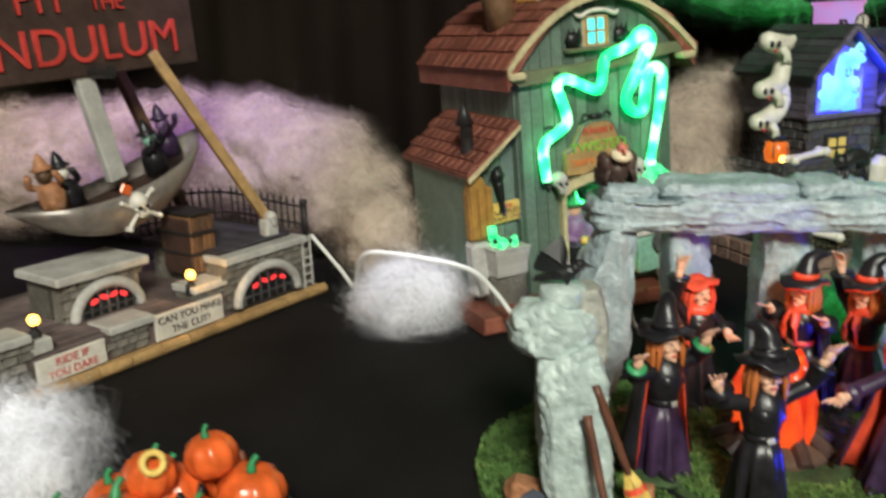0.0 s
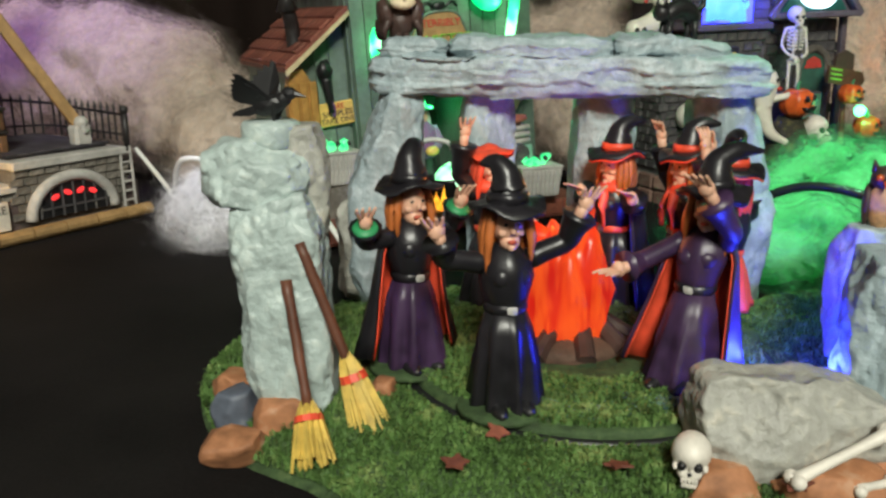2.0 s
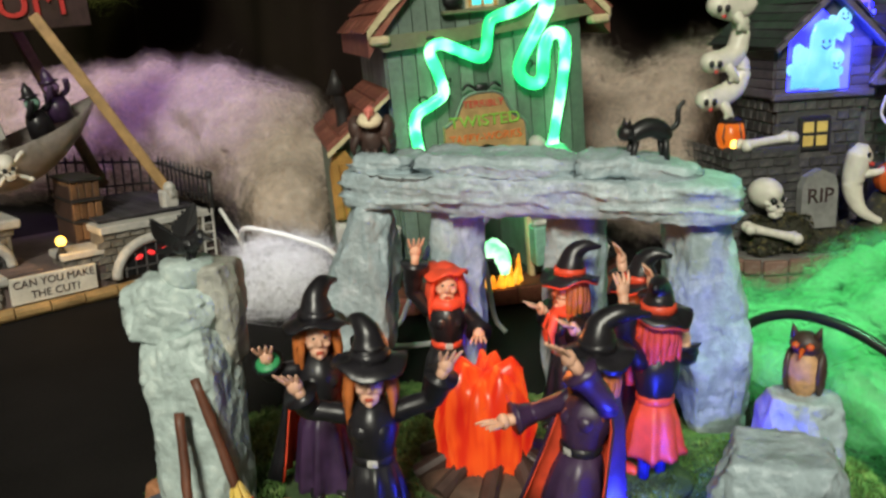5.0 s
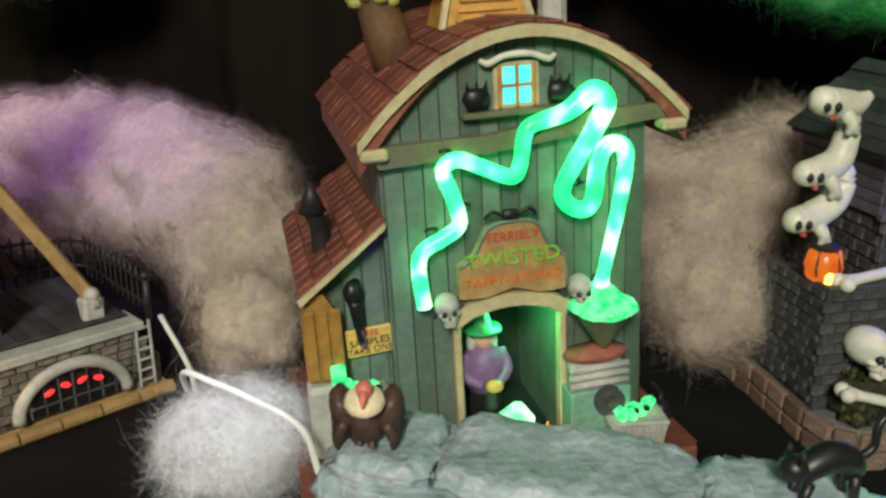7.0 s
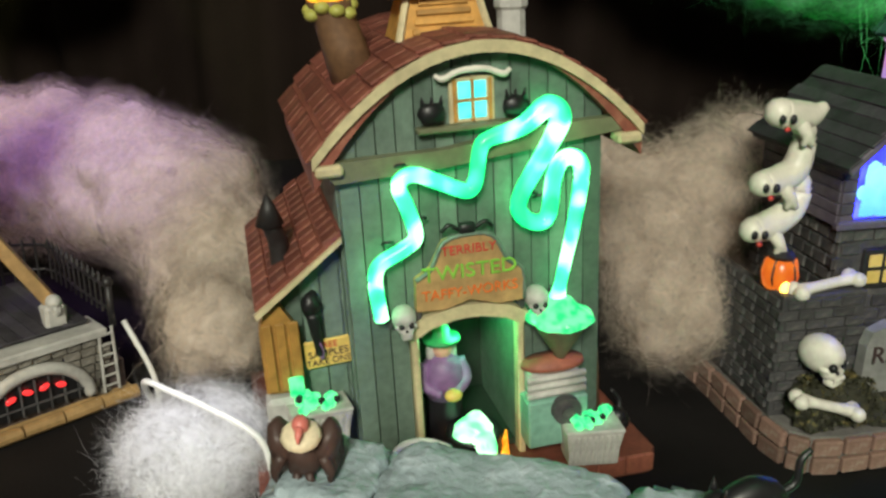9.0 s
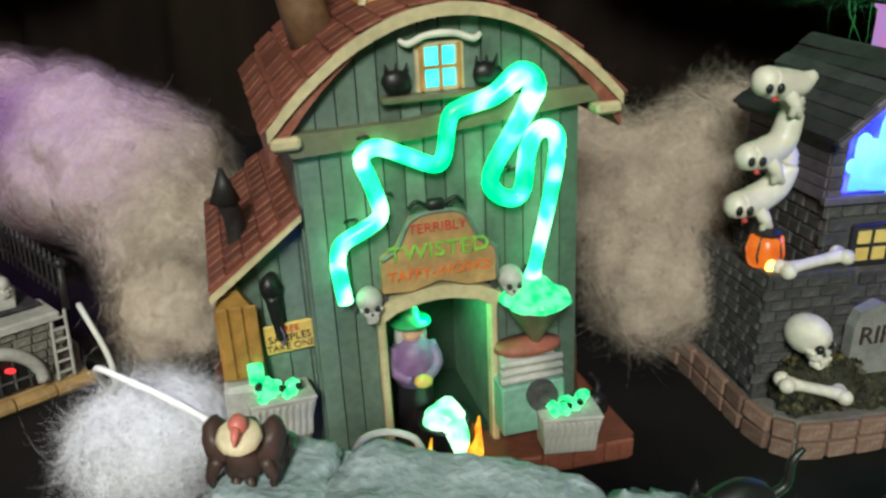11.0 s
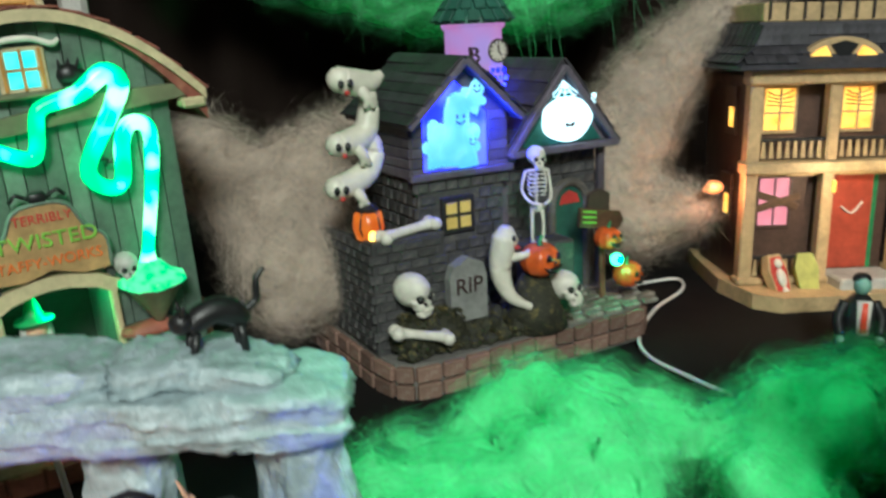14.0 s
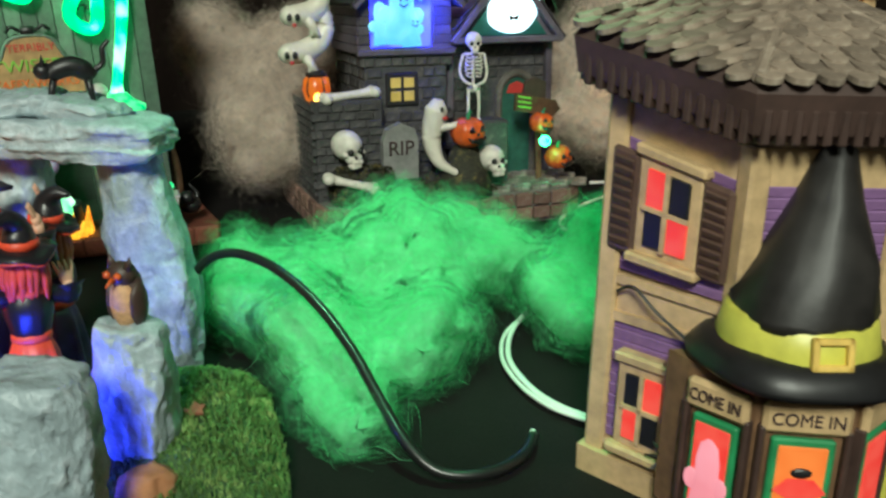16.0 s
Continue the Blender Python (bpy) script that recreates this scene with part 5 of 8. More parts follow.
# camp fire
fire = thing("camp_fire", "glowing red translucent camp fire with dark logs", "camp fire", pose(0.164, 0.394, 0.018))
bm = lathe(bmesh.new(), [(0.0165, 0.004), (0.0188, 0.012), (0.0190, 0.022), (0.0180, 0.032), (0.0160, 0.041), (0.0120, 0.046), (0.0, 0.044)], 44, (0, 0, 0), 0.09, 9)
for v in bm.verts:
    a = math.atan2(v.co.y, v.co.x)
    k = 1 + 0.10 * math.sin(17 * a + v.co.z * 90) * noise.noise(Vector((a * 2, v.co.z * 60, 0))) * 2
    v.co.x, v.co.y = v.co.x * k, v.co.y * k
    if v.co.z > 0.03:
        v.co.z += (0.004 * math.sin(5 * a) + 0.003 * math.sin(11 * a)) * min(1, math.hypot(v.co.x, v.co.y) / 0.008)
part("flame", bm, CAMPFIRE, fire, "red-orange lit flame", True)
for i in range(9):
    a = i * 0.7
    part("log", roughen(cyl(bmesh.new(), (0.029 * math.cos(a), 0.029 * math.sin(a), 0.001), (0.014 * math.cos(a + 0.3), 0.009 * math.sin(a + 0.3), 0.011), 0.0042, 0.0036, 9), 0.0006, 200), FASCIA, fire)
part("ash_mound", roughen(lathe(bmesh.new(), [(0.030, 0.0), (0.024, 0.004), (0.012, 0.006)], 24), 0.001, 150), EARTH, fire, "brown earth mound", True)
part("blue_led", ball(bmesh.new(), (0.2400, 0.3360, 0.0200), 0.0028, 2), glow("blue_led", (0.06, 0.08, 1.0), 6.0), henge, "small blue lamp behind the boulder", True)
point_lamp("blue_led_lamp", (0.2385, 0.3380, 0.0280), 0.36, (0.03, 0.05, 1.0), 0.004)
point_lamp("fire_lamp", (0.164, 0.394, 0.088), 0.04, (1.0, 0.25, 0.05))


def witch(label, x, y, face, coat, trim, skirt, arms, scarf=None, hairmat=HAIR, hatmat=None, h=1.0, lean=(0.0, 0.0), cape=None, lining=None, z0=0.0175, sleeve=None, hood=False, tip=(0.004, 0.004), seed=1, short=False):
    """A resin witch about eight centimetres tall; faces -y before turning."""
    hatmat = hatmat or coat
    lx, ly = lean
    rnd = random.Random(seed)
    ph = rnd.uniform(0, 6)
    hx, hy = lx * 0.06, ly * 0.06

    def gown(bm, prof, depth=0.23):
        n0 = len(bm.verts)
        lathe(bm, prof, 44, (0, 0, 0), 0.0, 1, lean)
        bm.verts.ensure_lookup_table()
        for v in bm.verts[n0:]:
            a, f = math.atan2(v.co.y, v.co.x), max(0.0, 1 - v.co.z / 0.034)
            k = 1 + depth * f * (math.sin(8 * a + ph + 14 * v.co.z * math.sin(ph)) + 0.5 * math.sin(13 * a + 2 * ph)) + 0.10 * f * math.cos(a - ph)
            v.co.x, v.co.y = v.co.x * k, v.co.y * k

    def brim(bm, r, z, dz):
        n0 = len(bm.verts)
        lathe(bm, [(0.0046, z + 0.0006), (r * 0.7, z - dz), (r, z - 0.0008 - dz), (r * 1.01, z - dz), (r * 0.7, z + 0.0010 - dz), (0.0056, z + 0.0022)], 26, (hx, hy, 0))
        bm.verts.ensure_lookup_table()
        for v in bm.verts[n0:]:
            a, q = math.atan2(v.co.y - hy, v.co.x - hx), math.hypot(v.co.x - hx, v.co.y - hy)
            v.co.z += (q / r) ** 2 * (0.0016 * math.sin(2 * a + ph) + 0.0009 * math.sin(5 * a + ph))

    hem = 0.012 if short else 0.0
    skirt_prof = [(0.0102, hem), (0.0106, hem + 0.002), (0.0097, 0.016), (0.0086, 0.026), (0.0064, 0.0335)]
    pc = [(lambda bm: gown(bm, skirt_prof), skirt),
          (lambda bm: lathe(bm, [(0.0062, 0.0325), (0.0072, 0.0380), (0.0086, 0.0440), (0.0082, 0.0490), (0.0056, 0.0525), (0.0028, 0.0560)], 20, (lx * 0.033, ly * 0.033, 0), 0.04, 6, lean), coat),
          (lambda bm: [ball(bm, (k * 0.0030 + lx * 0.045, -0.0052 + ly * 0.045, 0.0450), (0.0036, 0.0032, 0.0036), 2) for k in (-1, 1)], coat),
          (lambda bm: lathe(bm, [(0.0068, 0.0328), (0.0073, 0.0338), (0.0071, 0.0356), (0.0066, 0.0360)], 18, (lx * 0.033, ly * 0.033, 0)), trim),
          (lambda bm: box(bm, (lx * 0.034, -0.0072 + ly * 0.034, 0.0345), (0.0034, 0.0010, 0.0028), 0.0005), STONEPALE),
          # head: skull, jaw, cheeks, nose
          (lambda bm: [ball(bm, (hx, -0.0008 + hy, 0.0612), (0.0054, 0.0060, 0.0066), 2), ball(bm, (hx, -0.0034 + hy, 0.0562), (0.0034, 0.0030, 0.0030), 2), ball(bm, (hx, -0.0052 + hy, 0.0548), (0.0016, 0.0018, 0.0014), 1),
                       *[ball(bm, (hx + k * 0.0026, -0.0046 + hy, 0.0592), (0.0019, 0.0017, 0.0017), 1) for k in (-1, 1)],
                       cyl(bm, (hx, -0.0060 + hy, 0.0620), (hx, -0.0076 + hy, 0.0594), 0.0006, 0.0010, 6), cyl(bm, (hx, -0.001 + hy, 0.057), (lx * 0.05, ly * 0.05, 0.051), 0.0030, 0.0034, 10)], SKIN),
          (lambda bm: [ball(bm, (hx + k * 0.0021, -0.0059 + hy, 0.0620), (0.0009, 0.0005, 0.0006), 1) for k in (-1, 1)], BLACK),
          (lambda bm: ball(bm, (hx, -0.0064 + hy, 0.0566), (0.0018, 0.0007, 0.0008), 1), DOORRED)]

    def hair(bm):
        ball(bm, (hx, 0.0028 + hy, 0.0600), (0.0058, 0.0048, 0.0080), 2)
        for i in range(13):
            a = radians(-28 + i * 19.7)
            p = Vector((hx + 0.0060 * math.cos(a), 0.0004 + hy + 0.0058 * math.sin(a), 0.0655))
            q = Vector((lx * 0.05 + 0.0078 * math.cos(a + rnd.uniform(-0.2, 0.2)), ly * 0.05 + 0.0066 * math.sin(a), 0.0480 + rnd.uniform(-0.002, 0.002)))
            tube(bm, [p, p.lerp(q, 0.5) + Vector((0.0008 * math.cos(a), 0.0008 * math.sin(a), 0)), q], [0.0016, 0.0017, 0.0006], 6, 3)
    pc.append((hair, hairmat))
    if hood:
        # tight bonnet with a wide ruffled rim
        pc.append((lambda bm: ball(bm, (hx, 0.0016 + hy, 0.0632), (0.0074, 0.0068, 0.0078), 3), hatmat))
        pc.append((lambda bm: brim(bm, 0.0100, 0.0664, -0.0006), hatmat))
        pc.append((lambda bm: lathe(bm, [(0.0060, 0.0500), (0.0082, 0.0520), (0.0070, 0.0550), (0.0050, 0.0560)], 18, (hx, hy, 0), 0.08, 6), hatmat))
    else:
        pc.append((lambda bm: brim(bm, 0.0122, 0.0668, 0.0), hatmat))
        if trim is not coat:
            pc.append((lambda bm: brim(bm, 0.0119, 0.0658, 0.0), trim))
        pc.append((lambda bm: tube(bm, [(hx, hy, 0.0670), (hx + 0.0002, hy + 0.0004, 0.0722), (hx + tip[0] * 0.2, hy + tip[1] * 0.3, 0.0768), (hx + tip[0] * 1.1, hy + tip[1] * 1.0, 0.0800), (hx + tip[0] * 2.3, hy + tip[1] * 2.0, 0.0795)], [0.0068, 0.0058, 0.0043, 0.0030, 0.0008], 12, 4), hatmat))
        pc.append((lambda bm: lathe(bm, [(0.0068, 0.0682), (0.0064, 0.0712), (0.0052, 0.0714)], 18, (hx, hy, 0)), trim))
    for k, (ax, ay, az) in zip((-1, 1), arms):
        sh, hd = Vector((k * 0.0072 + lx * 0.05, ly * 0.05, 0.0492)), Vector((ax, ay, az))
        el = sh.lerp(hd, 0.5) + Vector((k * 0.0042, 0.0015, -0.0035))
        d = (hd - el).normalized()
        pc.append((lambda bm, sh=sh, el=el, hd=hd: tube(bm, [sh, sh.lerp(el, 0.6), el, el.lerp(hd, 0.45), el.lerp(hd, 0.74)], [0.0036, 0.0034, 0.0036, 0.0044, 0.0060], 11, 3), coat))
        if sleeve:
            pc.append((lambda bm, el=el, hd=hd: cyl(bm, el.lerp(hd, 0.66), el.lerp(hd, 0.86), 0.0052, 0.0040, 12), sleeve))
        pc.append((lambda bm, el=el, hd=hd, d=d: [cyl(bm, el.lerp(hd, 0.6), hd, 0.0018, 0.0021, 8), ball(bm, hd + d * 0.0012, (0.0027, 0.0020, 0.0030), 2),
                                                *[tube(bm, [hd + Vector((q * 0.0013, 0, 0)) + d * 0.002, hd + Vector((q * 0.0022, -0.0006, 0)) + d * 0.0052, hd + Vector((q * 0.0026, -0.0016, 0)) + d * 0.0074], [0.0008, 0.0007, 0.0004], 5, 2) for q in (-1.4, -0.5, 0.4, 1.2)]], SKIN))
    if scarf:
        pc.append((lambda bm: lathe(bm, [(0.0058, 0.0495), (0.0080, 0.0520), (0.0050, 0.0555)], 16, (lx * 0.05, ly * 0.05, 0), 0.1, 6), scarf))
        pc.append((lambda bm: [tube(bm, [(lx * 0.05 + k * 0.0016, -0.0072 + ly * 0.05, 0.0520), (lx * 0.05 + k * 0.0034, -0.0094 + ly * 0.05, 0.0450), (lx * 0.04 + k * 0.0038, -0.0090 + ly * 0.04, 0.0360)], [0.0020, 0.0024, 0.0016], 8, 3, 0.5) for k in (-1, 1)], scarf))
    if cape:
        def drape(bm, lo, hi):
            rows = []
            for z, r in ((0.0530, 0.0078), (0.0440, 0.0112), (0.0280, 0.0136), (0.0120, 0.0164), (0.0035, 0.0186)):
                rows.append([[bm.verts.new(((r + o) * (1 + 0.16 * (1 - z / 0.055) * math.sin(7 * t + ph + z * 30)) * math.sin(t) + lx * z, (r + o) * (1 + 0.16 * (1 - z / 0.055) * math.sin(7 * t + ph + z * 30)) * math.cos(t) + ly * z, z + 0.002 * math.sin(2.2 * t + ph) * (z < 0.02))) for t in np.linspace(-1.7, 1.7, 41)] for o in (lo, hi)])
            for p, q in zip(rows, rows[1:]):
                for s in (0, 1):
                    for i in range(40):
                        bm.faces.new((p[s][i], p[s][i + 1], q[s][i + 1], q[s][i]))
                for i in (0, 40):
                    bm.faces.new((p[0][i], p[1][i], q[1][i], q[0][i]))
            for i in range(40):
                bm.faces.new((rows[-1][0][i], rows[-1][0][i + 1], rows[-1][1][i + 1], rows[-1][1][i]))
        pc.append((lambda bm: drape(bm, 0.0, 0.0010), cape))
        if lining:
            pc.append((lambda bm: drape(bm, -0.0009, -0.0003), lining))
    for q in (-1, 1):
        if short:
            pc.append((lambda bm, q=q: cyl(bm, (q * 0.0042, 0, 0.002), (q * 0.0040, 0, 0.018), 0.0022, 0.0028, 10), BLUECLOTH))
        pc.append((lambda bm, q=q: ball(bm, (q * 0.0046, -0.0085, 0.0018), (0.0028, 0.0058, 0.0024), 2), trim if short else BLACK))
    pc.append((lambda bm: roughen(lathe(bm, [(0.0160, -0.0010), (0.0155, 0.0005), (0.0120, 0.0012), (0.0, 0.0014)], 24), 0.0004, 150), GRASS))
    return multi("witch_figurine", pc, label, "figurine", pose(x, y, z0, 0, 0, face) @ Matrix.Scale(h * 1.08, 4), "witches round the fire")


UPARMS = ((-0.0165, -0.002, 0.0720), (0.0165, -0.002, 0.0720))
witch("witch figurine in long black robe with red hair, arms raised", 0.1340, 0.334, 12, BLACKCOAT, BLACKCOAT, BLACKCOAT, ((-0.0230, -0.004, 0.0600), (0.0240, -0.004, 0.0660)), seed=1, tip=(-0.003, 0.003))
witch("witch figurine in purple gown with red-lined cloak, arm over her hat", 0.2000, 0.349, -38, PURPLECOAT, BLACKCOAT, PURPLECOAT, ((-0.0190, -0.008, 0.0400), (0.0090, -0.008, 0.0700)), hatmat=BLACKCOAT, lean=(0.08, 0.16), cape=PURPLECOAT, lining=REDCLOTH, tip=(0.005, 0.006), seed=2)
witch("witch figurine in black jacket and bright red skirt, one arm up", 0.2330, 0.398, -140, BLACKCOAT, REDCLOTH, REDCLOTH, ((-0.0150, -0.001, 0.0520), (0.0140, -0.003, 0.0760)), REDCLOTH, hairmat=REDCLOTH, hatmat=BLACKCOAT, short=True, seed=3)
witch("witch figurine with red-brimmed black hat and blue-lined cloak", 0.1960, 0.444, -62, BLACKCOAT, REDCLOTH, BLACKCOAT, ((-0.0150, -0.006, 0.0480), (0.0180, -0.006, 0.0500)), REDCLOTH, hairmat=HAIR, cape=BLACKCOAT, lining=BLUECLOTH, tip=(0.002, 0.006), seed=4)
witch("witch figurine in black with a red bonnet, one arm raised", 0.1380, 0.446, 20, BLACKCOAT, REDCLOTH, BLACKCOAT, ((-0.0130, -0.002, 0.0760), (0.0130, -0.008, 0.0400)), hairmat=REDCLOTH, hatmat=REDCLOTH, hood=True, seed=5)
witch("witch figurine in dark cloak with green cuffs, arms lifted", 0.1010, 0.372, 28, BLACKCOAT, BLACKCOAT, PURPLECOAT, ((-0.0190, -0.004, 0.0560), (0.0170, -0.006, 0.0600)), cape=BLACKCOAT, lining=REDCLOTH, sleeve=GREENCLOTH, seed=6)
witch("witch figurine in black hat with red brim, arms raised", 0.2270, 0.436, -70, BLACKCOAT, REDCLOTH, PURPLECOAT, UPARMS, REDCLOTH, tip=(0.003, 0.005), seed=7)


# ---- haunted stone house ----
spook = thing("haunted_house", "dark stone haunted house with glowing blue gable windows on brick base", "model building", pose(0.347, 0.791, 0, 0, -1.5, 20))
# base with brick rim
base_pts = [(-0.050, -0.042), (-0.040, -0.052), (-0.022, -0.054), (0.075, -0.052), (0.160, -0.050), (0.178, -0.034), (0.182, 0.10), (-0.056, 0.12), (-0.054, -0.02)]
sb = part("base", slab(bmesh.new(), base_pts, -0.004, 0.024), MORTAR, spook, "rock-edged base")
brick = None
ring = [(-0.057, 0.10), (-0.055, -0.02), (-0.051, -0.043), (-0.041, -0.053), (-0.022, -0.055), (0.075, -0.053), (0.160, -0.051), (0.179, -0.034), (0.183, 0.08)]
for row in range(2):
    for (x0, y0), (x1, y1) in zip(ring, ring[1:]):
        ln = math.hypot(x1 - x0, y1 - y0)
        n = max(1, round(ln / 0.0185))
        for i in range(n):
            t = (i + 0.5) / n
            m = pose(x0 + (x1 - x0) * t, y0 + (y1 - y0) * t, 0.0045 + row * 0.0125, random.uniform(-4, 4), random.uniform(-3, 3), math.degrees(math.atan2(y1 - y0, x1 - x0))) @ Matrix.Diagonal((ln / n * random.uniform(0.88, 0.95) / 0.018, 1, random.uniform(0.9, 1.05), 1))
            brick = again(brick, m) if brick else part("brick", roughen(box(bmesh.new(), (0, 0, 0), (0.018, 0.006, 0.0115), 0.0016, seg=2), 0.0005, 150), BRICKTAN, sb, m=m)
# paving on the base
paver = None
for i in range(11):
    for k in range(5):
        u, d = 0.098 + k * 0.0185 + (i % 2) * 0.006, -0.046 + i * 0.0105
        if d > 0.03 and u < 0.15:
            continue
        m = pose(u, d, 0.0248 + random.uniform(0, 0.0008), random.uniform(-3, 3), random.uniform(-3, 3), random.uniform(-8, 8)) @ Matrix.Diagonal((random.uniform(0.85, 1.05), random.uniform(0.85, 1.05), 1, 1))
        paver = again(paver, m) if paver else part("paving_stone", roughen(box(bmesh.new(), (0, 0, 0), (0.0170, 0.0096, 0.004), 0.001), 0.0006, 160), STONEGREY, sb, m=m)
bm = bmesh.new()
for i in range(70):
    u, d = random.uniform(-0.042, 0.095), random.uniform(-0.049, -0.022)
    ball(bm, (u, d, 0.025 + max(0, d + 0.055) * 0.35), (random.uniform(0.004, 0.009), random.uniform(0.004, 0.007), random.uniform(0.003, 0.008)), 1, amp=0.003, freq=200)
part("dead_shrub", bm, paint("dead_leaves", (0.035, 0.035, 0.02), 0.8, 0.5, 420, 0.9, patch=160, wear=(0.16, 0.13, 0.04), dist=0.002), sb, "dark dry shrubs flecked with yellow")


def stones(parent, face, cols, rows, w, h, mat, jitter=0.08):
    """Courses of single stones on a wall; face(u, v) gives the pose of a stone's middle."""
    first = None
    for r in range(rows):
        u = -(r % 2) * 0.45 * w
        for c in range(cols + 1):
            ww = w * random.uniform(0.75, 1.2)
            m = face(u + ww / 2, (r + 0.5) * h)
            if m is not None:
                m = m @ Matrix.Diagonal((ww * 0.92 / 0.01, random.uniform(0.8, 1.3), h * random.uniform(0.84, 0.93) / 0.006, 1))
                first = again(first, m) if first else part("stone_block", roughen(box(bmesh.new(), (0, 0, 0), (0.010, 0.0024, 0.006), 0.0007), 0.0003, 300), mat, parent, m=m)
            u += ww


# front tower block: stone storey, plank storey with gable
body = part("tower_body", box(bmesh.new(), (0.031, 0.045, 0.080), (0.072, 0.090, 0.116)), STONEDARK, spook, "dark stone ground storey")
stones(body, lambda u, v: pose(-0.004 + u, -0.0008, 0.026 + v) if u < 0.071 and not (0.010 < u - 0.004 < 0.042 and 0.066 < v < 0.100) else None, 6, 12, 0.0125, 0.0092, STONEDARK)
stones(body, lambda u, v: pose(-0.0058, 0.002 + u, 0.026 + v, 0, 0, 90) if u < 0.088 else None, 8, 12, 0.0125, 0.0092, STONEDARK)
bm = prism(bmesh.new(), [(-0.009, 0.1375), (0.071, 0.1375), (0.071, 0.182), (0.031, 0.2150), (-0.009, 0.182)], -0.001, 0.088)
upper = part("upper_storey", bm, VIOLETWOOD, spook, "violet-grey planked upper storey")
for i in range(6):
    z = 0.1420 + i * 0.0075
    part("plank", box(bmesh.new(), (-0.0098, 0.043, z), (0.0016, 0.088, 0.0068), 0.0004), VIOLETWOOD, upper)
    for a, b in ((-0.009, 0.0005), (0.0545, 0.071)):
        part("plank", box(bmesh.new(), ((a + b) / 2, -0.0016, z), (b - a, 0.0016, 0.0068), 0.0004), VIOLETWOOD, upper)
part("sill_band", box(bmesh.new(), (0.031, -0.003, 0.1395), (0.086, 0.006, 0.0055), 0.001), VIOLETWOOD, upper, "plank band under the window")
# glowing gable window with ghosts
gw = part("gable_window", prism(bmesh.new(), [(0.0005, 0.1435), (0.0525, 0.1435), (0.0525, 0.182), (0.0270, 0.2055), (0.0005, 0.182)], -0.0022, -0.0008), BLUEGLOW, upper, "deep blue glowing window")


def ghost_shape(bm, c, w, h, tilt=0):
    r = turn(0, tilt, 0)
    n0 = len(bm.verts)
    lathe(bm, [(w * 0.7, 0), (w * 0.62, h * 0.25), (w * 0.5, h * 0.5), (w * 0.48, h * 0.75), (w * 0.36, h * 0.93), (w * 0.1, h)], 18, (0, 0, 0), 0.07, 5)
    for k in (-1, 1):
        ball(bm, (k * w * 0.62, -0.001, h * 0.45), (w * 0.32, w * 0.2, h * 0.14), 2)
    bm.verts.ensure_lookup_table()
    for v in bm.verts[n0:]:
        v.co.y *= 0.22
        v.co = Vector(c) + r @ v.co


def face_marks(parent, c, s):
    bm = bmesh.new()
    for k in (-1, 1):
        ball(bm, (c[0] + k * s * 0.35, c[1], c[2]), (s * 0.13, s * 0.1, s * 0.2), 1)
    tube(bm, [(c[0] - s * 0.5, c[1], c[2] - s * 0.42), (c[0], c[1], c[2] - s * 0.72), (c[0] + s * 0.5, c[1], c[2] - s * 0.42)], s * 0.08, 5, 3)
    part("face", bm, BLACK, parent, smooth=True)


for c, w, h, tl, fs in (((0.0240, -0.0052, 0.1455), 0.0215, 0.052, 4, (0.0265, -0.0108, 0.1810, 0.0075)), ((0.0345, -0.0065, 0.1440), 0.0120, 0.030, -3, (0.0360, -0.0110, 0.1640, 0.0055)), ((0.0360, -0.0050, 0.1840), 0.0125, 0.0240, 28, (0.0420, -0.0090, 0.2010, 0.0060)), ((0.0110, -0.0040, 0.1460), 0.0120, 0.034, -6, None)):
    bm = bmesh.new()
    ghost_shape(bm, c, w, h, tl)
    g = part("window_ghost", bm, GHOSTGLOW, gw, "pale blue lit ghost", True)
    if fs:
        face_marks(g, fs[:3], fs[3])
# roof of the tower block
for k, (x0, z0) in ((-1, (-0.016, 0.1755)), (1, (0.078, 0.1755))):
    ang = math.degrees(math.atan2(0.0435, 0.047)) * k
    rf = part("roof_slope", box(bmesh.new(), ((0.031 + x0) / 2, 0.040, (0.2190 + z0) / 2), (0.0640, 0.108, 0.0034), 0.0006, turn(0, ang, 0)), ROOFDARK, spook, "dark planked roof slope")
    for i in range(7):
        t = (i + 0.5) / 7
        part("roof_plank", box(bmesh.new(), (x0 + (0.031 - x0) * t - 0.002 * -k, 0.040, z0 + 0.0435 * t + 0.0032), (0.0102, 0.110 + random.uniform(-0.004, 0.004), 0.0020), 0.0004, turn(random.uniform(-1, 1), ang - k * 4, random.uniform(-1, 1))), ROOFDARK, rf)
bm = bmesh.new()
for k, x0 in ((-1, -0.016), (1, 0.078)):
    box(bm, ((0.031 + x0) / 2, -0.013, 0.1975), (0.0640, 0.0040, 0.0050), 0.0008, turn(0, math.degrees(math.atan2(0.0435, 0.047)) * k, 0))
part("bargeboard", bm, VIOLETWOOD, spook, "dark gable boards")
# small yellow window
yw = part("stone_window", box(bmesh.new(), (0.0265, -0.0015, 0.1090), (0.0285, 0.003, 0.0275), 0.001), IRON, spook, "small dim yellow window")
for a in (-1, 1):
    for b in (-1, 1):
        part("pane", box(bmesh.new(), (0.0265 + a * 0.0058, -0.0032, 0.1090 + b * 0.0055), (0.0088, 0.0012, 0.0082), 0.0003), DIMPANE, yw)
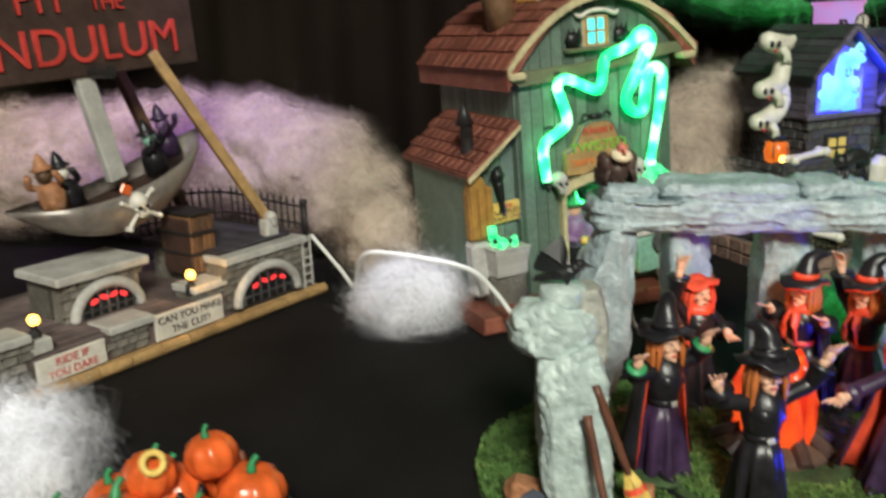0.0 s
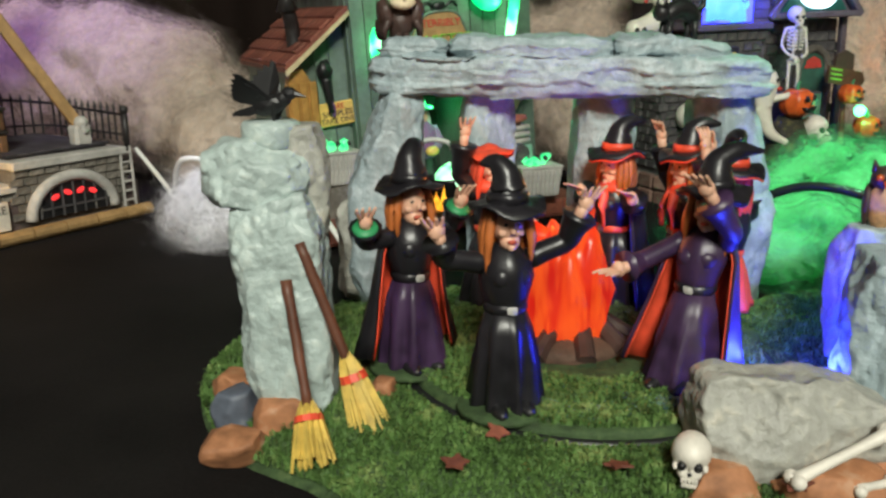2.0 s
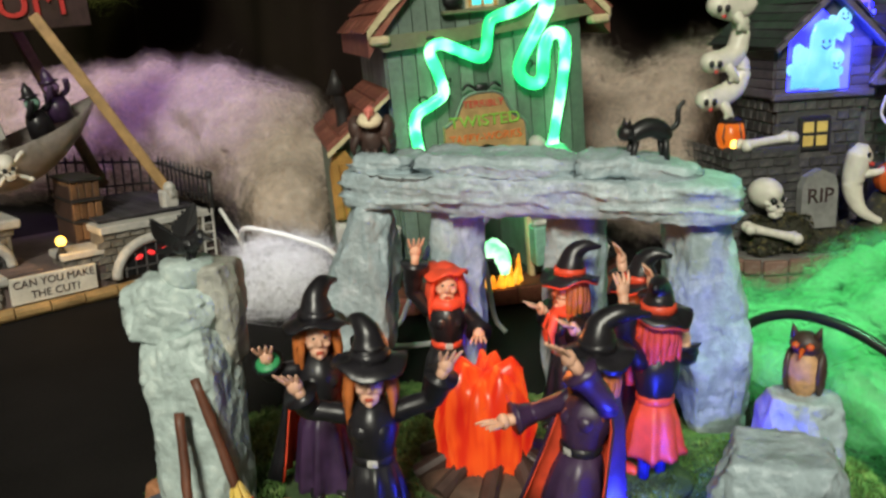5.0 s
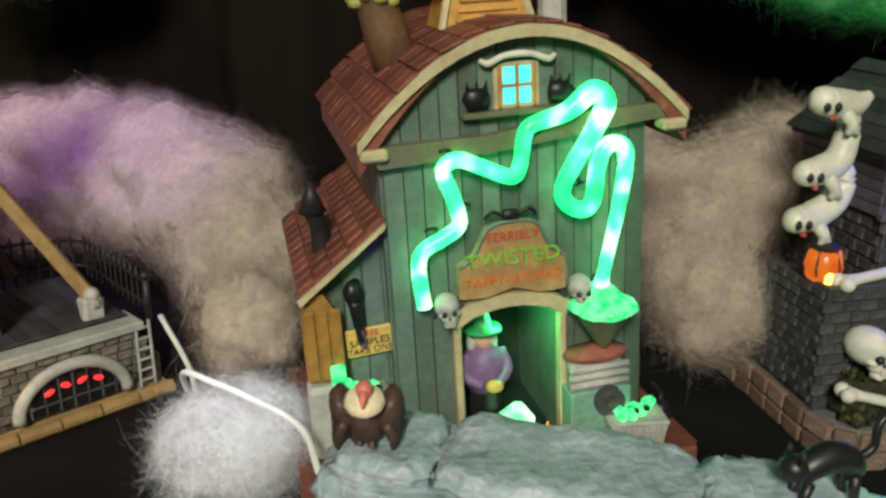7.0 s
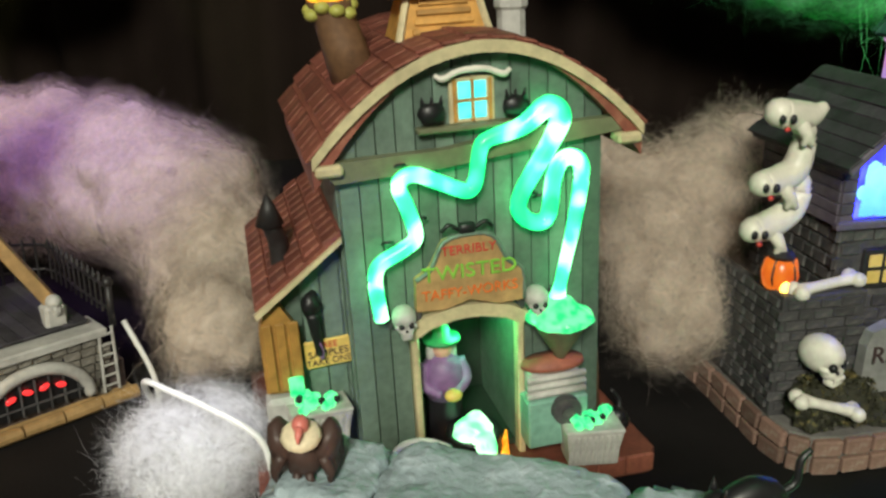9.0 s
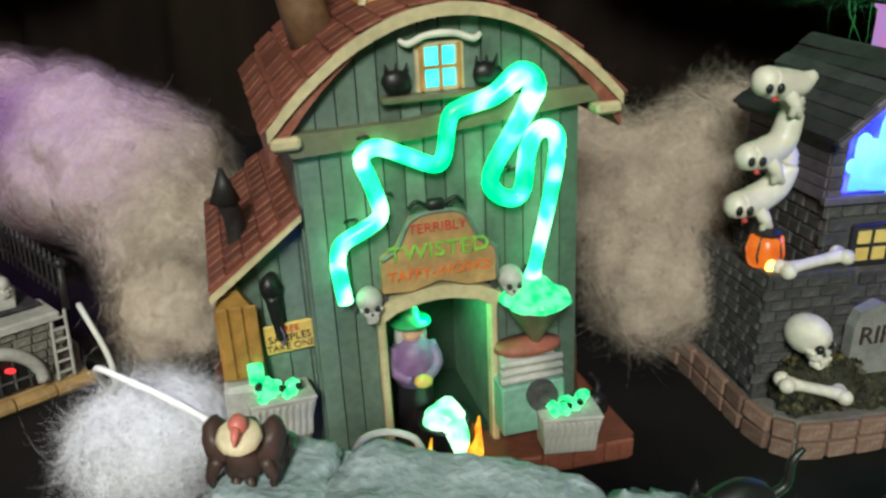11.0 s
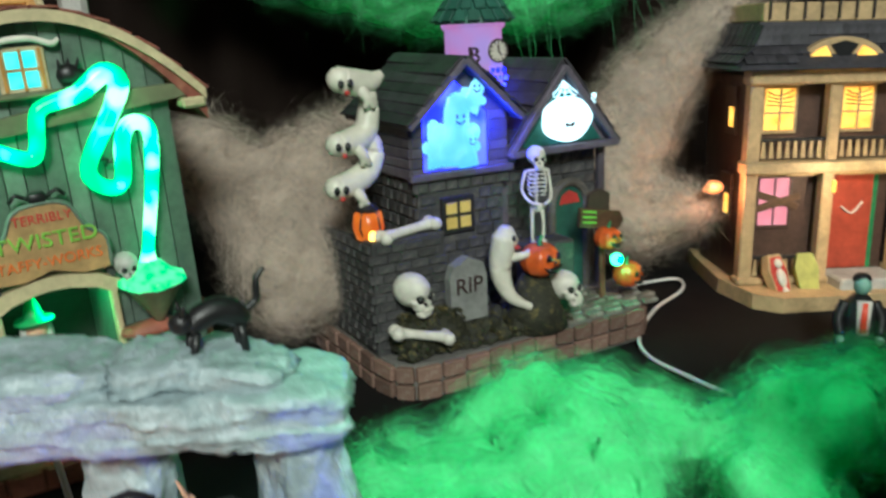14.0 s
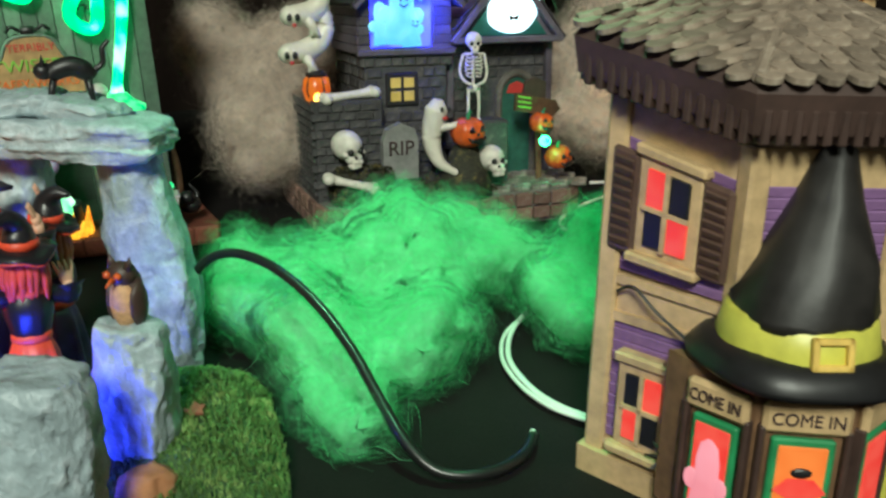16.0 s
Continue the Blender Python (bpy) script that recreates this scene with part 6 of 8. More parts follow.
# entrance wing with pumpkin gable
wing = part("entrance_wing", box(bmesh.new(), (0.120, 0.058, 0.082), (0.100, 0.080, 0.122)), STONEDARK, spook, "dark stone entrance wing")
stones(wing, lambda u, v: pose(0.070 + u, 0.0172, 0.026 + v) if u < 0.098 and not (0.036 < u < 0.074 and v < 0.088) else None, 8, 12, 0.0125, 0.0096, STONEDARK)
bm = prism(bmesh.new(), [(0.078, 0.1480), (0.172, 0.1480), (0.1245, 0.2060)], 0.004, 0.10)
gable = part("entrance_gable", bm, VIOLETWOOD, spook, "steep dark gable")
part("gable_web_panel", prism(bmesh.new(), [(0.0875, 0.1505), (0.1630, 0.1505), (0.1245, 0.1970)], 0.0015, 0.0035), paint("teal_dark_panel", (0.02, 0.12, 0.10), 0.5), gable, "dark teal panel behind the web")
bm = bmesh.new()
for x0, k in ((0.0725, 1), (0.1765, -1)):
    box(bm, ((0.1245 + x0) / 2, -0.001, 0.1770), (0.0830, 0.0075, 0.0055), 0.001, turn(0, -k * math.degrees(math.atan2(0.063, 0.052)), 0))
part("bargeboard", bm, VIOLETWOOD, gable)
part("cornice", box(bmesh.new(), (0.1245, -0.001, 0.1470), (0.100, 0.009, 0.0055), 0.001), VIOLETWOOD, gable)
for x0, k in ((0.0700, 1), (0.1790, -1)):
    ang = -k * math.degrees(math.atan2(0.0660, 0.0545))
    rf = part("roof_slope", box(bmesh.new(), ((0.1245 + x0) / 2, 0.055, 0.1790), (0.0860, 0.110, 0.0030), 0.0005, turn(0, ang, 0)), ROOFDARK, spook, "dark planked roof slope")
    for i in range(8):
        t = (i + 0.5) / 8
        part("roof_plank", box(bmesh.new(), (x0 + (0.1245 - x0) * t - k * 0.0016, 0.054, 0.1465 + 0.0660 * t + 0.0018), (0.0115, 0.112 + random.uniform(-0.004, 0.003), 0.0020), 0.0004, turn(random.uniform(-1, 1), ang + k * 4, 0)), ROOFDARK, rf)
gp = part("gable_pumpkin", prism(bmesh.new(), [(0.1270 + 0.0225 * math.cos(a) * (1 + 0.04 * math.cos(5 * a)), 0.1690 + 0.0170 * math.sin(a)) for a in np.linspace(0, 2 * math.pi, 36, endpoint=False)] , -0.0035, 0.0012), PUMPGLOW, gable, "white glowing pumpkin cut-out")
part("stalk", prism(bmesh.new(), [(0.1440, 0.1820), (0.1545, 0.1870), (0.1530, 0.1790), (0.1470, 0.1740)], -0.003, 0.001), PUMPGLOW, gp)
bm = bmesh.new()
prism(bm, [(0.1235, 0.1670), (0.1280, 0.1655), (0.1330, 0.1675), (0.1310, 0.1630), (0.1275, 0.1640), (0.1245, 0.1630)], -0.0048, -0.0034)
part("bat_mark", bm, DARKINK, gp, "small dark bat")
bm = bmesh.new()
for x in (-0.012, -0.006, 0, 0.006, 0.012):
    tube(bm, [(0.1245, -0.0005, 0.1980), (0.1255 + x * 0.6, -0.001, 0.1915), (0.1260 + x * 1.4, -0.001, 0.1860)], 0.0006, 5, 2)
for z, w in ((0.1945, 0.0030), (0.1910, 0.0055), (0.1870, 0.0110)):
    tube(bm, [(0.1255 - w, -0.001, z), (0.1255, -0.001, z - 0.0018), (0.1255 + w, -0.001, z)], 0.0005, 5, 3)
part("web", bm, PUMPGLOW, gable, "pale web strands")
# door with stone arch
dr = part("entrance_door", prism(bmesh.new(), [(0.1255, 0.026), (0.1540, 0.026), (0.1540, 0.100), (0.1500, 0.1090), (0.1400, 0.1135), (0.1300, 0.1090), (0.1255, 0.100)], 0.0130, 0.0160), GREENROOF, spook, "dark green arched door")
part("fanlight", prism(bmesh.new(), [(0.1300, 0.099), (0.1500, 0.099), (0.1475, 0.1060), (0.1400, 0.1095), (0.1325, 0.1060)], 0.0120, 0.0132), REDINK, dr, "dark red fanlight")
bm = tube(bmesh.new(), [(0.1225, 0.013, 0.026), (0.1225, 0.013, 0.070), (0.1225, 0.013, 0.099), (0.1290, 0.013, 0.1120), (0.1400, 0.013, 0.1165), (0.1510, 0.013, 0.1120), (0.1575, 0.013, 0.099), (0.1575, 0.013, 0.060), (0.1575, 0.013, 0.026)], 0.0036, 8, 4)
part("door_surround", roughen(bm, 0.0005, 200), STONEGREY, spook, "grey stone door arch")
for x in (0.0745, 0.1700):
    part("corner_post", box(bmesh.new(), (x, 0.011, 0.086), (0.0065, 0.0065, 0.120), 0.001), VIOLETWOOD, spook)
# clock tower behind
tower = part("clock_tower", lathe(bmesh.new(), [(0.0235, 0.120), (0.0230, 0.2380), (0.0255, 0.2400), (0.0255, 0.2440)], 24, (0.090, 0.072, 0)), PINKTOWER, spook, "round lit tower with a clock", True)
bm = lathe(bmesh.new(), [(0.0310, 0.2430), (0.0300, 0.2480), (0.0180, 0.2640), (0.0100, 0.2790), (0.0010, 0.2960)], 18, (0.090, 0.072, 0))
tr = part("tower_roof", bm, GREENROOF, tower, "dark green tiled cone roof")
for r in range(4):
    for i in range(18 - 3 * r):
        a = 2 * math.pi * (i + r * 0.5) / (18 - 3 * r)
        rr = 0.0298 - r * 0.0062
        part("roof_tile", box(bmesh.new(), (0.090 + rr * math.cos(a), 0.072 + rr * math.sin(a), 0.2490 + r * 0.0090), (0.0030, 0.0088, 0.0105), 0.0006, turn(0, -38, math.degrees(a))), GREENROOF, tr)
letters("lettering", "B", 0.0175, DARKINK, tower, pose(0.0775, 0.0515, 0.2185), 0.002)
bm = cyl(bmesh.new(), (0.0975, 0.0520, 0.2215), (0.0975, 0.0475, 0.2215), 0.0088, n=24)
clock = part("clock_face", bm, SIGNWHITE, tower, "round pale clock face")
bm = bmesh.new()
for i in range(12):
    a = math.pi * i / 6
    box(bm, (0.0975 + 0.0074 * math.cos(a), 0.0468, 0.2215 + 0.0074 * math.sin(a)), (0.0022, 0.0008, 0.0007), 0, turn(0, -math.degrees(a), 0))
box(bm, (0.0975, 0.0467, 0.2240), (0.0009, 0.0008, 0.0060))
box(bm, (0.0987, 0.0467, 0.2200), (0.0009, 0.0008, 0.0045), 0, turn(0, -40, 0))
tube(bm, [(0.0975 + 0.0088 * math.cos(a), 0.047, 0.2215 + 0.0088 * math.sin(a)) for a in np.linspace(0, 2 * math.pi, 17)], 0.0007, 5, 1)
part("clock_marks", bm, DARKINK, clock)
bm = bmesh.new()
for i in range(4):
    for k in range(3):
        box(bm, (0.0930 + k * 0.005 + (i % 2) * 0.002, 0.0490, 0.2065 - i * 0.006), (0.0036, 0.0016, 0.0042), 0.0005)
part("tower_bricks", bm, BLUEGLOW, tower, "blue lit bricks")
# garden wall with lantern and bone
gwall = part("garden_wall", box(bmesh.new(), (-0.026, -0.016, 0.064), (0.056, 0.018, 0.082), 0.001), STONEDARK, spook, "dark stacked stone wall")
stones(gwall, lambda u, v: pose(-0.052 + u, -0.0255, 0.028 + v) if u < 0.050 else None, 5, 11, 0.013, 0.0068, STONEDARK)
stones(gwall, lambda u, v: pose(-0.0545, -0.022 + u, 0.028 + v, 0, 0, 90) if u < 0.11 else None, 10, 11, 0.013, 0.0068, STONEDARK)
part("side_wall", box(bmesh.new(), (-0.048, 0.040, 0.060), (0.012, 0.11, 0.076), 0.001), STONEDARK, spook, "dark stacked stone wall")
bm = bmesh.new()
bone_shape(bm, (-0.0440, -0.022, 0.1070), (-0.0030, -0.016, 0.1100), 0.0042)
part("bone", bm, BONE, spook, "large white bone on the wall", True)
ln = part("lantern", lathe(bmesh.new(), [(0.004, 0.0), (0.0092, 0.003), (0.0112, 0.011), (0.0098, 0.020), (0.0060, 0.0225)], 18, (-0.0470, -0.006, 0.1015), 0.05, 6), LANTERNGLOW, spook, "orange glowing lantern", True)
bm = lathe(bmesh.new(), [(0.0075, 0.021), (0.0085, 0.0235), (0.005, 0.0265)], 14, (-0.0470, -0.006, 0.1015))
for i in range(5):
    a = i * 1.257
    tube(bm, [(-0.047 + 0.0045 * math.cos(a), -0.006 + 0.0045 * math.sin(a), 0.1015), (-0.047 + 0.0116 * math.cos(a), -0.006 + 0.0116 * math.sin(a), 0.1125), (-0.047 + 0.008 * math.cos(a), -0.006 + 0.008 * math.sin(a), 0.1235)], 0.0007, 5, 2)
part("lantern_frame", bm, IRON, ln, "black lantern cage")
part("lantern_flame", ball(bmesh.new(), (-0.0490, -0.0165, 0.1065), (0.0030, 0.0025, 0.0050), 2), BULB, ln, smooth=True)
# garden ornaments
skull_part(pose(-0.0310, -0.038, 0.0690, 0, -4, 22), 0.0134, spook, "large ivory skull")
bm = bmesh.new()
bone_shape(bm, (-0.0500, -0.047, 0.0480), (-0.0150, -0.052, 0.0385), 0.0041)
part("bone", bm, BONE, spook, "large white bone", True)
part("soil_bank", roughen(roughen(box(bmesh.new(), (-0.018, -0.032, 0.034), (0.056, 0.030, 0.034), 0.014, seg=5), 0.004, 50), 0.0016, 220), MATS["dead_leaves"], spook, "dark soil bank under dry leaves", True)
# dry leaves over the garden bank
rnd = np.random.RandomState(8)
V, F = [], []
for i in range(5200):
    u, d = rnd.uniform(-0.046, 0.094), rnd.uniform(-0.052, -0.020)
    z = 0.0265 + 0.004 * noise.noise(Vector((u, d, 0)) * 90) + max(0, d + 0.052) * 0.25
    if u < 0.010:
        z = max(z, 0.0265 + 0.0245 * min(1, max(0, (0.012 - abs(u + 0.018) * 0.42)) / 0.003) * min(1, max(0, 0.0165 - abs(d + 0.032)) / 0.006))
    a, b, w = rnd.uniform(0, 6.28), rnd.uniform(0.2, 1.3), rnd.uniform(0.0007, 0.0019)
    o, t, q = Vector((u, d, z)), Vector((math.cos(a) * math.cos(b), math.sin(a) * math.cos(b), math.sin(b))) * w * 1.7, Vector((-math.sin(a), math.cos(a), 0)) * w * 0.6
    k = len(V)
    V += [tuple(o), tuple(o + t * 0.5 - q), tuple(o + t), tuple(o + t * 0.5 + q)]
    F.append((k, k + 1, k + 2, k + 3))
me = bpy.data.meshes.new("leaf_litter")
me.from_pydata(V, [], F)
me.materials.append(paint("yellow_dry_leaf", (0.05, 0.05, 0.022), 0.7, 0.6, 300, 0.2, patch=120, wear=(0.26, 0.20, 0.06), island=True))
litter = new("leaf_litter", me)
litter.parent = spook
tagged(litter, kind="stuff")
point_lamp("window_light", tuple(spook.matrix_basis @ Vector((0.0480, -0.0150, 0.1720))), 0.20, (0.03, 0.05, 1.0), 0.006)
grave = part("gravestone", prism(bmesh.new(), [(-0.0015, 0.040), (0.0285, 0.040), (0.0285, 0.072), (0.0255, 0.081), (0.0135, 0.0865), (0.0015, 0.081), (-0.0015, 0.072)], -0.036, -0.028), paint("grave_grey", (0.23, 0.23, 0.22), 0.7, 0.2, 260, 0.4), spook, "grey rounded gravestone")
letters("lettering", "RIP", 0.0165, DARKINK, grave, pose(0.0135, -0.0364, 0.0655), 0.0006)
gh_m = pose(0.0440, -0.036, 0.050)
bm = bmesh.new()
tube(bm, [gh_m @ Vector(p) for p in ((0.020, -0.012, -0.008), (0.010, -0.010, -0.004), (0.000, -0.005, 0.004), (-0.004, 0, 0.020), (-0.0025, 0, 0.034), (0.000, -0.001, 0.046), (0.001, -0.002, 0.054))], [0.0034, 0.0030, 0.0052, 0.0078, 0.0088, 0.0095, 0.0040], 16, 5)
tube(bm, [gh_m @ Vector(p) for p in ((0.002, -0.004, 0.031), (0.010, -0.010, 0.033), (0.016, -0.008, 0.034))], [0.0035, 0.0028, 0.0026], 8)
g = part("ghost", bm, GHOST, spook, "white standing ghost ornament", True)
for k in (-1, 1):
    part("eye", ball(bmesh.new(), gh_m @ Vector((0.0045 + k * 0.0030, -0.0100, 0.0465)), (0.0016, 0.0012, 0.0024), 2), BLACK, g, smooth=True)
part("mouth", ball(bmesh.new(), gh_m @ Vector((0.0045, -0.0095, 0.0395)), (0.0028, 0.0016, 0.0020), 1), REDINK, g, smooth=True)
pumpkin("pumpkin", "carved orange pumpkin", pose(0.0690, -0.044, 0.0770, 0, 0, 14), 0.0148, True, spook)
part("leaf_mound", roughen(lathe(bmesh.new(), [(0.024, 0.0), (0.020, 0.018), (0.010, 0.040)], 18, (0.070, -0.036, 0.024)), 0.003, 90), MATS["dead_leaves"], spook, "heap of dark dry leaves", True)
skull_part(pose(0.0900, -0.047, 0.0520, -14, 0, 12), 0.0122, spook, "tall ivory skull with cracked crown")
pumpkin("pumpkin", "carved orange pumpkin", pose(0.1440, -0.030, 0.0780, 0, 8, 10), 0.0108, True, spook)
pumpkin("pumpkin", "carved orange pumpkin", pose(0.1560, -0.040, 0.0490, 0, -8, 20), 0.0120, True, spook)
bm = cyl(bmesh.new(), (0.1480, -0.020, 0.024), (0.1430, -0.022, 0.110), 0.0028, 0.0024, 8)
post = part("signpost", bm, WOODBROWN, spook, "crooked wooden signpost")
part("arrow_board", prism(bmesh.new(), [(0.120, 0.089), (0.158, 0.082), (0.164, 0.088), (0.160, 0.096), (0.121, 0.104)], -0.026, -0.023), WOODBROWN, post, "brown board with illegible marks")
part("arrow_board", prism(bmesh.new(), [(0.128, 0.102), (0.150, 0.098), (0.150, 0.112), (0.140, 0.1165), (0.130, 0.113)], -0.025, -0.022), FASCIA, post)
bm = bmesh.new()
for i in range(3):
    box(bm, (0.1290, -0.0265, 0.1000 - i * 0.0042), (0.013, 0.0006, 0.0014), 0, turn(0, 10, 0))
part("marks", bm, GREENINK, post)
point_lamp("garden_led_lamp", tuple(spook.matrix_basis @ Vector((0.1390, -0.0540, 0.0660))), 0.05, (0.05, 1.0, 0.35), 0.002)
led = part("garden_led", ball(bmesh.new(), (0.1390, -0.0465, 0.0650), 0.0050, 2), GREENLED, spook, "bright green garden lamp", True)
# chain of ghosts flying at the corner
chain = thing("flying_ghosts", "three white clay ghosts flying in a chain by the roof", "ornament", spook.matrix_basis @ pose(0, 0, 0))
for pts_, rr, eye in (
        ([(-0.060, -0.004, 0.2120), (-0.047, 0, 0.2090), (-0.035, 0.002, 0.2090), (-0.0265, 0.002, 0.2135)], [0.0085, 0.0092, 0.0075, 0.0030], (-0.0620, -0.0115, 0.2095)),
        ([(-0.065, -0.004, 0.1700), (-0.052, 0, 0.1710), (-0.041, 0.002, 0.1770), (-0.037, 0.003, 0.1950), (-0.040, 0.003, 0.2060)], [0.0078, 0.0090, 0.0085, 0.0070, 0.0060], (-0.0665, -0.0110, 0.1690)),
        ([(-0.068, -0.004, 0.1415), (-0.055, 0, 0.1425), (-0.041, 0.002, 0.1500), (-0.035, 0.003, 0.1640), (-0.040, 0.003, 0.1740)], [0.0078, 0.0092, 0.0085, 0.0070, 0.0055], (-0.0700, -0.0110, 0.1405))):
    bm = tube(bmesh.new(), pts_, rr, 16, 5)
    x, y, z = pts_[1]
    ball(bm, pts_[0], rr[0] * 1.02, 2)
    for k in (-1, 1):
        tube(bm, [(x, y - 0.004, z - 0.002), (x + 0.004, y - 0.008, z - 0.010), (x + 0.006 + k * 0.003, y - 0.007, z - 0.0165)], [0.0045, 0.0035, 0.0018], 8)
    gg = part("ghost", bm, GHOST, chain, smooth=True)
    for dx, dy in ((0, 0), (0.006, -0.0012)):
        part("eye", ball(bmesh.new(), (eye[0] + dx, eye[1] + dy, eye[2]), (0.0022, 0.0015, 0.0030), 2), BLACK, gg, smooth=True)
    part("mouth", ball(bmesh.new(), (eye[0] + 0.0035, eye[1] - 0.0005, eye[2] - 0.0058), (0.0022, 0.0014, 0.0018), 1), REDINK, gg, smooth=True)
# skeleton in front of the door
SKM = spook.matrix_basis @ pose(0.0830, -0.022, 0.0830, 0, 0, -12)


def skeleton(bm):
    n0 = len(bm.verts)
    skull_shape(bm, pose(0, 0, 0.0640), 0.0078)
    tube(bm, [(0, 0.001, 0.026), (0, 0.0015, 0.042), (0, 0.001, 0.056)], 0.0014, 6, 3)
    for i in range(6):
        z, w = 0.0370 + i * 0.0031, 0.0060 + 0.0012 * math.sin(i / 5 * math.pi)
        tube(bm, [(0.0008, 0.0030, z + 0.0015), (w, 0.001, z + 0.001), (w * 0.75, -0.0042, z - 0.0006), (0.0008, -0.0056, z)], 0.00075, 5, 4)
        tube(bm, [(-0.0008, 0.0030, z + 0.0015), (-w, 0.001, z + 0.001), (-w * 0.75, -0.0042, z - 0.0006), (-0.0008, -0.0056, z)], 0.00075, 5, 4)
    tube(bm, [(-0.0085, 0, 0.0545), (0, -0.002, 0.0550), (0.0085, 0, 0.0545)], 0.0012, 6, 3)
    ball(bm, (0, 0, 0.0265), (0.0062, 0.0032, 0.0036), 2)
    for k in (-1, 1):
        tube(bm, [(k * 0.0088, 0, 0.0545), (k * 0.0115, 0.001, 0.0410), (k * 0.0085, -0.0050, 0.0330), (k * 0.0020, -0.0085, 0.0300)], [0.0014, 0.0012, 0.0013, 0.0012], 6, 4)
        tube(bm, [(k * 0.0040, 0, 0.0250), (k * 0.0046, -0.001, 0.0130), (k * 0.0042, 0, 0.0)], [0.0016, 0.0014, 0.0012], 6, 3)
        ball(bm, (k * 0.0044, -0.002, 0.0010), (0.0018, 0.0040, 0.0013), 1)
    bm.verts.ensure_lookup_table()


multi("skeleton_figurine", [(skeleton, BONE), (lambda bm: skull_sockets(bm, pose(0, 0, 0.0640), 0.0078), BLACK)], "ivory skeleton figurine standing before the door", "figurine", SKM)
part("door_step", box(bmesh.new(), (0.094, -0.016, 0.0530), (0.040, 0.024, 0.058), 0.002), STONEDARK, spook, "dark stone step")


# ---- swinging ship ride ----
ride = thing("ship_ride", "stone fairground ride with a swinging silver ship and wooden plinth", "model building", pose(-0.115, 0.734, 0, 0, 0, 55.5))
part("plinth", roughen(box(bmesh.new(), (-0.185, 0.075, 0.002), (0.37, 0.152, 0.009), 0.0015), 0.0004, 120), WOODTAN, ride, "tan wooden plinth")
for i in range(12):
    part("plinth_log", roughen(cyl(bmesh.new(), (-0.308 + i * 0.0258, -0.0005, 0.0035), (-0.308 + (i + 1) * 0.0258 - 0.0012, -0.0005, 0.0035), 0.0046, n=10), 0.0004, 200), WOODTAN, ride)
part("deck", box(bmesh.new(), (-0.185, 0.078, 0.016), (0.364, 0.142, 0.022), 0.001), DECK, ride, "grey planked deck")
for i in range(13):
    part("deck_plank", box(bmesh.new(), (-0.225, 0.018 + i * 0.0103, 0.0282), (0.150, 0.0096, 0.0022), 0.0004), DECK, ride)


def ride_wall(u0, u1, d, z0, z1, arch=None, cap=True):
    w = part("stone_wall", box(bmesh.new(), ((u0 + u1) / 2, d + 0.012, (z0 + z1) / 2), (u1 - u0, 0.022, z1 - z0), 0.0008), STONEGREY, ride, "grey rubble stone wall")
    rows = max(1, round((z1 - z0) / 0.0066))
    stones(w, lambda u, v: pose(u0 + u, d, z0 + v) if u < (u1 - u0) and not (arch and math.hypot((u0 + u - arch[0]) / arch[1], (z0 + v - arch[2]) / arch[3]) < 1.0) else None, round((u1 - u0) / 0.0105), rows, 0.0105, (z1 - z0) / rows, STONEGREY)
    if cap:
        part("coping", roughen(box(bmesh.new(), ((u0 + u1) / 2, d + 0.010, z1 + 0.0028), (u1 - u0 + 0.004, 0.028, 0.0062), 0.001), 0.0005, 200), STONEPALE, w, "pale stone coping")
    return w


def fire_arch(parent, u, d, z, rw, rh):
    pts_ = [(u + rw * math.cos(a), d - 0.0015, z + rh * math.sin(a)) for a in np.linspace(0, math.pi, 15)]
    part("arch_trim", tube(bmesh.new(), pts_, 0.0042, 8, 2), STONEPALE, parent, "pale stone arch", True)
    part("grate_back", prism(bmesh.new(), [(p[0], p[2]) for p in pts_], d - 0.0012, d + 0.004), BLACK, parent, "black arched opening")
    for k in range(-3, 4):
        x = u + k * rw * 0.26
        part("grate_bar", cyl(bmesh.new(), (x, d - 0.0022, z), (x, d - 0.0022, z + rh * math.sqrt(max(0.02, 1 - (k * 0.26) ** 2)) - 0.003), 0.0009, n=6), STONEDARK, parent)
    part("grate_rail", cyl(bmesh.new(), (u - rw * 0.9, d - 0.0024, z + rh * 0.22), (u + rw * 0.9, d - 0.0024, z + rh * 0.22), 0.0009, n=6), STONEDARK, parent)
    for k in (-1.5, -0.5, 0.5, 1.5):
        part("glowing_eye", ball(bmesh.new(), (u + k * rw * 0.30, d - 0.0034, z + rh * (0.62 - 0.07 * abs(k))), (0.0036, 0.0010, 0.0020), 2, turn(0, 22 if int(k + 10) % 2 else -22, 0)), REDEYE, parent, smooth=True)


w = ride_wall(-0.106, -0.016, 0.006, 0.006, 0.0490, (-0.0640, 0.037, 0.0115, 0.030))
fire_arch(w, -0.0640, 0.0045, 0.0115, 0.0345, 0.0285)
w = ride_wall(-0.2240, -0.1610, 0.040, 0.028, 0.0590, (-0.1920, 0.031, 0.0300, 0.027), False)
fire_arch(w, -0.1920, 0.0385, 0.0300, 0.0275, 0.0235)
part("booth_roof", roughen(box(bmesh.new(), (-0.1930, 0.062, 0.0625), (0.078, 0.056, 0.0075), 0.0015), 0.0010, 90), STONEPALE, ride, "pale weathered slab roof")
part("booth_back", box(bmesh.new(), (-0.1930, 0.072, 0.045), (0.062, 0.034, 0.032), 0.001), STONEGREY, ride)
w = ride_wall(-0.2140, -0.1800, 0.006, 0.0075, 0.0250)
w = ride_wall(-0.3080, -0.2730, 0.006, 0.0075, 0.0390)
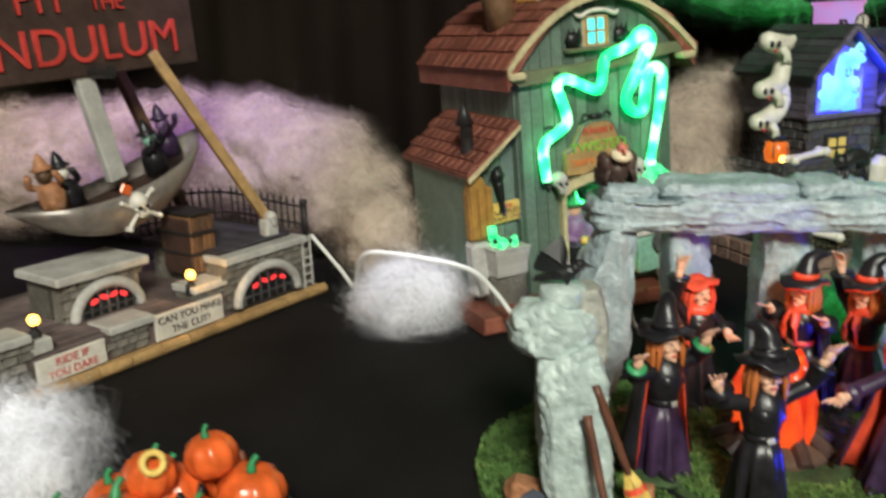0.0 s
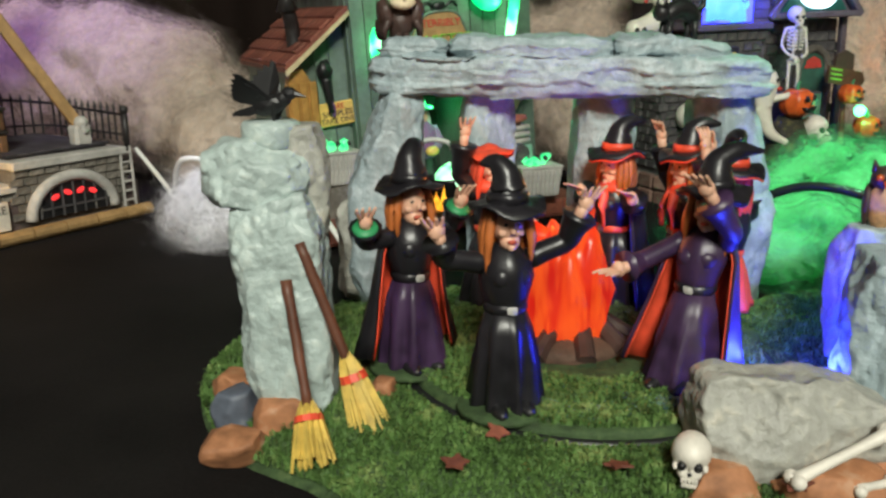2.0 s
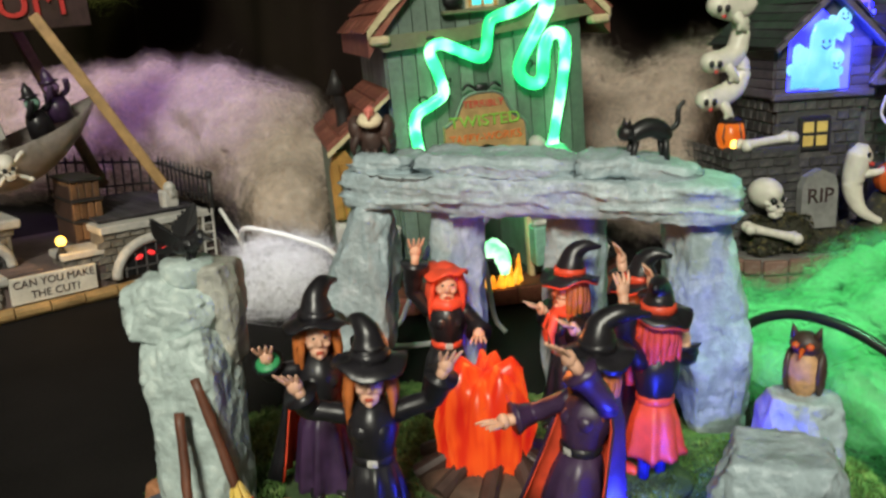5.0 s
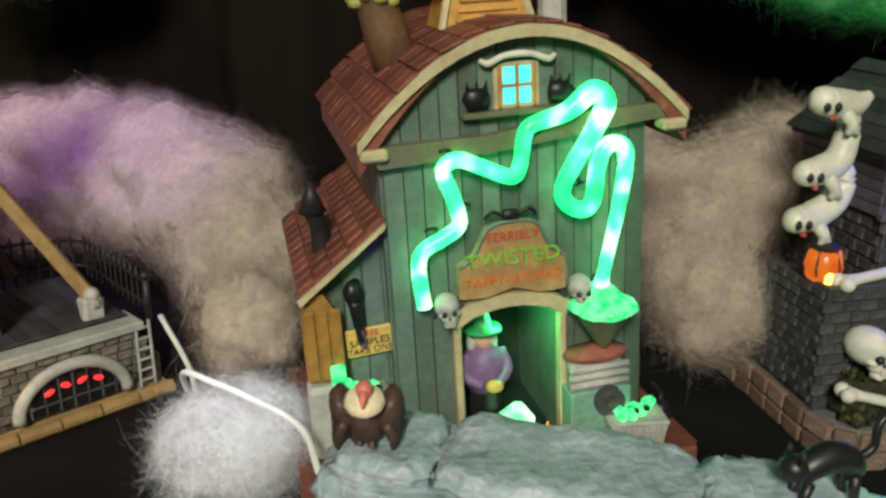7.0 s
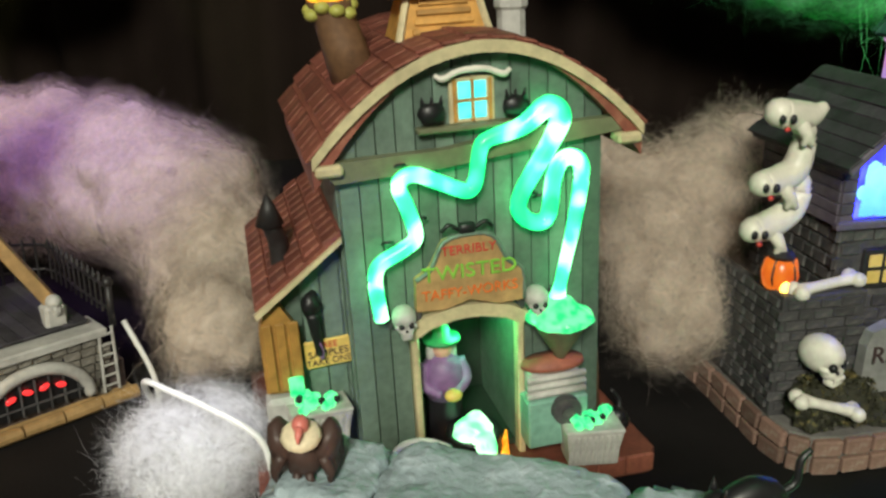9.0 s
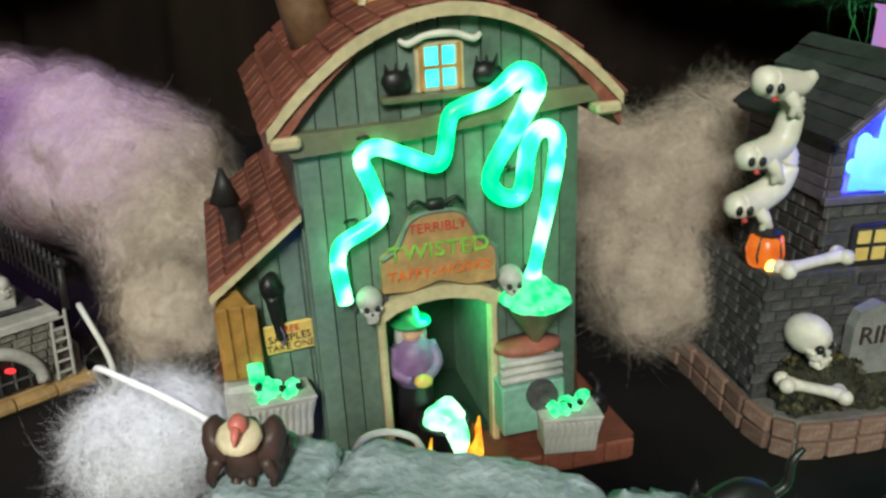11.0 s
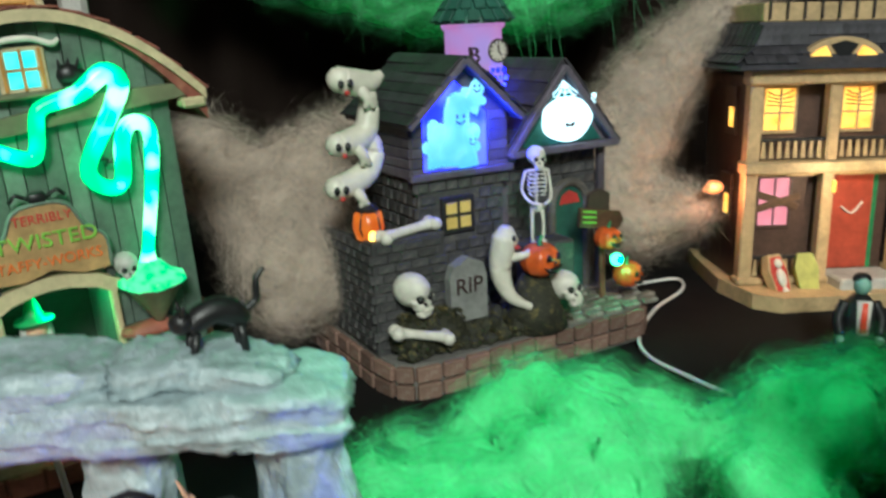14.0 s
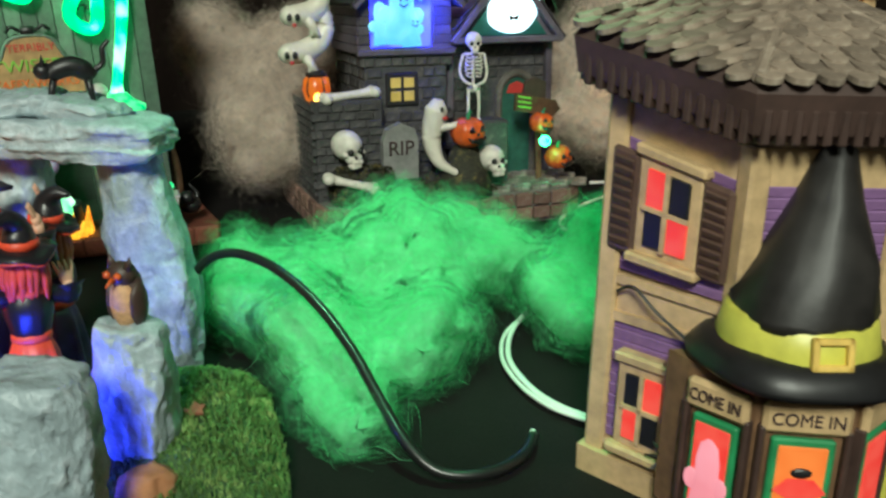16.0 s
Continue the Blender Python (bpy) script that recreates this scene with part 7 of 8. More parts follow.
w = ride_wall(-0.1360, -0.1060, 0.010, 0.0270, 0.0330)
part("pillar_cap", box(bmesh.new(), (-0.2640, 0.012, 0.0330), (0.016, 0.014, 0.010), 0.001), STONEPALE, ride)
# signs on the front
sg = part("sign_plate", box(bmesh.new(), (-0.1465, 0.0035, 0.0185), (0.0640, 0.003, 0.0205), 0.0006), SIGNWHITE, ride, "weathered white sign")
letters("lettering", "CAN YOU MAKE", 0.0082, DARKINK, sg, pose(-0.1465, 0.0018, 0.0232), 0.0003, wide=0.98)
letters("lettering", "THE CUT?", 0.0082, DARKINK, sg, pose(-0.1465, 0.0018, 0.0140), 0.0003)
sg = part("sign_plate", box(bmesh.new(), (-0.2460, 0.0035, 0.0165), (0.0510, 0.003, 0.0175), 0.0006, turn(0, -1, 0)), SIGNWHITE, ride, "weathered white sign")
letters("lettering", "RIDE IF", 0.0080, REDINK, sg, pose(-0.2460, 0.0018, 0.0208), 0.0003)
letters("lettering", "YOU DARE", 0.0075, REDINK, sg, pose(-0.2460, 0.0018, 0.0125), 0.0003)
# lamps
for u, z in ((-0.2630, 0.0370), (-0.1345, 0.0350)):
    lp = part("lamp_post", lathe(bmesh.new(), [(0.0050, 0.0), (0.0042, 0.006), (0.0022, 0.008), (0.0022, 0.011), (0.0038, 0.012)], 12, (u, 0.014, z - 0.002)), IRON, ride, "small black lamp post")
    part("bulb", ball(bmesh.new(), (u, 0.013, z + 0.0130), (0.0040, 0.0036, 0.0042), 2), BULB, lp, "bright amber bulb", True)
point_lamp("ride_lamp", (-0.115 + 0.566 * -0.134 - 0.824 * -0.004, 0.734 + 0.824 * -0.134 + 0.566 * -0.004, 0.056), 0.03, (1.0, 0.5, 0.12))
# block house on the right with stepped hatch, fence and ladder
hatch = part("hatch", box(bmesh.new(), (-0.104, 0.050, 0.062), (0.024, 0.036, 0.048), 0.0015), FASCIA, ride, "stepped dark brown planked hatch")
for k in range(3):
    for i in range(4):
        part("hatch_plank", roughen(box(bmesh.new(), (-0.1130 + i * 0.0060, 0.050, 0.048 + k * 0.0165), (0.0056, 0.0400 - k * 0.0015, 0.0135), 0.0008), 0.0003, 200), WOODBROWN, hatch)
    part("hatch_strap", box(bmesh.new(), (-0.104, 0.050, 0.0565 + k * 0.0165), (0.0262, 0.0420, 0.0024), 0.0006), IRON, hatch)
part("platform", box(bmesh.new(), (-0.060, 0.058, 0.035), (0.088, 0.085, 0.034), 0.001), STONEGREY, ride, "upper stone platform")
part("plank_floor", box(bmesh.new(), (-0.062, 0.066, 0.0545), (0.082, 0.098, 0.006), 0.0008), ROOFDARK, ride, "dark planked roof deck")
for i in range(10):
    part("deck_plank", box(bmesh.new(), (-0.101 + i * 0.0085, 0.064, 0.0580), (0.0078, 0.100, 0.0016), 0.0003), ROOFDARK, ride)
fence = part("fence_rail", tube(bmesh.new(), [(-0.105, 0.114, 0.095), (-0.060, 0.114, 0.090), (-0.008, 0.112, 0.083), (-0.006, 0.060, 0.080), (-0.006, 0.014, 0.078)], 0.0012, 6, 4), IRON, ride, "wavy black iron fence")
part("fence_rail", tube(bmesh.new(), [(-0.105, 0.114, 0.070), (-0.060, 0.114, 0.067), (-0.008, 0.112, 0.064), (-0.006, 0.060, 0.063), (-0.006, 0.014, 0.062)], 0.0010, 6, 4), IRON, ride)
for i in range(24):
    if i < 12:
        x, y, top = -0.104 + i * 0.0083, 0.1135, 0.100 - i * 0.0011
    else:
        x, y, top = -0.0060, 0.106 - (i - 12) * 0.0082, 0.088 - (i - 12) * 0.0003
    bm = cyl(bmesh.new(), (x, y, 0.057), (x, y, top - 0.003), 0.0009, n=6)
    cyl(bm, (x, y, top - 0.004), (x, y, top + 0.002), 0.0017, 0.0002, 6)
    part("fence_bar", bm, IRON, fence)
bm = cyl(bmesh.new(), (-0.0055, 0.0125, 0.050), (-0.0055, 0.0125, 0.079), 0.0024, n=8)
ball(bm, (-0.0055, 0.0125, 0.082), 0.0036, 2)
part("fence_post", bm, IRON, fence, smooth=True)
lad = part("ladder_rail", cyl(bmesh.new(), (-0.0200, 0.003, 0.008), (-0.0195, 0.0035, 0.0545), 0.0011, n=6), STONEPALE, ride, "grey ladder")
part("ladder_rail", cyl(bmesh.new(), (-0.0100, 0.003, 0.008), (-0.0105, 0.0035, 0.0545), 0.0011, n=6), STONEPALE, lad)
for i in range(6):
    part("rung", cyl(bmesh.new(), (-0.0200, 0.003, 0.0125 + i * 0.0075), (-0.0100, 0.003, 0.0125 + i * 0.0075), 0.0009, n=6), STONEPALE, lad)
# frame posts, headboard, arm
for a, b, lab in (((-0.0375, 0.026, 0.0720), (-0.1166, 0.0555, 0.2170), "tan timber leg"), ((-0.0600, 0.104, 0.0700), (-0.1206, 0.1030, 0.2170), "brown timber leg"), ((-0.3400, 0.104, 0.0300), (-0.2620, 0.1030, 0.2170), "brown timber leg"), ((-0.3560, 0.026, 0.0300), (-0.2640, 0.0555, 0.2170), "tan timber leg")):
    a, b = Vector(a), Vector(b)
    q = (b - a).to_track_quat("Z", "Y").to_matrix()
    leg = part("leg", box(bmesh.new(), (a + b) / 2, (0.0085, 0.0085, (b - a).length), 0.0008, q), WOODTAN if a.y < 0.05 else WOODBROWN, ride, lab)
bm = bmesh.new()
skull_shape(bm, pose(-0.0385, 0.0200, 0.0735), 0.0058)
part("skull_foot", bm, STONEPALE, ride, "pale skull at the foot of the leg", True)
part("skull_base", roughen(box(bmesh.new(), (-0.0385, 0.024, 0.0650), (0.014, 0.012, 0.016), 0.002), 0.001, 200), STONEPALE, ride)
hb = part("headboard", box(bmesh.new(), (-0.1910, 0.060, 0.2400), (0.234, 0.010, 0.0785), 0.001, turn(0, -3.5, 0)), FASCIA, ride, "dark brown headboard with red letters")
for text, size, u, z in (("THE", 0.0145, -0.2470, 0.2515), ("PIT", 0.0300, -0.2025, 0.2550), ("AND", 0.0124, -0.1515, 0.2650), ("THE", 0.0155, -0.1515, 0.2535), ("PENDULUM", 0.0360, -0.1840, 0.2225)):
    letters("lettering", text, size, REDINK, hb, pose(u, 0.0542, z, 0, -3.5, 0), 0.0012)
part("axle", cyl(bmesh.new(), (-0.168, 0.034, 0.205), (-0.168, 0.088, 0.205), 0.0050, n=12), IRON, ride)
ship_m = pose(-0.1760, 0.062, 0.2050, 0, -13, 0)
arm = part("swing_arm", box(bmesh.new(), (0.002, 0, -0.038), (0.0150, 0.008, 0.094), 0.001), STONEPALE, ride, "pale swinging arm", m=ship_m)
# ship hull: crescent with open top
bm = bmesh.new()
S, T = 24, 10
rows = []
for i in range(S + 1):
    t = i / S * 2 - 1
    x = t * 0.088
    zt = -0.088 + 0.015 * t * t
    zb = -0.124 + 0.050 * t * t
    wd = 0.030 * max(0.02, 1 - t ** 4)
    zb = min(zb, zt - 0.002)
    rows.append([bm.verts.new((x, wd * math.sin(a), zt + (zb - zt) * math.cos(a) ** 0.8 if abs(a) < 1.5707 else zt)) for a in np.linspace(-math.pi / 2, math.pi / 2, T + 1)])
for p, q in zip(rows, rows[1:]):
    for j in range(T):
        bm.faces.new((p[j], p[j + 1], q[j + 1], q[j]))
bmesh.ops.solidify(bm, geom=bm.faces[:], thickness=0.0022)
hull = part("hull", bm, SILVER, ride, "silver-grey crescent ship hull", True, m=ship_m)
part("hull_deck", box(bmesh.new(), (0, 0, -0.098), (0.100, 0.042, 0.003), 0.001), FASCIA, hull)
bm = bmesh.new()
skull_shape(bm, pose(-0.006, -0.0295, -0.0990, 10, 0, 0), 0.0085)
emb = part("skull_emblem", bm, BONE, hull, "white skull and crossbones", True)
bm = bmesh.new()
bone_shape(bm, (-0.020, -0.0295, -0.1140), (0.008, -0.0295, -0.0930), 0.0018)
bone_shape(bm, (-0.020, -0.0295, -0.0930), (0.008, -0.0295, -0.1140), 0.0018)
part("bone_cross", bm, BONE, emb, smooth=True)
bm = bmesh.new()
skull_sockets(bm, pose(-0.006, -0.0295, -0.0990, 10, 0, 0), 0.0085)
part("eye_socket", bm, BLACK, emb, smooth=True)
# Orange plate added for the warm highlight; the hull has no bracket here
part("hull_plate", box(bmesh.new(), (-0.012, -0.0290, -0.0850), (0.0090, 0.003, 0.0080), 0.001, turn(0, 45, 0)), ORANGE, hull, "orange plate standing for a highlight on the hull")
for i, (x, y, c1, c2) in enumerate(((-0.052, 0.0, CLAY, WOODBROWN), (-0.036, 0.006, BLACKCOAT, BONE), (0.036, -0.004, BLACKCOAT, PALEGREEN), (0.056, 0.002, PURPLECOAT, LILAC))):
    multi("rider_figurine", [(lambda bm: lathe(bm, [(0.0100, 0.0), (0.0095, 0.012), (0.0070, 0.019), (0.003, 0.021)], 14, (0, 0, 0), 0.05, 5), c1),
                             (lambda bm: ball(bm, (0, -0.001, 0.0265), (0.0060, 0.0062, 0.0066), 2), c2),
                             (lambda bm: lathe(bm, [(0.0085, 0.0315), (0.0050, 0.033), (0.0035, 0.038), (0.0008, 0.043)], 14), c1),
                             (lambda bm: [tube(bm, [(k * 0.008, 0, 0.018), (k * 0.011, -0.006, 0.022), (k * 0.009, -0.009, 0.030)], 0.0025, 7) for k in (-1, 1)], c1)],
          "small monster rider figurine seated in the ship", "figurine", ride.matrix_basis @ ship_m @ pose(x, y, -0.095 + 0.008 * (x / 0.05) ** 2, 0, 0, 30 if x > 0 else -40), "riders in the ship")

# ---- balcony house ----
balc = thing("balcony_house", "tan ivory two-storey balcony house with lit windows", "model building", pose(0.645, 0.884, 0.0, 0, 0, -6))
part("base", roughen(slab(bmesh.new(), [(-0.006, 0.10), (-0.012, 0.02), (0.000, -0.030), (0.020, -0.046), (0.150, -0.040), (0.165, 0.0), (0.165, 0.12), (0.0, 0.13)], -0.003, 0.012), 0.0008, 60), CREAM2, balc, "pale rounded base")
part("body", box(bmesh.new(), (0.0745, 0.062, 0.104), (0.134, 0.088, 0.186)), SHUTTER, balc, "dark brown inner walls")
# Side wall takes the fascia's dark brown so its shade is in the colour
part("side_wall", box(bmesh.new(), (0.0045, 0.056, 0.104), (0.004, 0.100, 0.186), 0.0006), FASCIA, balc, "side wall coloured dark brown for its shade")
for x, wd in ((0.0040, 0.012), (0.0745, 0.011), (0.1450, 0.012)):
    part("column", box(bmesh.new(), (x, 0.004, 0.1050), (wd, 0.012, 0.186), 0.0012), CREAM2, balc, "square ivory column")
for z, h in ((0.1180, 0.0110), (0.1960, 0.0120), (0.0150, 0.0060)):
    part("cornice", box(bmesh.new(), (0.0745, 0.002, z), (0.158, 0.018, h), 0.0015), CREAM2, balc, "ivory moulding")
part("ceiling_strip", box(bmesh.new(), (0.0745, 0.012, 0.1105), (0.140, 0.014, 0.004)), CREAM2, balc)
for z0, cols in ((0.1255, (0.039, 0.110)), (0.0190, (0.039,))):
    for cx in cols:
        rail = part("balustrade_rail", box(bmesh.new(), (cx, 0.002, z0 + 0.0165), (0.060, 0.004, 0.0030), 0.0005), IRON, balc, "dark handrail")
        for i in range(8):
            part("baluster", prism(bmesh.new(), [(cx - 0.027 + i * 0.0072, z0), (cx - 0.0225 + i * 0.0072, z0), (cx - 0.0238 + i * 0.0072, z0 + 0.015), (cx - 0.0258 + i * 0.0072, z0 + 0.015)], 0.0015, 0.0035), CREAM2, rail)


def lit_window(cx, cz, w, h, glass, frame_, d=0.0165):
    f = part("window_frame", box(bmesh.new(), (cx, d, cz), (w + 0.007, 0.003, h + 0.007), 0.0006), frame_, balc, "lit curtained window")
    part("pane", box(bmesh.new(), (cx, d - 0.0018, cz), (w, 0.0014, h), 0.0003), glass, f)
    part("muntin", box(bmesh.new(), (cx, d - 0.0030, cz), (0.0014, 0.0012, h)), frame_, f)
    part("muntin", box(bmesh.new(), (cx, d - 0.0030, cz - h * 0.08), (w, 0.0012, 0.0014)), frame_, f)
    part("head_mould", box(bmesh.new(), (cx, d - 0.002, cz + h / 2 + 0.0045), (w + 0.012, 0.006, 0.0035), 0.0006), frame_, f)
    return f


for cx in (0.0320, 0.1030):
    f = lit_window(cx, 0.1670, 0.0265, 0.0360, AMBERPANE, CREAM2)
    bm = bmesh.new()
    for k in (-1, 1):
        prism(bm, [(cx + k * 0.0130, 0.1500), (cx + k * 0.0130, 0.1670), (cx + k * 0.0075, 0.1560), (cx + k * 0.0015, 0.1500)], 0.0142, 0.0148)
    for i in range(4):
        tube(bm, [(cx - 0.012, 0.0140, 0.1830 - i * 0.004), (cx - 0.002 + i * 0.002, 0.0140, 0.1790 - i * 0.003), (cx + 0.012, 0.0140, 0.1840 - i * 0.005)], 0.0005, 4, 3)
    part("torn_curtain", bm, BLACK, f, "torn black curtain and twigs")
f = lit_window(0.0330, 0.0840, 0.0270, 0.0430, PINKPANE, SHUTTER)
for a, z, d in ((18, 0.086, 0.0125), (-16, 0.084, 0.0098)):
    part("board", box(bmesh.new(), (0.0340, d, z), (0.0440, 0.0025, 0.0065), 0.0006, turn(0, a, 0)), WOODBROWN, f, "brown board nailed across the window")
door = part("front_door", box(bmesh.new(), (0.1060, 0.0165, 0.0640), (0.040, 0.004, 0.090), 0.001), DOORRED, balc, "faded red front door")
part("door_frame", box(bmesh.new(), (0.1060, 0.0180, 0.0650), (0.050, 0.004, 0.098), 0.001), GREENCLOTH, balc)
bm = tube(bmesh.new(), [(0.096, 0.013, 0.078), (0.106, 0.012, 0.072), (0.116, 0.013, 0.082)], 0.0010, 6)
part("door_garland", bm, BONE, door, smooth=True)
part("porch_lamp", box(bmesh.new(), (0.0790, -0.003, 0.1000), (0.0034, 0.003, 0.011), 0.0008), AMBERPANE, balc, "small amber porch lamp")
point_lamp("porch_light", tuple(balc.matrix_basis @ Vector((0.079, -0.045, 0.105))), 0.16, (1.0, 0.72, 0.42), 0.006)
part("porch_step", box(bmesh.new(), (0.1080, -0.010, 0.0150), (0.058, 0.040, 0.012), 0.002), STONEPALE, balc, "pale porch step")
bm = bmesh.new()
prism(bm, [(0.0745 + 0.040 * math.cos(a), 0.2020 + 0.0270 * math.sin(a)) for a in np.linspace(0, math.pi, 21)], -0.006, 0.010)
arch = part("arched_dormer", bm, CREAM2, balc, "ivory arched dormer")
for a0, a1 in ((0.12, 1.05), (2.09, 3.02)):
    part("fan_pane", prism(bmesh.new(), [(0.0745 + (0.006 if a0 < 1 else -0.006), 0.2050)] + [(0.0745 + 0.033 * math.cos(a), 0.2035 + 0.0205 * math.sin(a)) for a in np.linspace(a0, a1, 8)], -0.0075, -0.0058), AMBERPANE, arch)
part("fan_centre", prism(bmesh.new(), [(0.0745, 0.2060), (0.0865, 0.2225), (0.0745, 0.2260), (0.0625, 0.2225)], -0.0075, -0.0058), BLACK, arch)
bm = bmesh.new()
ring0 = [(-0.014, -0.012), (0.163, -0.012), (0.163, 0.118), (-0.014, 0.118)]
prev = None
for z, o in ((0.2030, -0.006), (0.2090, 0.0), (0.2200, 0.012), (0.2350, 0.018), (0.2420, 0.020)):
    cur = [bm.verts.new((x + (o if x < 0.07 else -o), y + (o if y < 0.05 else -o), z)) for x, y in ring0]
    if prev:
        for i in range(4):
            bm.faces.new((prev[i], prev[(i + 1) % 4], cur[(i + 1) % 4], cur[i]))
    prev = cur
bm.faces.new(prev)
mans = part("mansard_roof", bm, ROOFDARK, balc, "dark slate mansard roof")
slate = None
for r in range(4):
    for i in range(19):
        o, z = (0.001, 0.2115) if r == 0 else ((0.009, 0.2185) if r == 1 else ((0.0145, 0.2270) if r == 2 else (0.0175, 0.2350)))
        x = -0.010 + o + i * (0.1650 - 2 * o) / 18
        if r < 3 and abs(x - 0.0745) < 0.041 - r * 0.008:
            continue
        m = pose(x, -0.0128 + o, z, -52 + r * 0, 0, random.uniform(-5, 5))
        if r > 1:
            m = pose(x, -0.0128 + o, z, -20, 0, random.uniform(-5, 5))
        slate = again(slate, m) if slate else part("slate", box(bmesh.new(), (0, 0, 0), (0.0092, 0.0016, 0.0100), 0.0004), ROOFDARK, mans, m=m)
for i in range(10):
    for r, (o, z) in enumerate(((0.001, 0.2115), (0.009, 0.2185), (0.0145, 0.2270), (0.0175, 0.2350))):
        again(slate, pose(-0.0148 + o, 0.0 + i * 0.0115, z, 52 if r < 2 else 20, 0, 90))
part("roof_deck", box(bmesh.new(), (0.0745, 0.053, 0.2500), (0.130, 0.086, 0.016), 0.001), CREAM2, balc, "ivory upper parapet")
for i in range(9):
    part("parapet_bar", cyl(bmesh.new(), (0.014 + i * 0.0152, 0.007, 0.244), (0.014 + i * 0.0152, 0.007, 0.275), 0.0010, n=6), IRON, balc)
part("parapet_rail", cyl(bmesh.new(), (0.012, 0.007, 0.272), (0.138, 0.007, 0.272), 0.0012, n=6), IRON, balc)
for z in (0.165, 0.085):
    sw = part("side_window", box(bmesh.new(), (0.0018, 0.046, z), (0.003, 0.026, 0.044), 0.0006), SHUTTER, balc)
    part("pane", box(bmesh.new(), (0.0000, 0.042, z - 0.006), (0.0014, 0.009, 0.018), 0.0003), AMBERPANE, sw)
# coffins on the base
cof = thing("coffin", "open tan coffin with a red-lined interior", "coffin", balc.matrix_basis @ pose(0.028, -0.016, 0.020, 62, 0, 18))
sh6 = [(-0.007, -0.020), (0.007, -0.020), (0.0105, 0.008), (0.0065, 0.022), (-0.0065, 0.022), (-0.0105, 0.008)]
part("box", slab(bmesh.new(), sh6, -0.005, 0.004), CREAM2, cof)
part("lining", slab(bmesh.new(), [(x * 0.82, y * 0.88) for x, y in sh6], 0.004, 0.0046), REDINK, cof, "dark red lining")
bm = bmesh.new()
ball(bm, (0, 0.013, 0.006), (0.0040, 0.0045, 0.003), 2)
ball(bm, (0, 0.000, 0.0055), (0.0050, 0.009, 0.003), 2)
ball(bm, (0.001, -0.013, 0.0052), (0.0035, 0.005, 0.002), 2)
part("bone_heap", bm, BONE, cof, "pale bones", True)
lid = thing("coffin", "closed olive yellow coffin leaning by the porch", "coffin", balc.matrix_basis @ pose(0.056, -0.014, 0.020, 58, 0, -6))
part("box", roughen(slab(bmesh.new(), sh6, -0.004, 0.003), 0.0002, 100), COFFINGREEN, lid)
multi("vampire_figurine", [(lambda bm: lathe(bm, [(0.0105, 0.0), (0.0115, 0.010), (0.0120, 0.026), (0.0100, 0.040), (0.0050, 0.046)], 18, (0, 0, 0), 0.06, 6), BLACK),
                           (lambda bm: ball(bm, (0, -0.002, 0.0530), (0.0062, 0.0062, 0.0075), 2), PALEGREEN),
                           (lambda bm: ball(bm, (0, 0.0006, 0.0575), (0.0066, 0.0064, 0.0050), 2), BLACK),
                           (lambda bm: prism(bm, [(-0.0050, 0.044), (0.0050, 0.044), (0.0040, 0.018), (-0.0040, 0.018)], -0.0128, -0.0100), BONE),
                           (lambda bm: prism(bm, [(-0.0018, 0.043), (0.0018, 0.043), (0.0026, 0.020), (-0.0026, 0.020)], -0.0136, -0.0120), REDCLOTH),
                           (lambda bm: [tube(bm, [(k * 0.010, 0, 0.040), (k * 0.0150, -0.003, 0.028), (k * 0.0135, -0.007, 0.016)], [0.0042, 0.0042, 0.0036], 8) for k in (-1, 1)], BLACK),
                           (lambda bm: [ball(bm, (k * 0.0135, -0.008, 0.013), 0.0034, 2) for k in (-1, 1)], PALEGREEN)],
      "vampire figurine with black cloak and green face", "figurine", pose(0.660, 0.738, 0.0, 0, 0, -20))

# ---- purple corner tower house ----
CT = (0.5262, 0.421)
purple = thing("purple_tower_house", "purple clapboard tower house with witch-hat awning over door", "model building", pose(CT[0], CT[1], 0))
PLAN = [(-0.026, -0.063), (0.026, -0.063), (0.063, -0.026), (0.040, 0.030), (-0.019, 0.030), (-0.063, -0.026)]


def sag(p):
    """How far the crooked upper walls drop at a point of the tower."""
    t = ((p.x + 0.063) - (p.y + 0.026)) * 0.7071 / 0.0523
    return 0.012 * min(1.0, max(-0.2, t)) * min(1.0, max(0.0, (p.z - 0.072) / 0.070))


def octagon(r):
    """The tower's plan, widened evenly about its middle."""
    return [(x * r / RW, -0.017 + (y + 0.017) * r / RW) for x, y in PLAN]


RW = 0.0680
part("plinth", roughen(slab(bmesh.new(), octagon(0.077), -0.003, 0.010), 0.0012, 60), CREAM2, purple, "pale worn stone plinth")
part("core", slab(bmesh.new(), octagon(RW - 0.003), 0.010, 0.158), LILAC, purple, "purple tower walls")
part("storey_band", slab(bmesh.new(), octagon(RW + 0.0012), 0.0680, 0.0850), CREAM2, purple, "tan band between storeys")
for z in (0.0690, 0.0845, 0.0130):
    part("band_mould", slab(bmesh.new(), octagon(RW + 0.0036), z - 0.0018, z + 0.0020), CREAM2, purple)
part("frieze", slab(bmesh.new(), octagon(RW + 0.0016), 0.1400, 0.1560), CREAM2, purple, "tan frieze under the eaves")
for i in range(6):
    x, y = octagon(RW)[i]
    part("corner_board", box(bmesh.new(), (x, y, 0.082), (0.0085, 0.0085, 0.146), 0.0012, turn(0, 0, math.degrees(math.atan2(y + 0.017, x)) + 45)), CREAM2, purple)


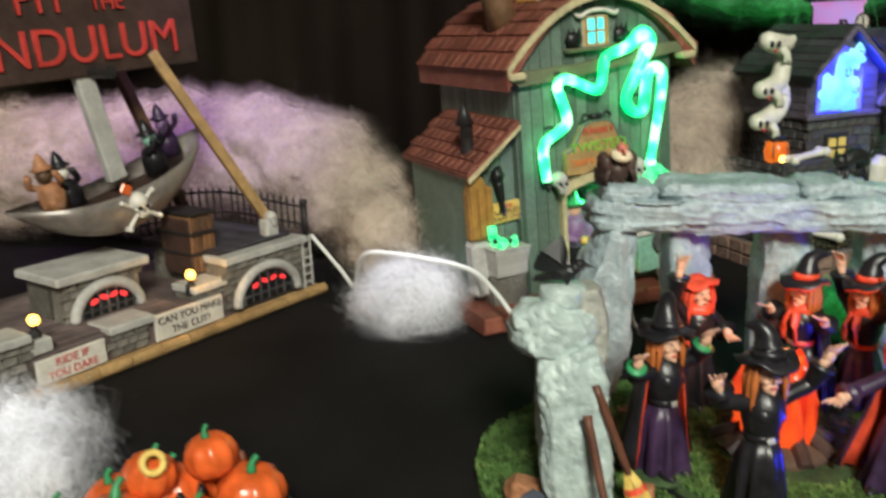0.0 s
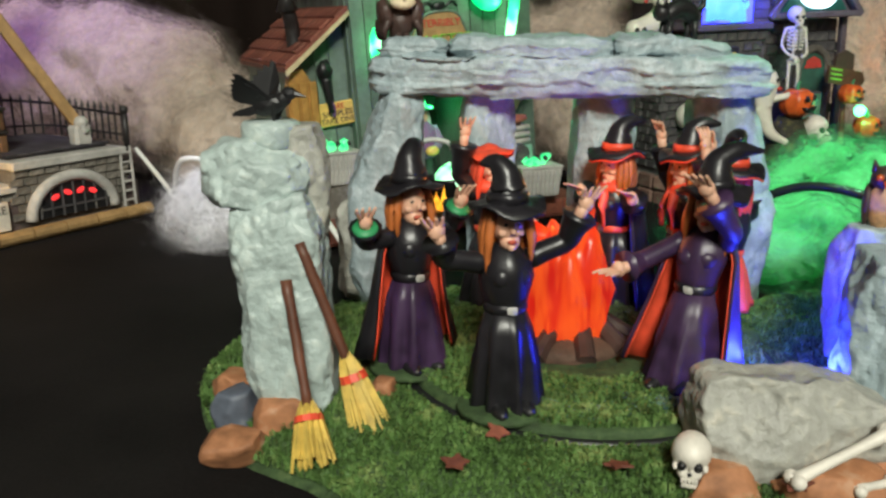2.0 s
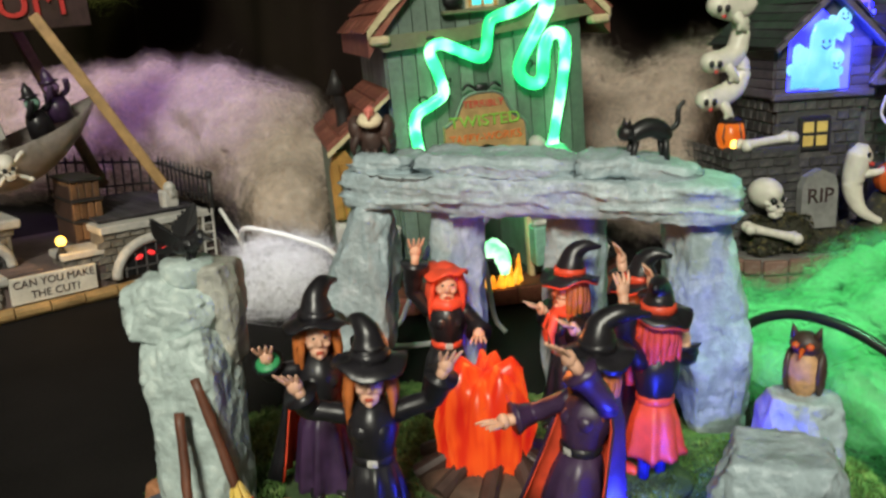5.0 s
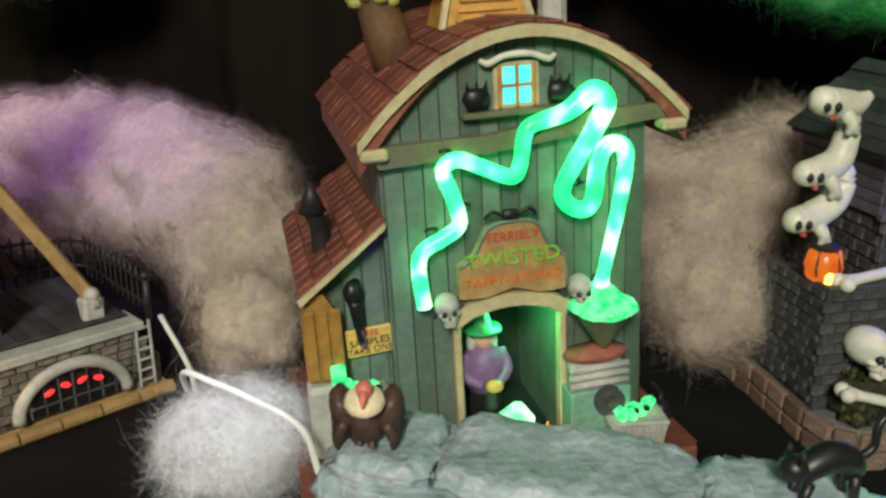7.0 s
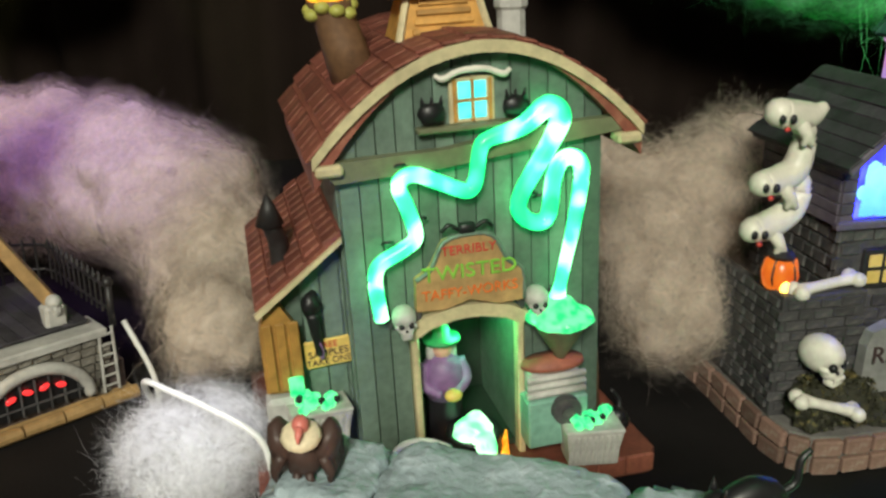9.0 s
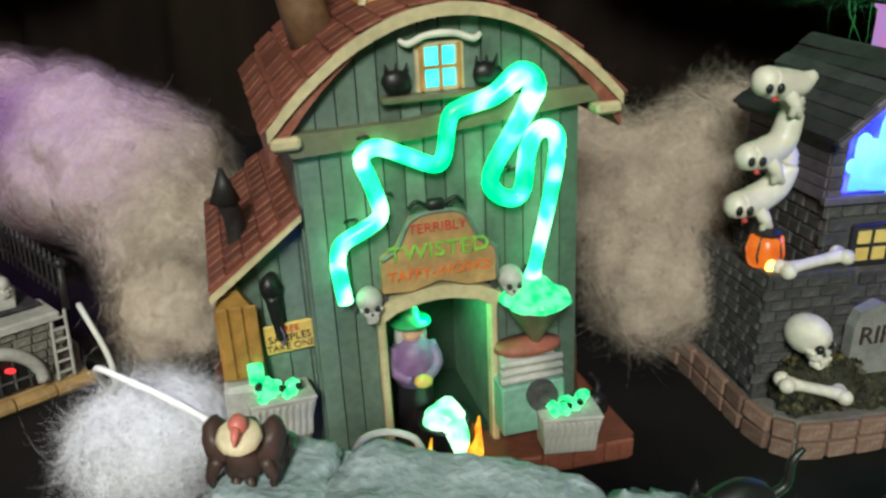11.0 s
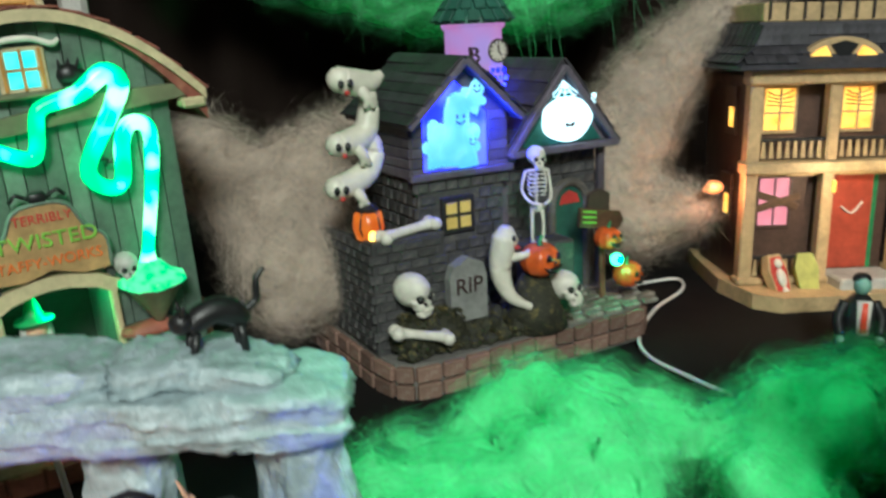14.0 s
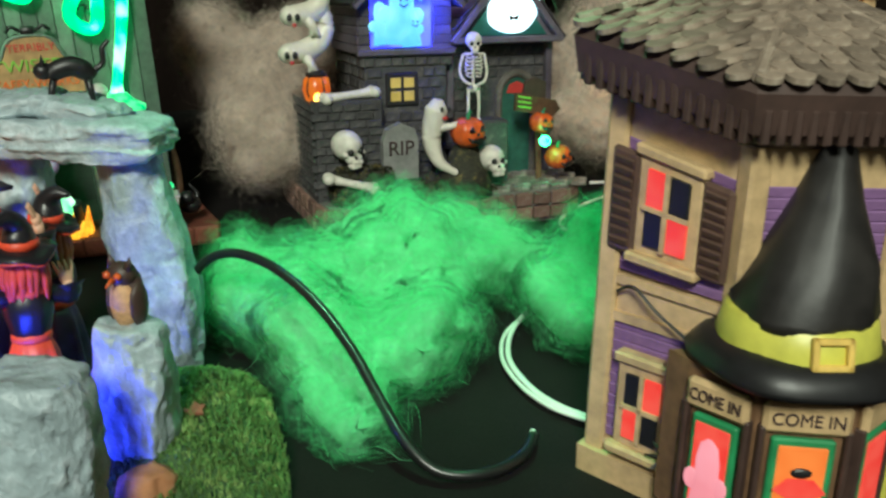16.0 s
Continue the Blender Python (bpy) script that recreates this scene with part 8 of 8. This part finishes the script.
def face_frame(i):
    """Pose on the middle of wall i at the ground, -y outwards."""
    (x0, y0), (x1, y1) = PLAN[i], PLAN[(i + 1) % 6]
    return pose((x0 + x1) / 2, (y0 + y1) / 2, 0, 0, 0, math.degrees(math.atan2(y1 - y0, x1 - x0)))


SIDE = 0.0522
for i in (5, 0, 1):
    clap = None
    m0 = face_frame(i)
    for z0, n in ((0.0160, 11), (0.0880, 11)):
        for k in range(n):
            m = m0 @ pose(0, -0.0002, z0 + 0.0048 * k + 0.0024, 9, 0, 0)
            clap = again(clap, m) if clap else part("clapboard", box(bmesh.new(), (0, 0, 0), (SIDE - 0.006, 0.0022, 0.0046), 0.0004), LILAC, purple, m=m)


def sash(m, w, h, parent, panes):
    f = part("window_frame", box(bmesh.new(), (0, -0.003, 0), (w + 0.008, 0.005, h + 0.008), 0.0012), CREAM2, parent, "tan sash window", m=m)
    part("sill", box(bmesh.new(), (0, -0.0050, -h / 2 - 0.0050), (w + 0.011, 0.008, 0.0042), 0.001), CREAM2, f)
    part("head_mould", box(bmesh.new(), (0, -0.0040, h / 2 + 0.0052), (w + 0.010, 0.007, 0.0045), 0.001), CREAM2, f)
    for i, lit in enumerate(panes):
        cx, cz = (-w / 4 if i % 2 == 0 else w / 4), (h / 4 if i < 2 else -h / 4)
        part("pane", box(bmesh.new(), (cx, -0.0060, cz), (w / 2 - 0.0012, 0.0016, h / 2 - 0.0012), 0.0005), REDPANE if lit else BLACK, f)
    part("muntin", box(bmesh.new(), (0, -0.0068, 0), (0.0018, 0.0016, h)), CREAM2, f)
    part("muntin", box(bmesh.new(), (0, -0.0068, 0), (w, 0.0016, 0.0018)), CREAM2, f)
    return f


for i in (5, 1):
    m0 = face_frame(i)
    f = sash(m0 @ pose(-0.0015, 0, 0.1180), 0.0185, 0.0320, purple, (1, 0, 0, 1))
    for k in (-1, 1):
        s = part("shutter", box(bmesh.new(), (k * 0.0185, -0.0045, -0.0010), (0.0118, 0.0035, 0.0400), 0.0014), SHUTTER, f, "dark brown louvred shutter")
        for q in range(9):
            part("louvre", box(bmesh.new(), (k * 0.0185, -0.0066, -0.0165 + q * 0.0039), (0.0080, 0.0014, 0.0028), 0.0003, turn(20, 0, 0)), SHUTTER, s)
    sash(m0 @ pose(-0.0040, 0, 0.0350), 0.0165, 0.0290, purple, (0, 1, 1, 0))
bm = tube(bmesh.new(), [(-0.020, -0.004, 0.080), (-0.012, -0.006, 0.0845), (0.000, -0.007, 0.077), (0.014, -0.008, 0.070)], 0.0007, 5)
part("wire", bm, IRON, purple, "thin dark twisted wire", m=face_frame(5))
bm = bmesh.new()
for i in range(22):
    a, b = random.uniform(0, 6.28), random.uniform(-0.8, 0.8)
    cyl(bm, (0.010, -0.010, 0.022), (0.010 + 0.008 * math.cos(a), -0.010 + 0.005 * math.sin(a), 0.022 + 0.008 * b), 0.0012, 0.0004, 5)
part("dead_bush", bm, BLACK, purple, "black thorny bush", m=face_frame(5))
# roof
bm = bmesh.new()
prof = [(RW + 0.004, 0.1540), (RW + 0.0200, 0.1600), (RW + 0.0225, 0.1730), (RW + 0.0200, 0.1760)]
prev = None
for r, z in prof:
    cur = [bm.verts.new((x, y, z)) for x, y in octagon(r)]
    if prev:
        for i in range(6):
            bm.faces.new((prev[i], prev[(i + 1) % 6], cur[(i + 1) % 6], cur[i]))
    prev = cur
APEX = Vector((0, -0.012, 0.2060))
top = bm.verts.new(APEX)
for i in range(6):
    bm.faces.new((prev[i], prev[(i + 1) % 6], top))
proof = part("roof", bm, FASCIA, purple, "dark brown eaves and shingled spire roof")
for i in (4, 5, 0, 1):
    a0, a1 = Vector((*octagon(RW + 0.0205)[i], 0)), Vector((*octagon(RW + 0.0205)[(i + 1) % 6], 0))
    for k in range(13):
        p = a0.lerp(a1, (k + 0.5) / 13)
        part("corbel", box(bmesh.new(), (p.x * 0.955, -0.017 + (p.y + 0.017) * 0.955, 0.1625), (0.0030, 0.0075, 0.0115), 0.0006, turn(0, 0, math.degrees(math.atan2(a1.y - a0.y, a1.x - a0.x)))), FASCIA, proof)
tile = None
for i in (4, 5, 0, 1):
    R0 = RW + 0.0215
    a0, a1 = Vector((*octagon(R0)[i], 0.1760)), Vector((*octagon(R0)[(i + 1) % 6], 0.1760))
    tp = APEX
    yaw = math.degrees(math.atan2(a1.y - a0.y, a1.x - a0.x))
    mid = (a0 + a1) / 2
    flat = (a1 - a0).normalized()
    away = (tp - mid) - flat * (tp - mid).dot(flat)
    pitch = math.degrees(math.atan2(away.z, math.hypot(away.x, away.y)))
    for r in range(12):
        t = r / 12.5
        L0, L1 = a0.lerp(tp, t), a1.lerp(tp, t)
        n = max(1, round((L1 - L0).length / 0.0095))
        for k in range(n):
            q = L0.lerp(L1, (k + 0.5 + (0.18 if r % 2 else -0.18)) / n)
            m = pose(q.x, q.y, q.z + 0.0012, pitch - 7, random.uniform(-4, 4), yaw + random.uniform(-4, 4)) @ Matrix.Diagonal((random.uniform(0.9, 1.05), 1, 1, 1))
            if tile is None:
                bm = bmesh.new()
                slab(bm, [(0.0045 * math.cos(a), 0.0015 + 0.0055 * math.sin(a)) for a in np.linspace(math.pi, 2 * math.pi, 8)] + [(0.0045, 0.0085), (-0.0045, 0.0085)], 0.0, 0.0019)
                tile = part("shingle", bm, SHINGLE, proof, m=m)
            else:
                again(tile, m)
for i in (5, 0, 1):
    v = Vector((*octagon(RW + 0.0215)[i], 0.1780))
    part("hip_ridge", tube(bmesh.new(), [v, v.lerp(APEX, 0.5), APEX], 0.0024, 7, 3), SHINGLE, proof)
# the upper storey sags towards the bay
for ob in list(purple.children_recursive):
    if ob.type != "MESH":
        continue
    up = ob.matrix_basis.copy()
    q = ob.parent
    while q is not None and q is not purple:
        up = q.matrix_basis @ up
        q = q.parent
    if ob.name.startswith("shingle"):
        ob.matrix_basis = Matrix.Translation((0, 0, -sag(up.translation))) @ ob.matrix_basis
        continue
    if ob.data.users > 1:
        ob.data = ob.data.copy()
    back = up.inverted()
    for v in ob.data.vertices:
        p = up @ v.co
        p.z -= sag(p)
        v.co = back @ p
# bay with door pictures and hat awning, in front of the wall that faces -y
yb = -0.063
bay = [(-0.0480, yb + 0.002), (-0.0430, yb - 0.0080), (-0.0260, yb - 0.0275), (0.0050, yb - 0.0320), (0.0260, yb - 0.0140), (0.030, yb + 0.002)]
part("bay", slab(bmesh.new(), bay, 0.008, 0.0680), WOODBROWN, purple, "brown timber entrance bay")


def panel(p, q, name, glass, trim, title):
    """A lit picture panel with a small board over it, between two corners of the bay."""
    p, q = Vector((*p, 0)), Vector((*q, 0))
    w = (q - p).length
    m = Matrix.Translation((p + q) / 2) @ pose(0, 0, 0, 0, 0, math.degrees(math.atan2(q.y - p.y, q.x - p.x)))
    f = part(name, box(bmesh.new(), (0, -0.0012, 0.0300), (w * 0.66, 0.003, 0.0420), 0.0008), trim, purple, "framed lit picture panel", m=m)
    part("pane", box(bmesh.new(), (0, -0.0030, 0.0300), (w * 0.50, 0.0012, 0.0370), 0.0003), glass, f)
    b = part("name_board", box(bmesh.new(), (0, -0.0018, 0.0585), (w * 0.90, 0.004, 0.0110), 0.0015), CREAM2, purple, "tan board with dark lettering", m=m)
    if title:
        letters("lettering", "COME IN", 0.0062, DARKINK, b, pose(0, -0.0042, 0.0585), 0.0003, wide=0.85 * w / 0.029)
    for k in (-1, 1):
        part("bay_post", box(bmesh.new(), (k * w * 0.44, -0.0015, 0.0320), (0.0022, 0.004, 0.046), 0.0006), FASCIA, purple, m=m)
    return f, w


f, w = panel(bay[1], bay[2], "picture_panel", REDPANE, GREENCLOTH, True)
bm = bmesh.new()
ghost_shape(bm, (0, -0.0040, 0.0130), 0.0090, 0.0310)
part("ghost_picture", bm, PINKPANE, f, "pale pink ghost silhouette", True)
f, w = panel(bay[2], bay[3], "picture_panel", glow("orange_pane_glow", (1.0, 0.25, 0.05), 0.9, (0.9, 0.18, 0.03), 80), GREENCLOTH, True)
bm = bmesh.new()
prism(bm, [(-0.0060, 0.0130), (0.0060, 0.0130), (0.0070, 0.0240), (0.0035, 0.0290), (-0.0035, 0.0290), (-0.0070, 0.0240)], -0.0046, -0.0036)
ball(bm, (0, -0.0042, 0.0395), (0.0036, 0.0010, 0.0020), 2)
part("caped_picture", bm, BLACK, f, "black caped silhouette")
bm = bmesh.new()
prism(bm, [(-0.0085, 0.0330), (-0.0035, 0.0300), (0, 0.0225), (0.0035, 0.0300), (0.0085, 0.0330), (0.0042, 0.0375), (-0.0042, 0.0375)], -0.0052, -0.0044)
part("collar_picture", bm, REDPANE, f, "red collar and face")
panel(bay[3], bay[4], "picture_panel", REDPANE, GREENCLOTH, False)
hat_c = (-0.0090, yb - 0.0110)
bm = lathe(bmesh.new(), [(0.0290, 0.0690), (0.0345, 0.0700), (0.0352, 0.0722), (0.0300, 0.0780), (0.0255, 0.0800)], 36, (hat_c[0], hat_c[1], 0), 0.035, 5)
hat = part("hat_awning", bm, BLACK, purple, "black witch-hat awning", True)
part("hat_band", lathe(bmesh.new(), [(0.0262, 0.0770), (0.0268, 0.0790), (0.0245, 0.0890), (0.0232, 0.0900)], 30, (hat_c[0], hat_c[1], 0)), LIME, hat, "lime yellow hat band", True)
bm = lathe(bmesh.new(), [(0.0235, 0.0880), (0.0238, 0.0920), (0.0190, 0.1060), (0.0125, 0.1250), (0.0070, 0.1400), (0.0025, 0.1500)], 28, (hat_c[0], hat_c[1], 0), 0.03, 3, lean=(0.17, 0.12))
part("hat_cone", roughen(roughen(bm, 0.0022, 45), 0.0009, 120), paint("hat_black", (0.02, 0.018, 0.017), 0.5, 0.4, 120, 0.6), hat, "dull black crumpled cone", True)
bm = bmesh.new()
for c, s in (((0, 0, 0.0042), (0.0130, 0.003, 0.0022)), ((0, 0, -0.0042), (0.0130, 0.003, 0.0022)), ((-0.0055, 0, 0), (0.0022, 0.003, 0.0106)), ((0.0055, 0, 0), (0.0022, 0.003, 0.0106))):
    box(bm, c, s, 0.0005)
part("hat_buckle", bm, YELLOW, hat, "yellow buckle", m=pose(hat_c[0], hat_c[1] - 0.0262, 0.0835, -12, 0, 0))
part("green_post", cyl(bmesh.new(), (0.0340, yb - 0.006, 0.010), (0.0340, yb - 0.006, 0.090), 0.0026, n=8), LIME, purple, "lime green post")

# ---- pumpkin stall ----
stall = thing("pumpkin_stall", "yellow-lettered wooden pumpkin stall", "market stall", pose(-0.0610, 0.3245, 0.0, 0, 0, 32))
part("crate", box(bmesh.new(), (-0.055, 0.028, 0.008), (0.108, 0.054, 0.020), 0.001), STONEGREY, stall, "grey-brown plank crate")
for i in range(4):
    part("crate_plank", box(bmesh.new(), (-0.055, -0.0002, 0.0022 + i * 0.0032), (0.108, 0.0018, 0.0029), 0.0004), WOODBROWN, stall)
part("tray", box(bmesh.new(), (-0.055, 0.028, 0.0185), (0.112, 0.060, 0.0040), 0.001), IRON, stall, "black stall tray")
brd = part("name_board", prism(bmesh.new(), [(-0.110, 0.0085), (0.0, 0.0085), (0.001, 0.0165), (-0.034, 0.0180), (-0.046, 0.0225), (-0.058, 0.0240), (-0.075, 0.0225), (-0.090, 0.0170), (-0.110, 0.0165)], -0.0040, -0.0012), YELLOW, stall, "yellow painted name board")
letters("lettering", "HALLOWEEN", 0.0085, DARKINK, brd, pose(-0.044, -0.0043, 0.0122), 0.0004, wide=1.35)
bm = bmesh.new()
box(bm, (-0.062, -0.0043, 0.0195), (0.022, 0.0006, 0.0040))
part("mark", bm, DARKINK, brd)
for i, (x, y, z, r, face_) in enumerate(((-0.020, 0.022, 0.0325, 0.0160, False), (-0.046, 0.013, 0.0305, 0.0130, False), (-0.050, 0.040, 0.0335, 0.0155, True), (-0.026, 0.049, 0.0320, 0.0145, False), (-0.076, 0.024, 0.0345, 0.0175, True), (-0.100, 0.018, 0.0305, 0.0125, True), (-0.097, 0.044, 0.0315, 0.0135, False), (-0.060, 0.030, 0.0510, 0.0115, False), (-0.034, 0.030, 0.0520, 0.0120, False), (-0.072, 0.048, 0.0330, 0.0140, False))):
    pumpkin("pumpkin", "orange glazed pumpkin on the stall" if not face_ else "orange glazed pumpkin with a carved face", stall.matrix_basis @ pose(x, y, z, random.uniform(-12, 12), random.uniform(-12, 12), random.uniform(-30, 30)), r, face_, None, "pumpkins on the stall")
bm = tube(bmesh.new(), [(0.0042 * math.cos(a), 0.0042 * math.sin(a), 0) for a in np.linspace(0, 2 * math.pi, 13)], 0.0016, 8, 3)
tagged(part("candy_ring", bm, YELLOW, None, smooth=True, m=stall.matrix_basis @ pose(-0.060, 0.0205, 0.0605, 60, 0, 0)), "pale yellow ring-shaped sweet on the pumpkins", "sweet")

# ---- cotton fog ----
cotton("cotton_fog", "grey-tan cotton wool fog bank lit violet", [(-0.62, 0.98, 0.085, 0.085), (-0.50, 0.98, 0.085, 0.085), (-0.40, 0.96, 0.090, 0.080), (-0.31, 0.95, 0.095, 0.080), (-0.235, 0.93, 0.098, 0.078), (-0.165, 0.90, 0.095, 0.074), (-0.115, 0.86, 0.080, 0.066), (-0.085, 0.81, 0.062, 0.054), (-0.062, 0.75, 0.050, 0.044)], COTTON, 20000, 3, 0.028, 0.25, 0.00014)
cotton("cotton_fog", "white cotton wool tuft on the black cloth", [(-0.036, 0.650, 0.018, 0.027), (-0.016, 0.636, 0.014, 0.024), (-0.050, 0.668, 0.018, 0.026), (-0.028, 0.668, 0.020, 0.028), (-0.040, 0.630, 0.015, 0.024), (-0.010, 0.660, 0.018, 0.024)], COTTONLIT, 11000, 4, 0.022, 0.3)
cotton("cotton_fog", "white cotton wool tuft beside the pumpkin stall", [(-0.215, 0.385, 0.030, 0.035), (-0.195, 0.350, 0.022, 0.026)], COTTONLIT, 6000, 14, 0.02, 0.3)
cotton("cotton_fog", "grey-brown cotton wool fog between the houses", [(0.225, 0.900, 0.105, 0.042), (0.185, 0.920, 0.140, 0.042), (0.270, 0.900, 0.130, 0.044), (0.245, 0.870, 0.095, 0.050), (0.245, 0.825, 0.064, 0.046), (0.300, 0.960, 0.140, 0.042), (0.260, 0.845, 0.060, 0.042)], COTTON, 18000, 5, 0.026)
cotton("cotton_fog", "pinkish cotton wool fog sweeping up behind the houses", [(0.535, 0.965, 0.075, 0.045), (0.575, 0.950, 0.060, 0.042), (0.560, 0.985, 0.125, 0.055), (0.590, 0.990, 0.175, 0.050), (0.625, 0.985, 0.215, 0.042), (0.665, 0.990, 0.255, 0.036), (0.610, 0.930, 0.075, 0.030), (0.720, 1.00, 0.290, 0.036)], COTTON, 18000, 6, 0.026)
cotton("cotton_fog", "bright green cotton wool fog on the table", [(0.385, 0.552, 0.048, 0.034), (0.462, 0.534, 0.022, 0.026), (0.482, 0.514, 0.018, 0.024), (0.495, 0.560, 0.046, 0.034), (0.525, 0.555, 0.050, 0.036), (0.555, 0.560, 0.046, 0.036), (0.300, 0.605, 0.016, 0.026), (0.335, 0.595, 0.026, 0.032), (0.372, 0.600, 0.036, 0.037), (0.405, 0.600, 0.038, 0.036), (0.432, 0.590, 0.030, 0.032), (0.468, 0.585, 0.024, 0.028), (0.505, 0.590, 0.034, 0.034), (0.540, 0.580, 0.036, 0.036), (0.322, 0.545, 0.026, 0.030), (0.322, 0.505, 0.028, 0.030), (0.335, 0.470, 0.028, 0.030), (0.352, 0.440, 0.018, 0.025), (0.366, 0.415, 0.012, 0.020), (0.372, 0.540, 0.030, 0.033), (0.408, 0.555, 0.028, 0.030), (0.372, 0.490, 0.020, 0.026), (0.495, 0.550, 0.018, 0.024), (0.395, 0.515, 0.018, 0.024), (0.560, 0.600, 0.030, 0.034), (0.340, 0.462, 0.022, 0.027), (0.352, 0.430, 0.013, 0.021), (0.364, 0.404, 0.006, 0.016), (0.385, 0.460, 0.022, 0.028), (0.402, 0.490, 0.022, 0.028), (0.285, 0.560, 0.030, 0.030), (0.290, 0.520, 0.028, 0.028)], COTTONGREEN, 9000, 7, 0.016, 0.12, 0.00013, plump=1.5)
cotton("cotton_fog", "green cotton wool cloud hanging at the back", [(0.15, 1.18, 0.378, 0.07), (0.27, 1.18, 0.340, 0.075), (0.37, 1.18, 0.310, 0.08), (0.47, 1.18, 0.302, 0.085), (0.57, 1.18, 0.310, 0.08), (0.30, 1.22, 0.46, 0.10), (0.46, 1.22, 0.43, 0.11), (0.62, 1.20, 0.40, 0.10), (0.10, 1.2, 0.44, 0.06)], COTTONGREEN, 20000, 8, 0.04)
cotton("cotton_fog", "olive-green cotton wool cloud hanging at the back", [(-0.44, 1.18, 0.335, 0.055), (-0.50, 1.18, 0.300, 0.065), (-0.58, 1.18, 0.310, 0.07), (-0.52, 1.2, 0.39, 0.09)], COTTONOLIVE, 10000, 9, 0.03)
# stretched web under the hanging cloud
bm = bmesh.new()
r = random.Random(4)
for i in range(16):
    x = r.uniform(0.40, 0.66)
    tube(bm, [(x, 1.12, 0.30), (x + r.uniform(-0.02, 0.02), 1.06, 0.22), (x + r.uniform(-0.05, 0.03), 1.00, 0.13 + r.uniform(-0.03, 0.05))], [0.00018, 0.00014, 0.00006], 3, 3)
tagged(part("stretched_web", bm, fibre_mat("web_fibre", COTTONGREEN)), "thin green stretched web strands hanging from the cloud", "web", kind="stuff")
glim = part("buried_light", ball(bmesh.new(), (0.621, 0.897, 0.100), (0.010, 0.004, 0.007), 2, amp=0.004, freq=200), glow("buried_orange", (1.0, 0.35, 0.12), 1.3, (0.6, 0.2, 0.08), 200), None, smooth=True)
tagged(glim, "small orange light buried in the cotton fog", "string light")
point_lamp("buried_lamp", (0.622, 0.885, 0.102), 0.10, (1.0, 0.35, 0.15), 0.006)

# ---- cables ----


def cable(name, label, pts_, r, mat):
    ob = part(name, tube(bmesh.new(), pts_, r, 10, 8), mat, None, smooth=True)
    return tagged(ob, label, "cable")


cable("white_cable", "white plastic lamp cable arching over cotton", [(-0.125, 0.745, 0.050), (-0.098, 0.728, 0.022), (-0.083, 0.705, 0.012), (-0.076, 0.680, 0.038), (-0.0655, 0.664, 0.053), (-0.045, 0.653, 0.055), (-0.020, 0.644, 0.053), (0.016, 0.629, 0.047), (0.034, 0.606, 0.036), (0.050, 0.583, 0.018), (0.062, 0.572, 0.006), (0.080, 0.565, 0.0025), (0.105, 0.575, 0.0025)], 0.0019, WHITECABLE)
cable("white_cable", "white plastic lamp cable lying on black cloth", [(0.560, 0.930, 0.003), (0.610, 0.940, 0.003), (0.600, 0.905, 0.003), (0.555, 0.860, 0.003), (0.515, 0.800, 0.003), (0.505, 0.755, 0.003), (0.520, 0.705, 0.003), (0.530, 0.665, 0.003), (0.485, 0.610, 0.003), (0.448, 0.550, 0.003), (0.436, 0.500, 0.003), (0.442, 0.463, 0.003), (0.456, 0.438, 0.003), (0.480, 0.420, 0.003)], 0.0016, WHITECABLE)
cable("white_cable", "white plastic cable lying on black cloth", [(0.515, 0.640, 0.0025), (0.478, 0.590, 0.0025), (0.442, 0.540, 0.0025), (0.4325, 0.500, 0.0025), (0.4375, 0.466, 0.0025), (0.4505, 0.440, 0.0025), (0.470, 0.424, 0.0025)], 0.0012, WHITECABLE)
cable("white_cable", "white plastic cable lying by the factory", [(0.060, 0.590, 0.0025), (0.073, 0.598, 0.006), (0.0802, 0.600, 0.0207), (0.0938, 0.600, 0.0553), (0.0994, 0.600, 0.0687), (0.1090, 0.600, 0.0740), (0.1186, 0.600, 0.0739), (0.1260, 0.600, 0.0690), (0.1330, 0.602, 0.045), (0.1380, 0.604, 0.012), (0.146, 0.600, 0.0025)], 0.0017, WHITECABLE)
cable("black_cable", "thick black cable looping over green cotton", [(0.262, 0.500, 0.004), (0.268, 0.490, 0.030), (0.278, 0.482, 0.055), (0.296, 0.470, 0.067), (0.318, 0.456, 0.066), (0.340, 0.440, 0.055), (0.358, 0.422, 0.040), (0.372, 0.404, 0.024), (0.384, 0.388, 0.012), (0.398, 0.380, 0.004), (0.418, 0.382, 0.003), (0.433, 0.396, 0.003), (0.439, 0.412, 0.003)], 0.0024, BLACKCABLE)
plug = part("cable_plug", roughen(box(bmesh.new(), (0.264, 0.492, 0.040), (0.014, 0.018, 0.016), 0.003), 0.0003, 100), BLACKCABLE)
tagged(plug, "black plastic cable plug behind the stones", "plug")
for x, y, a in ((0.4035, 0.494, -35), (0.4390, 0.4155, 80)):
    tagged(part("scrap", roughen(box(bmesh.new(), (0, 0, 0.0012), (0.010, 0.0022, 0.0014), 0.0004), 0.0008, 150), WHITECABLE, None, m=pose(x, y, 0, 0, 0, a)), "small white scrap on the cloth", "scrap", "scraps")
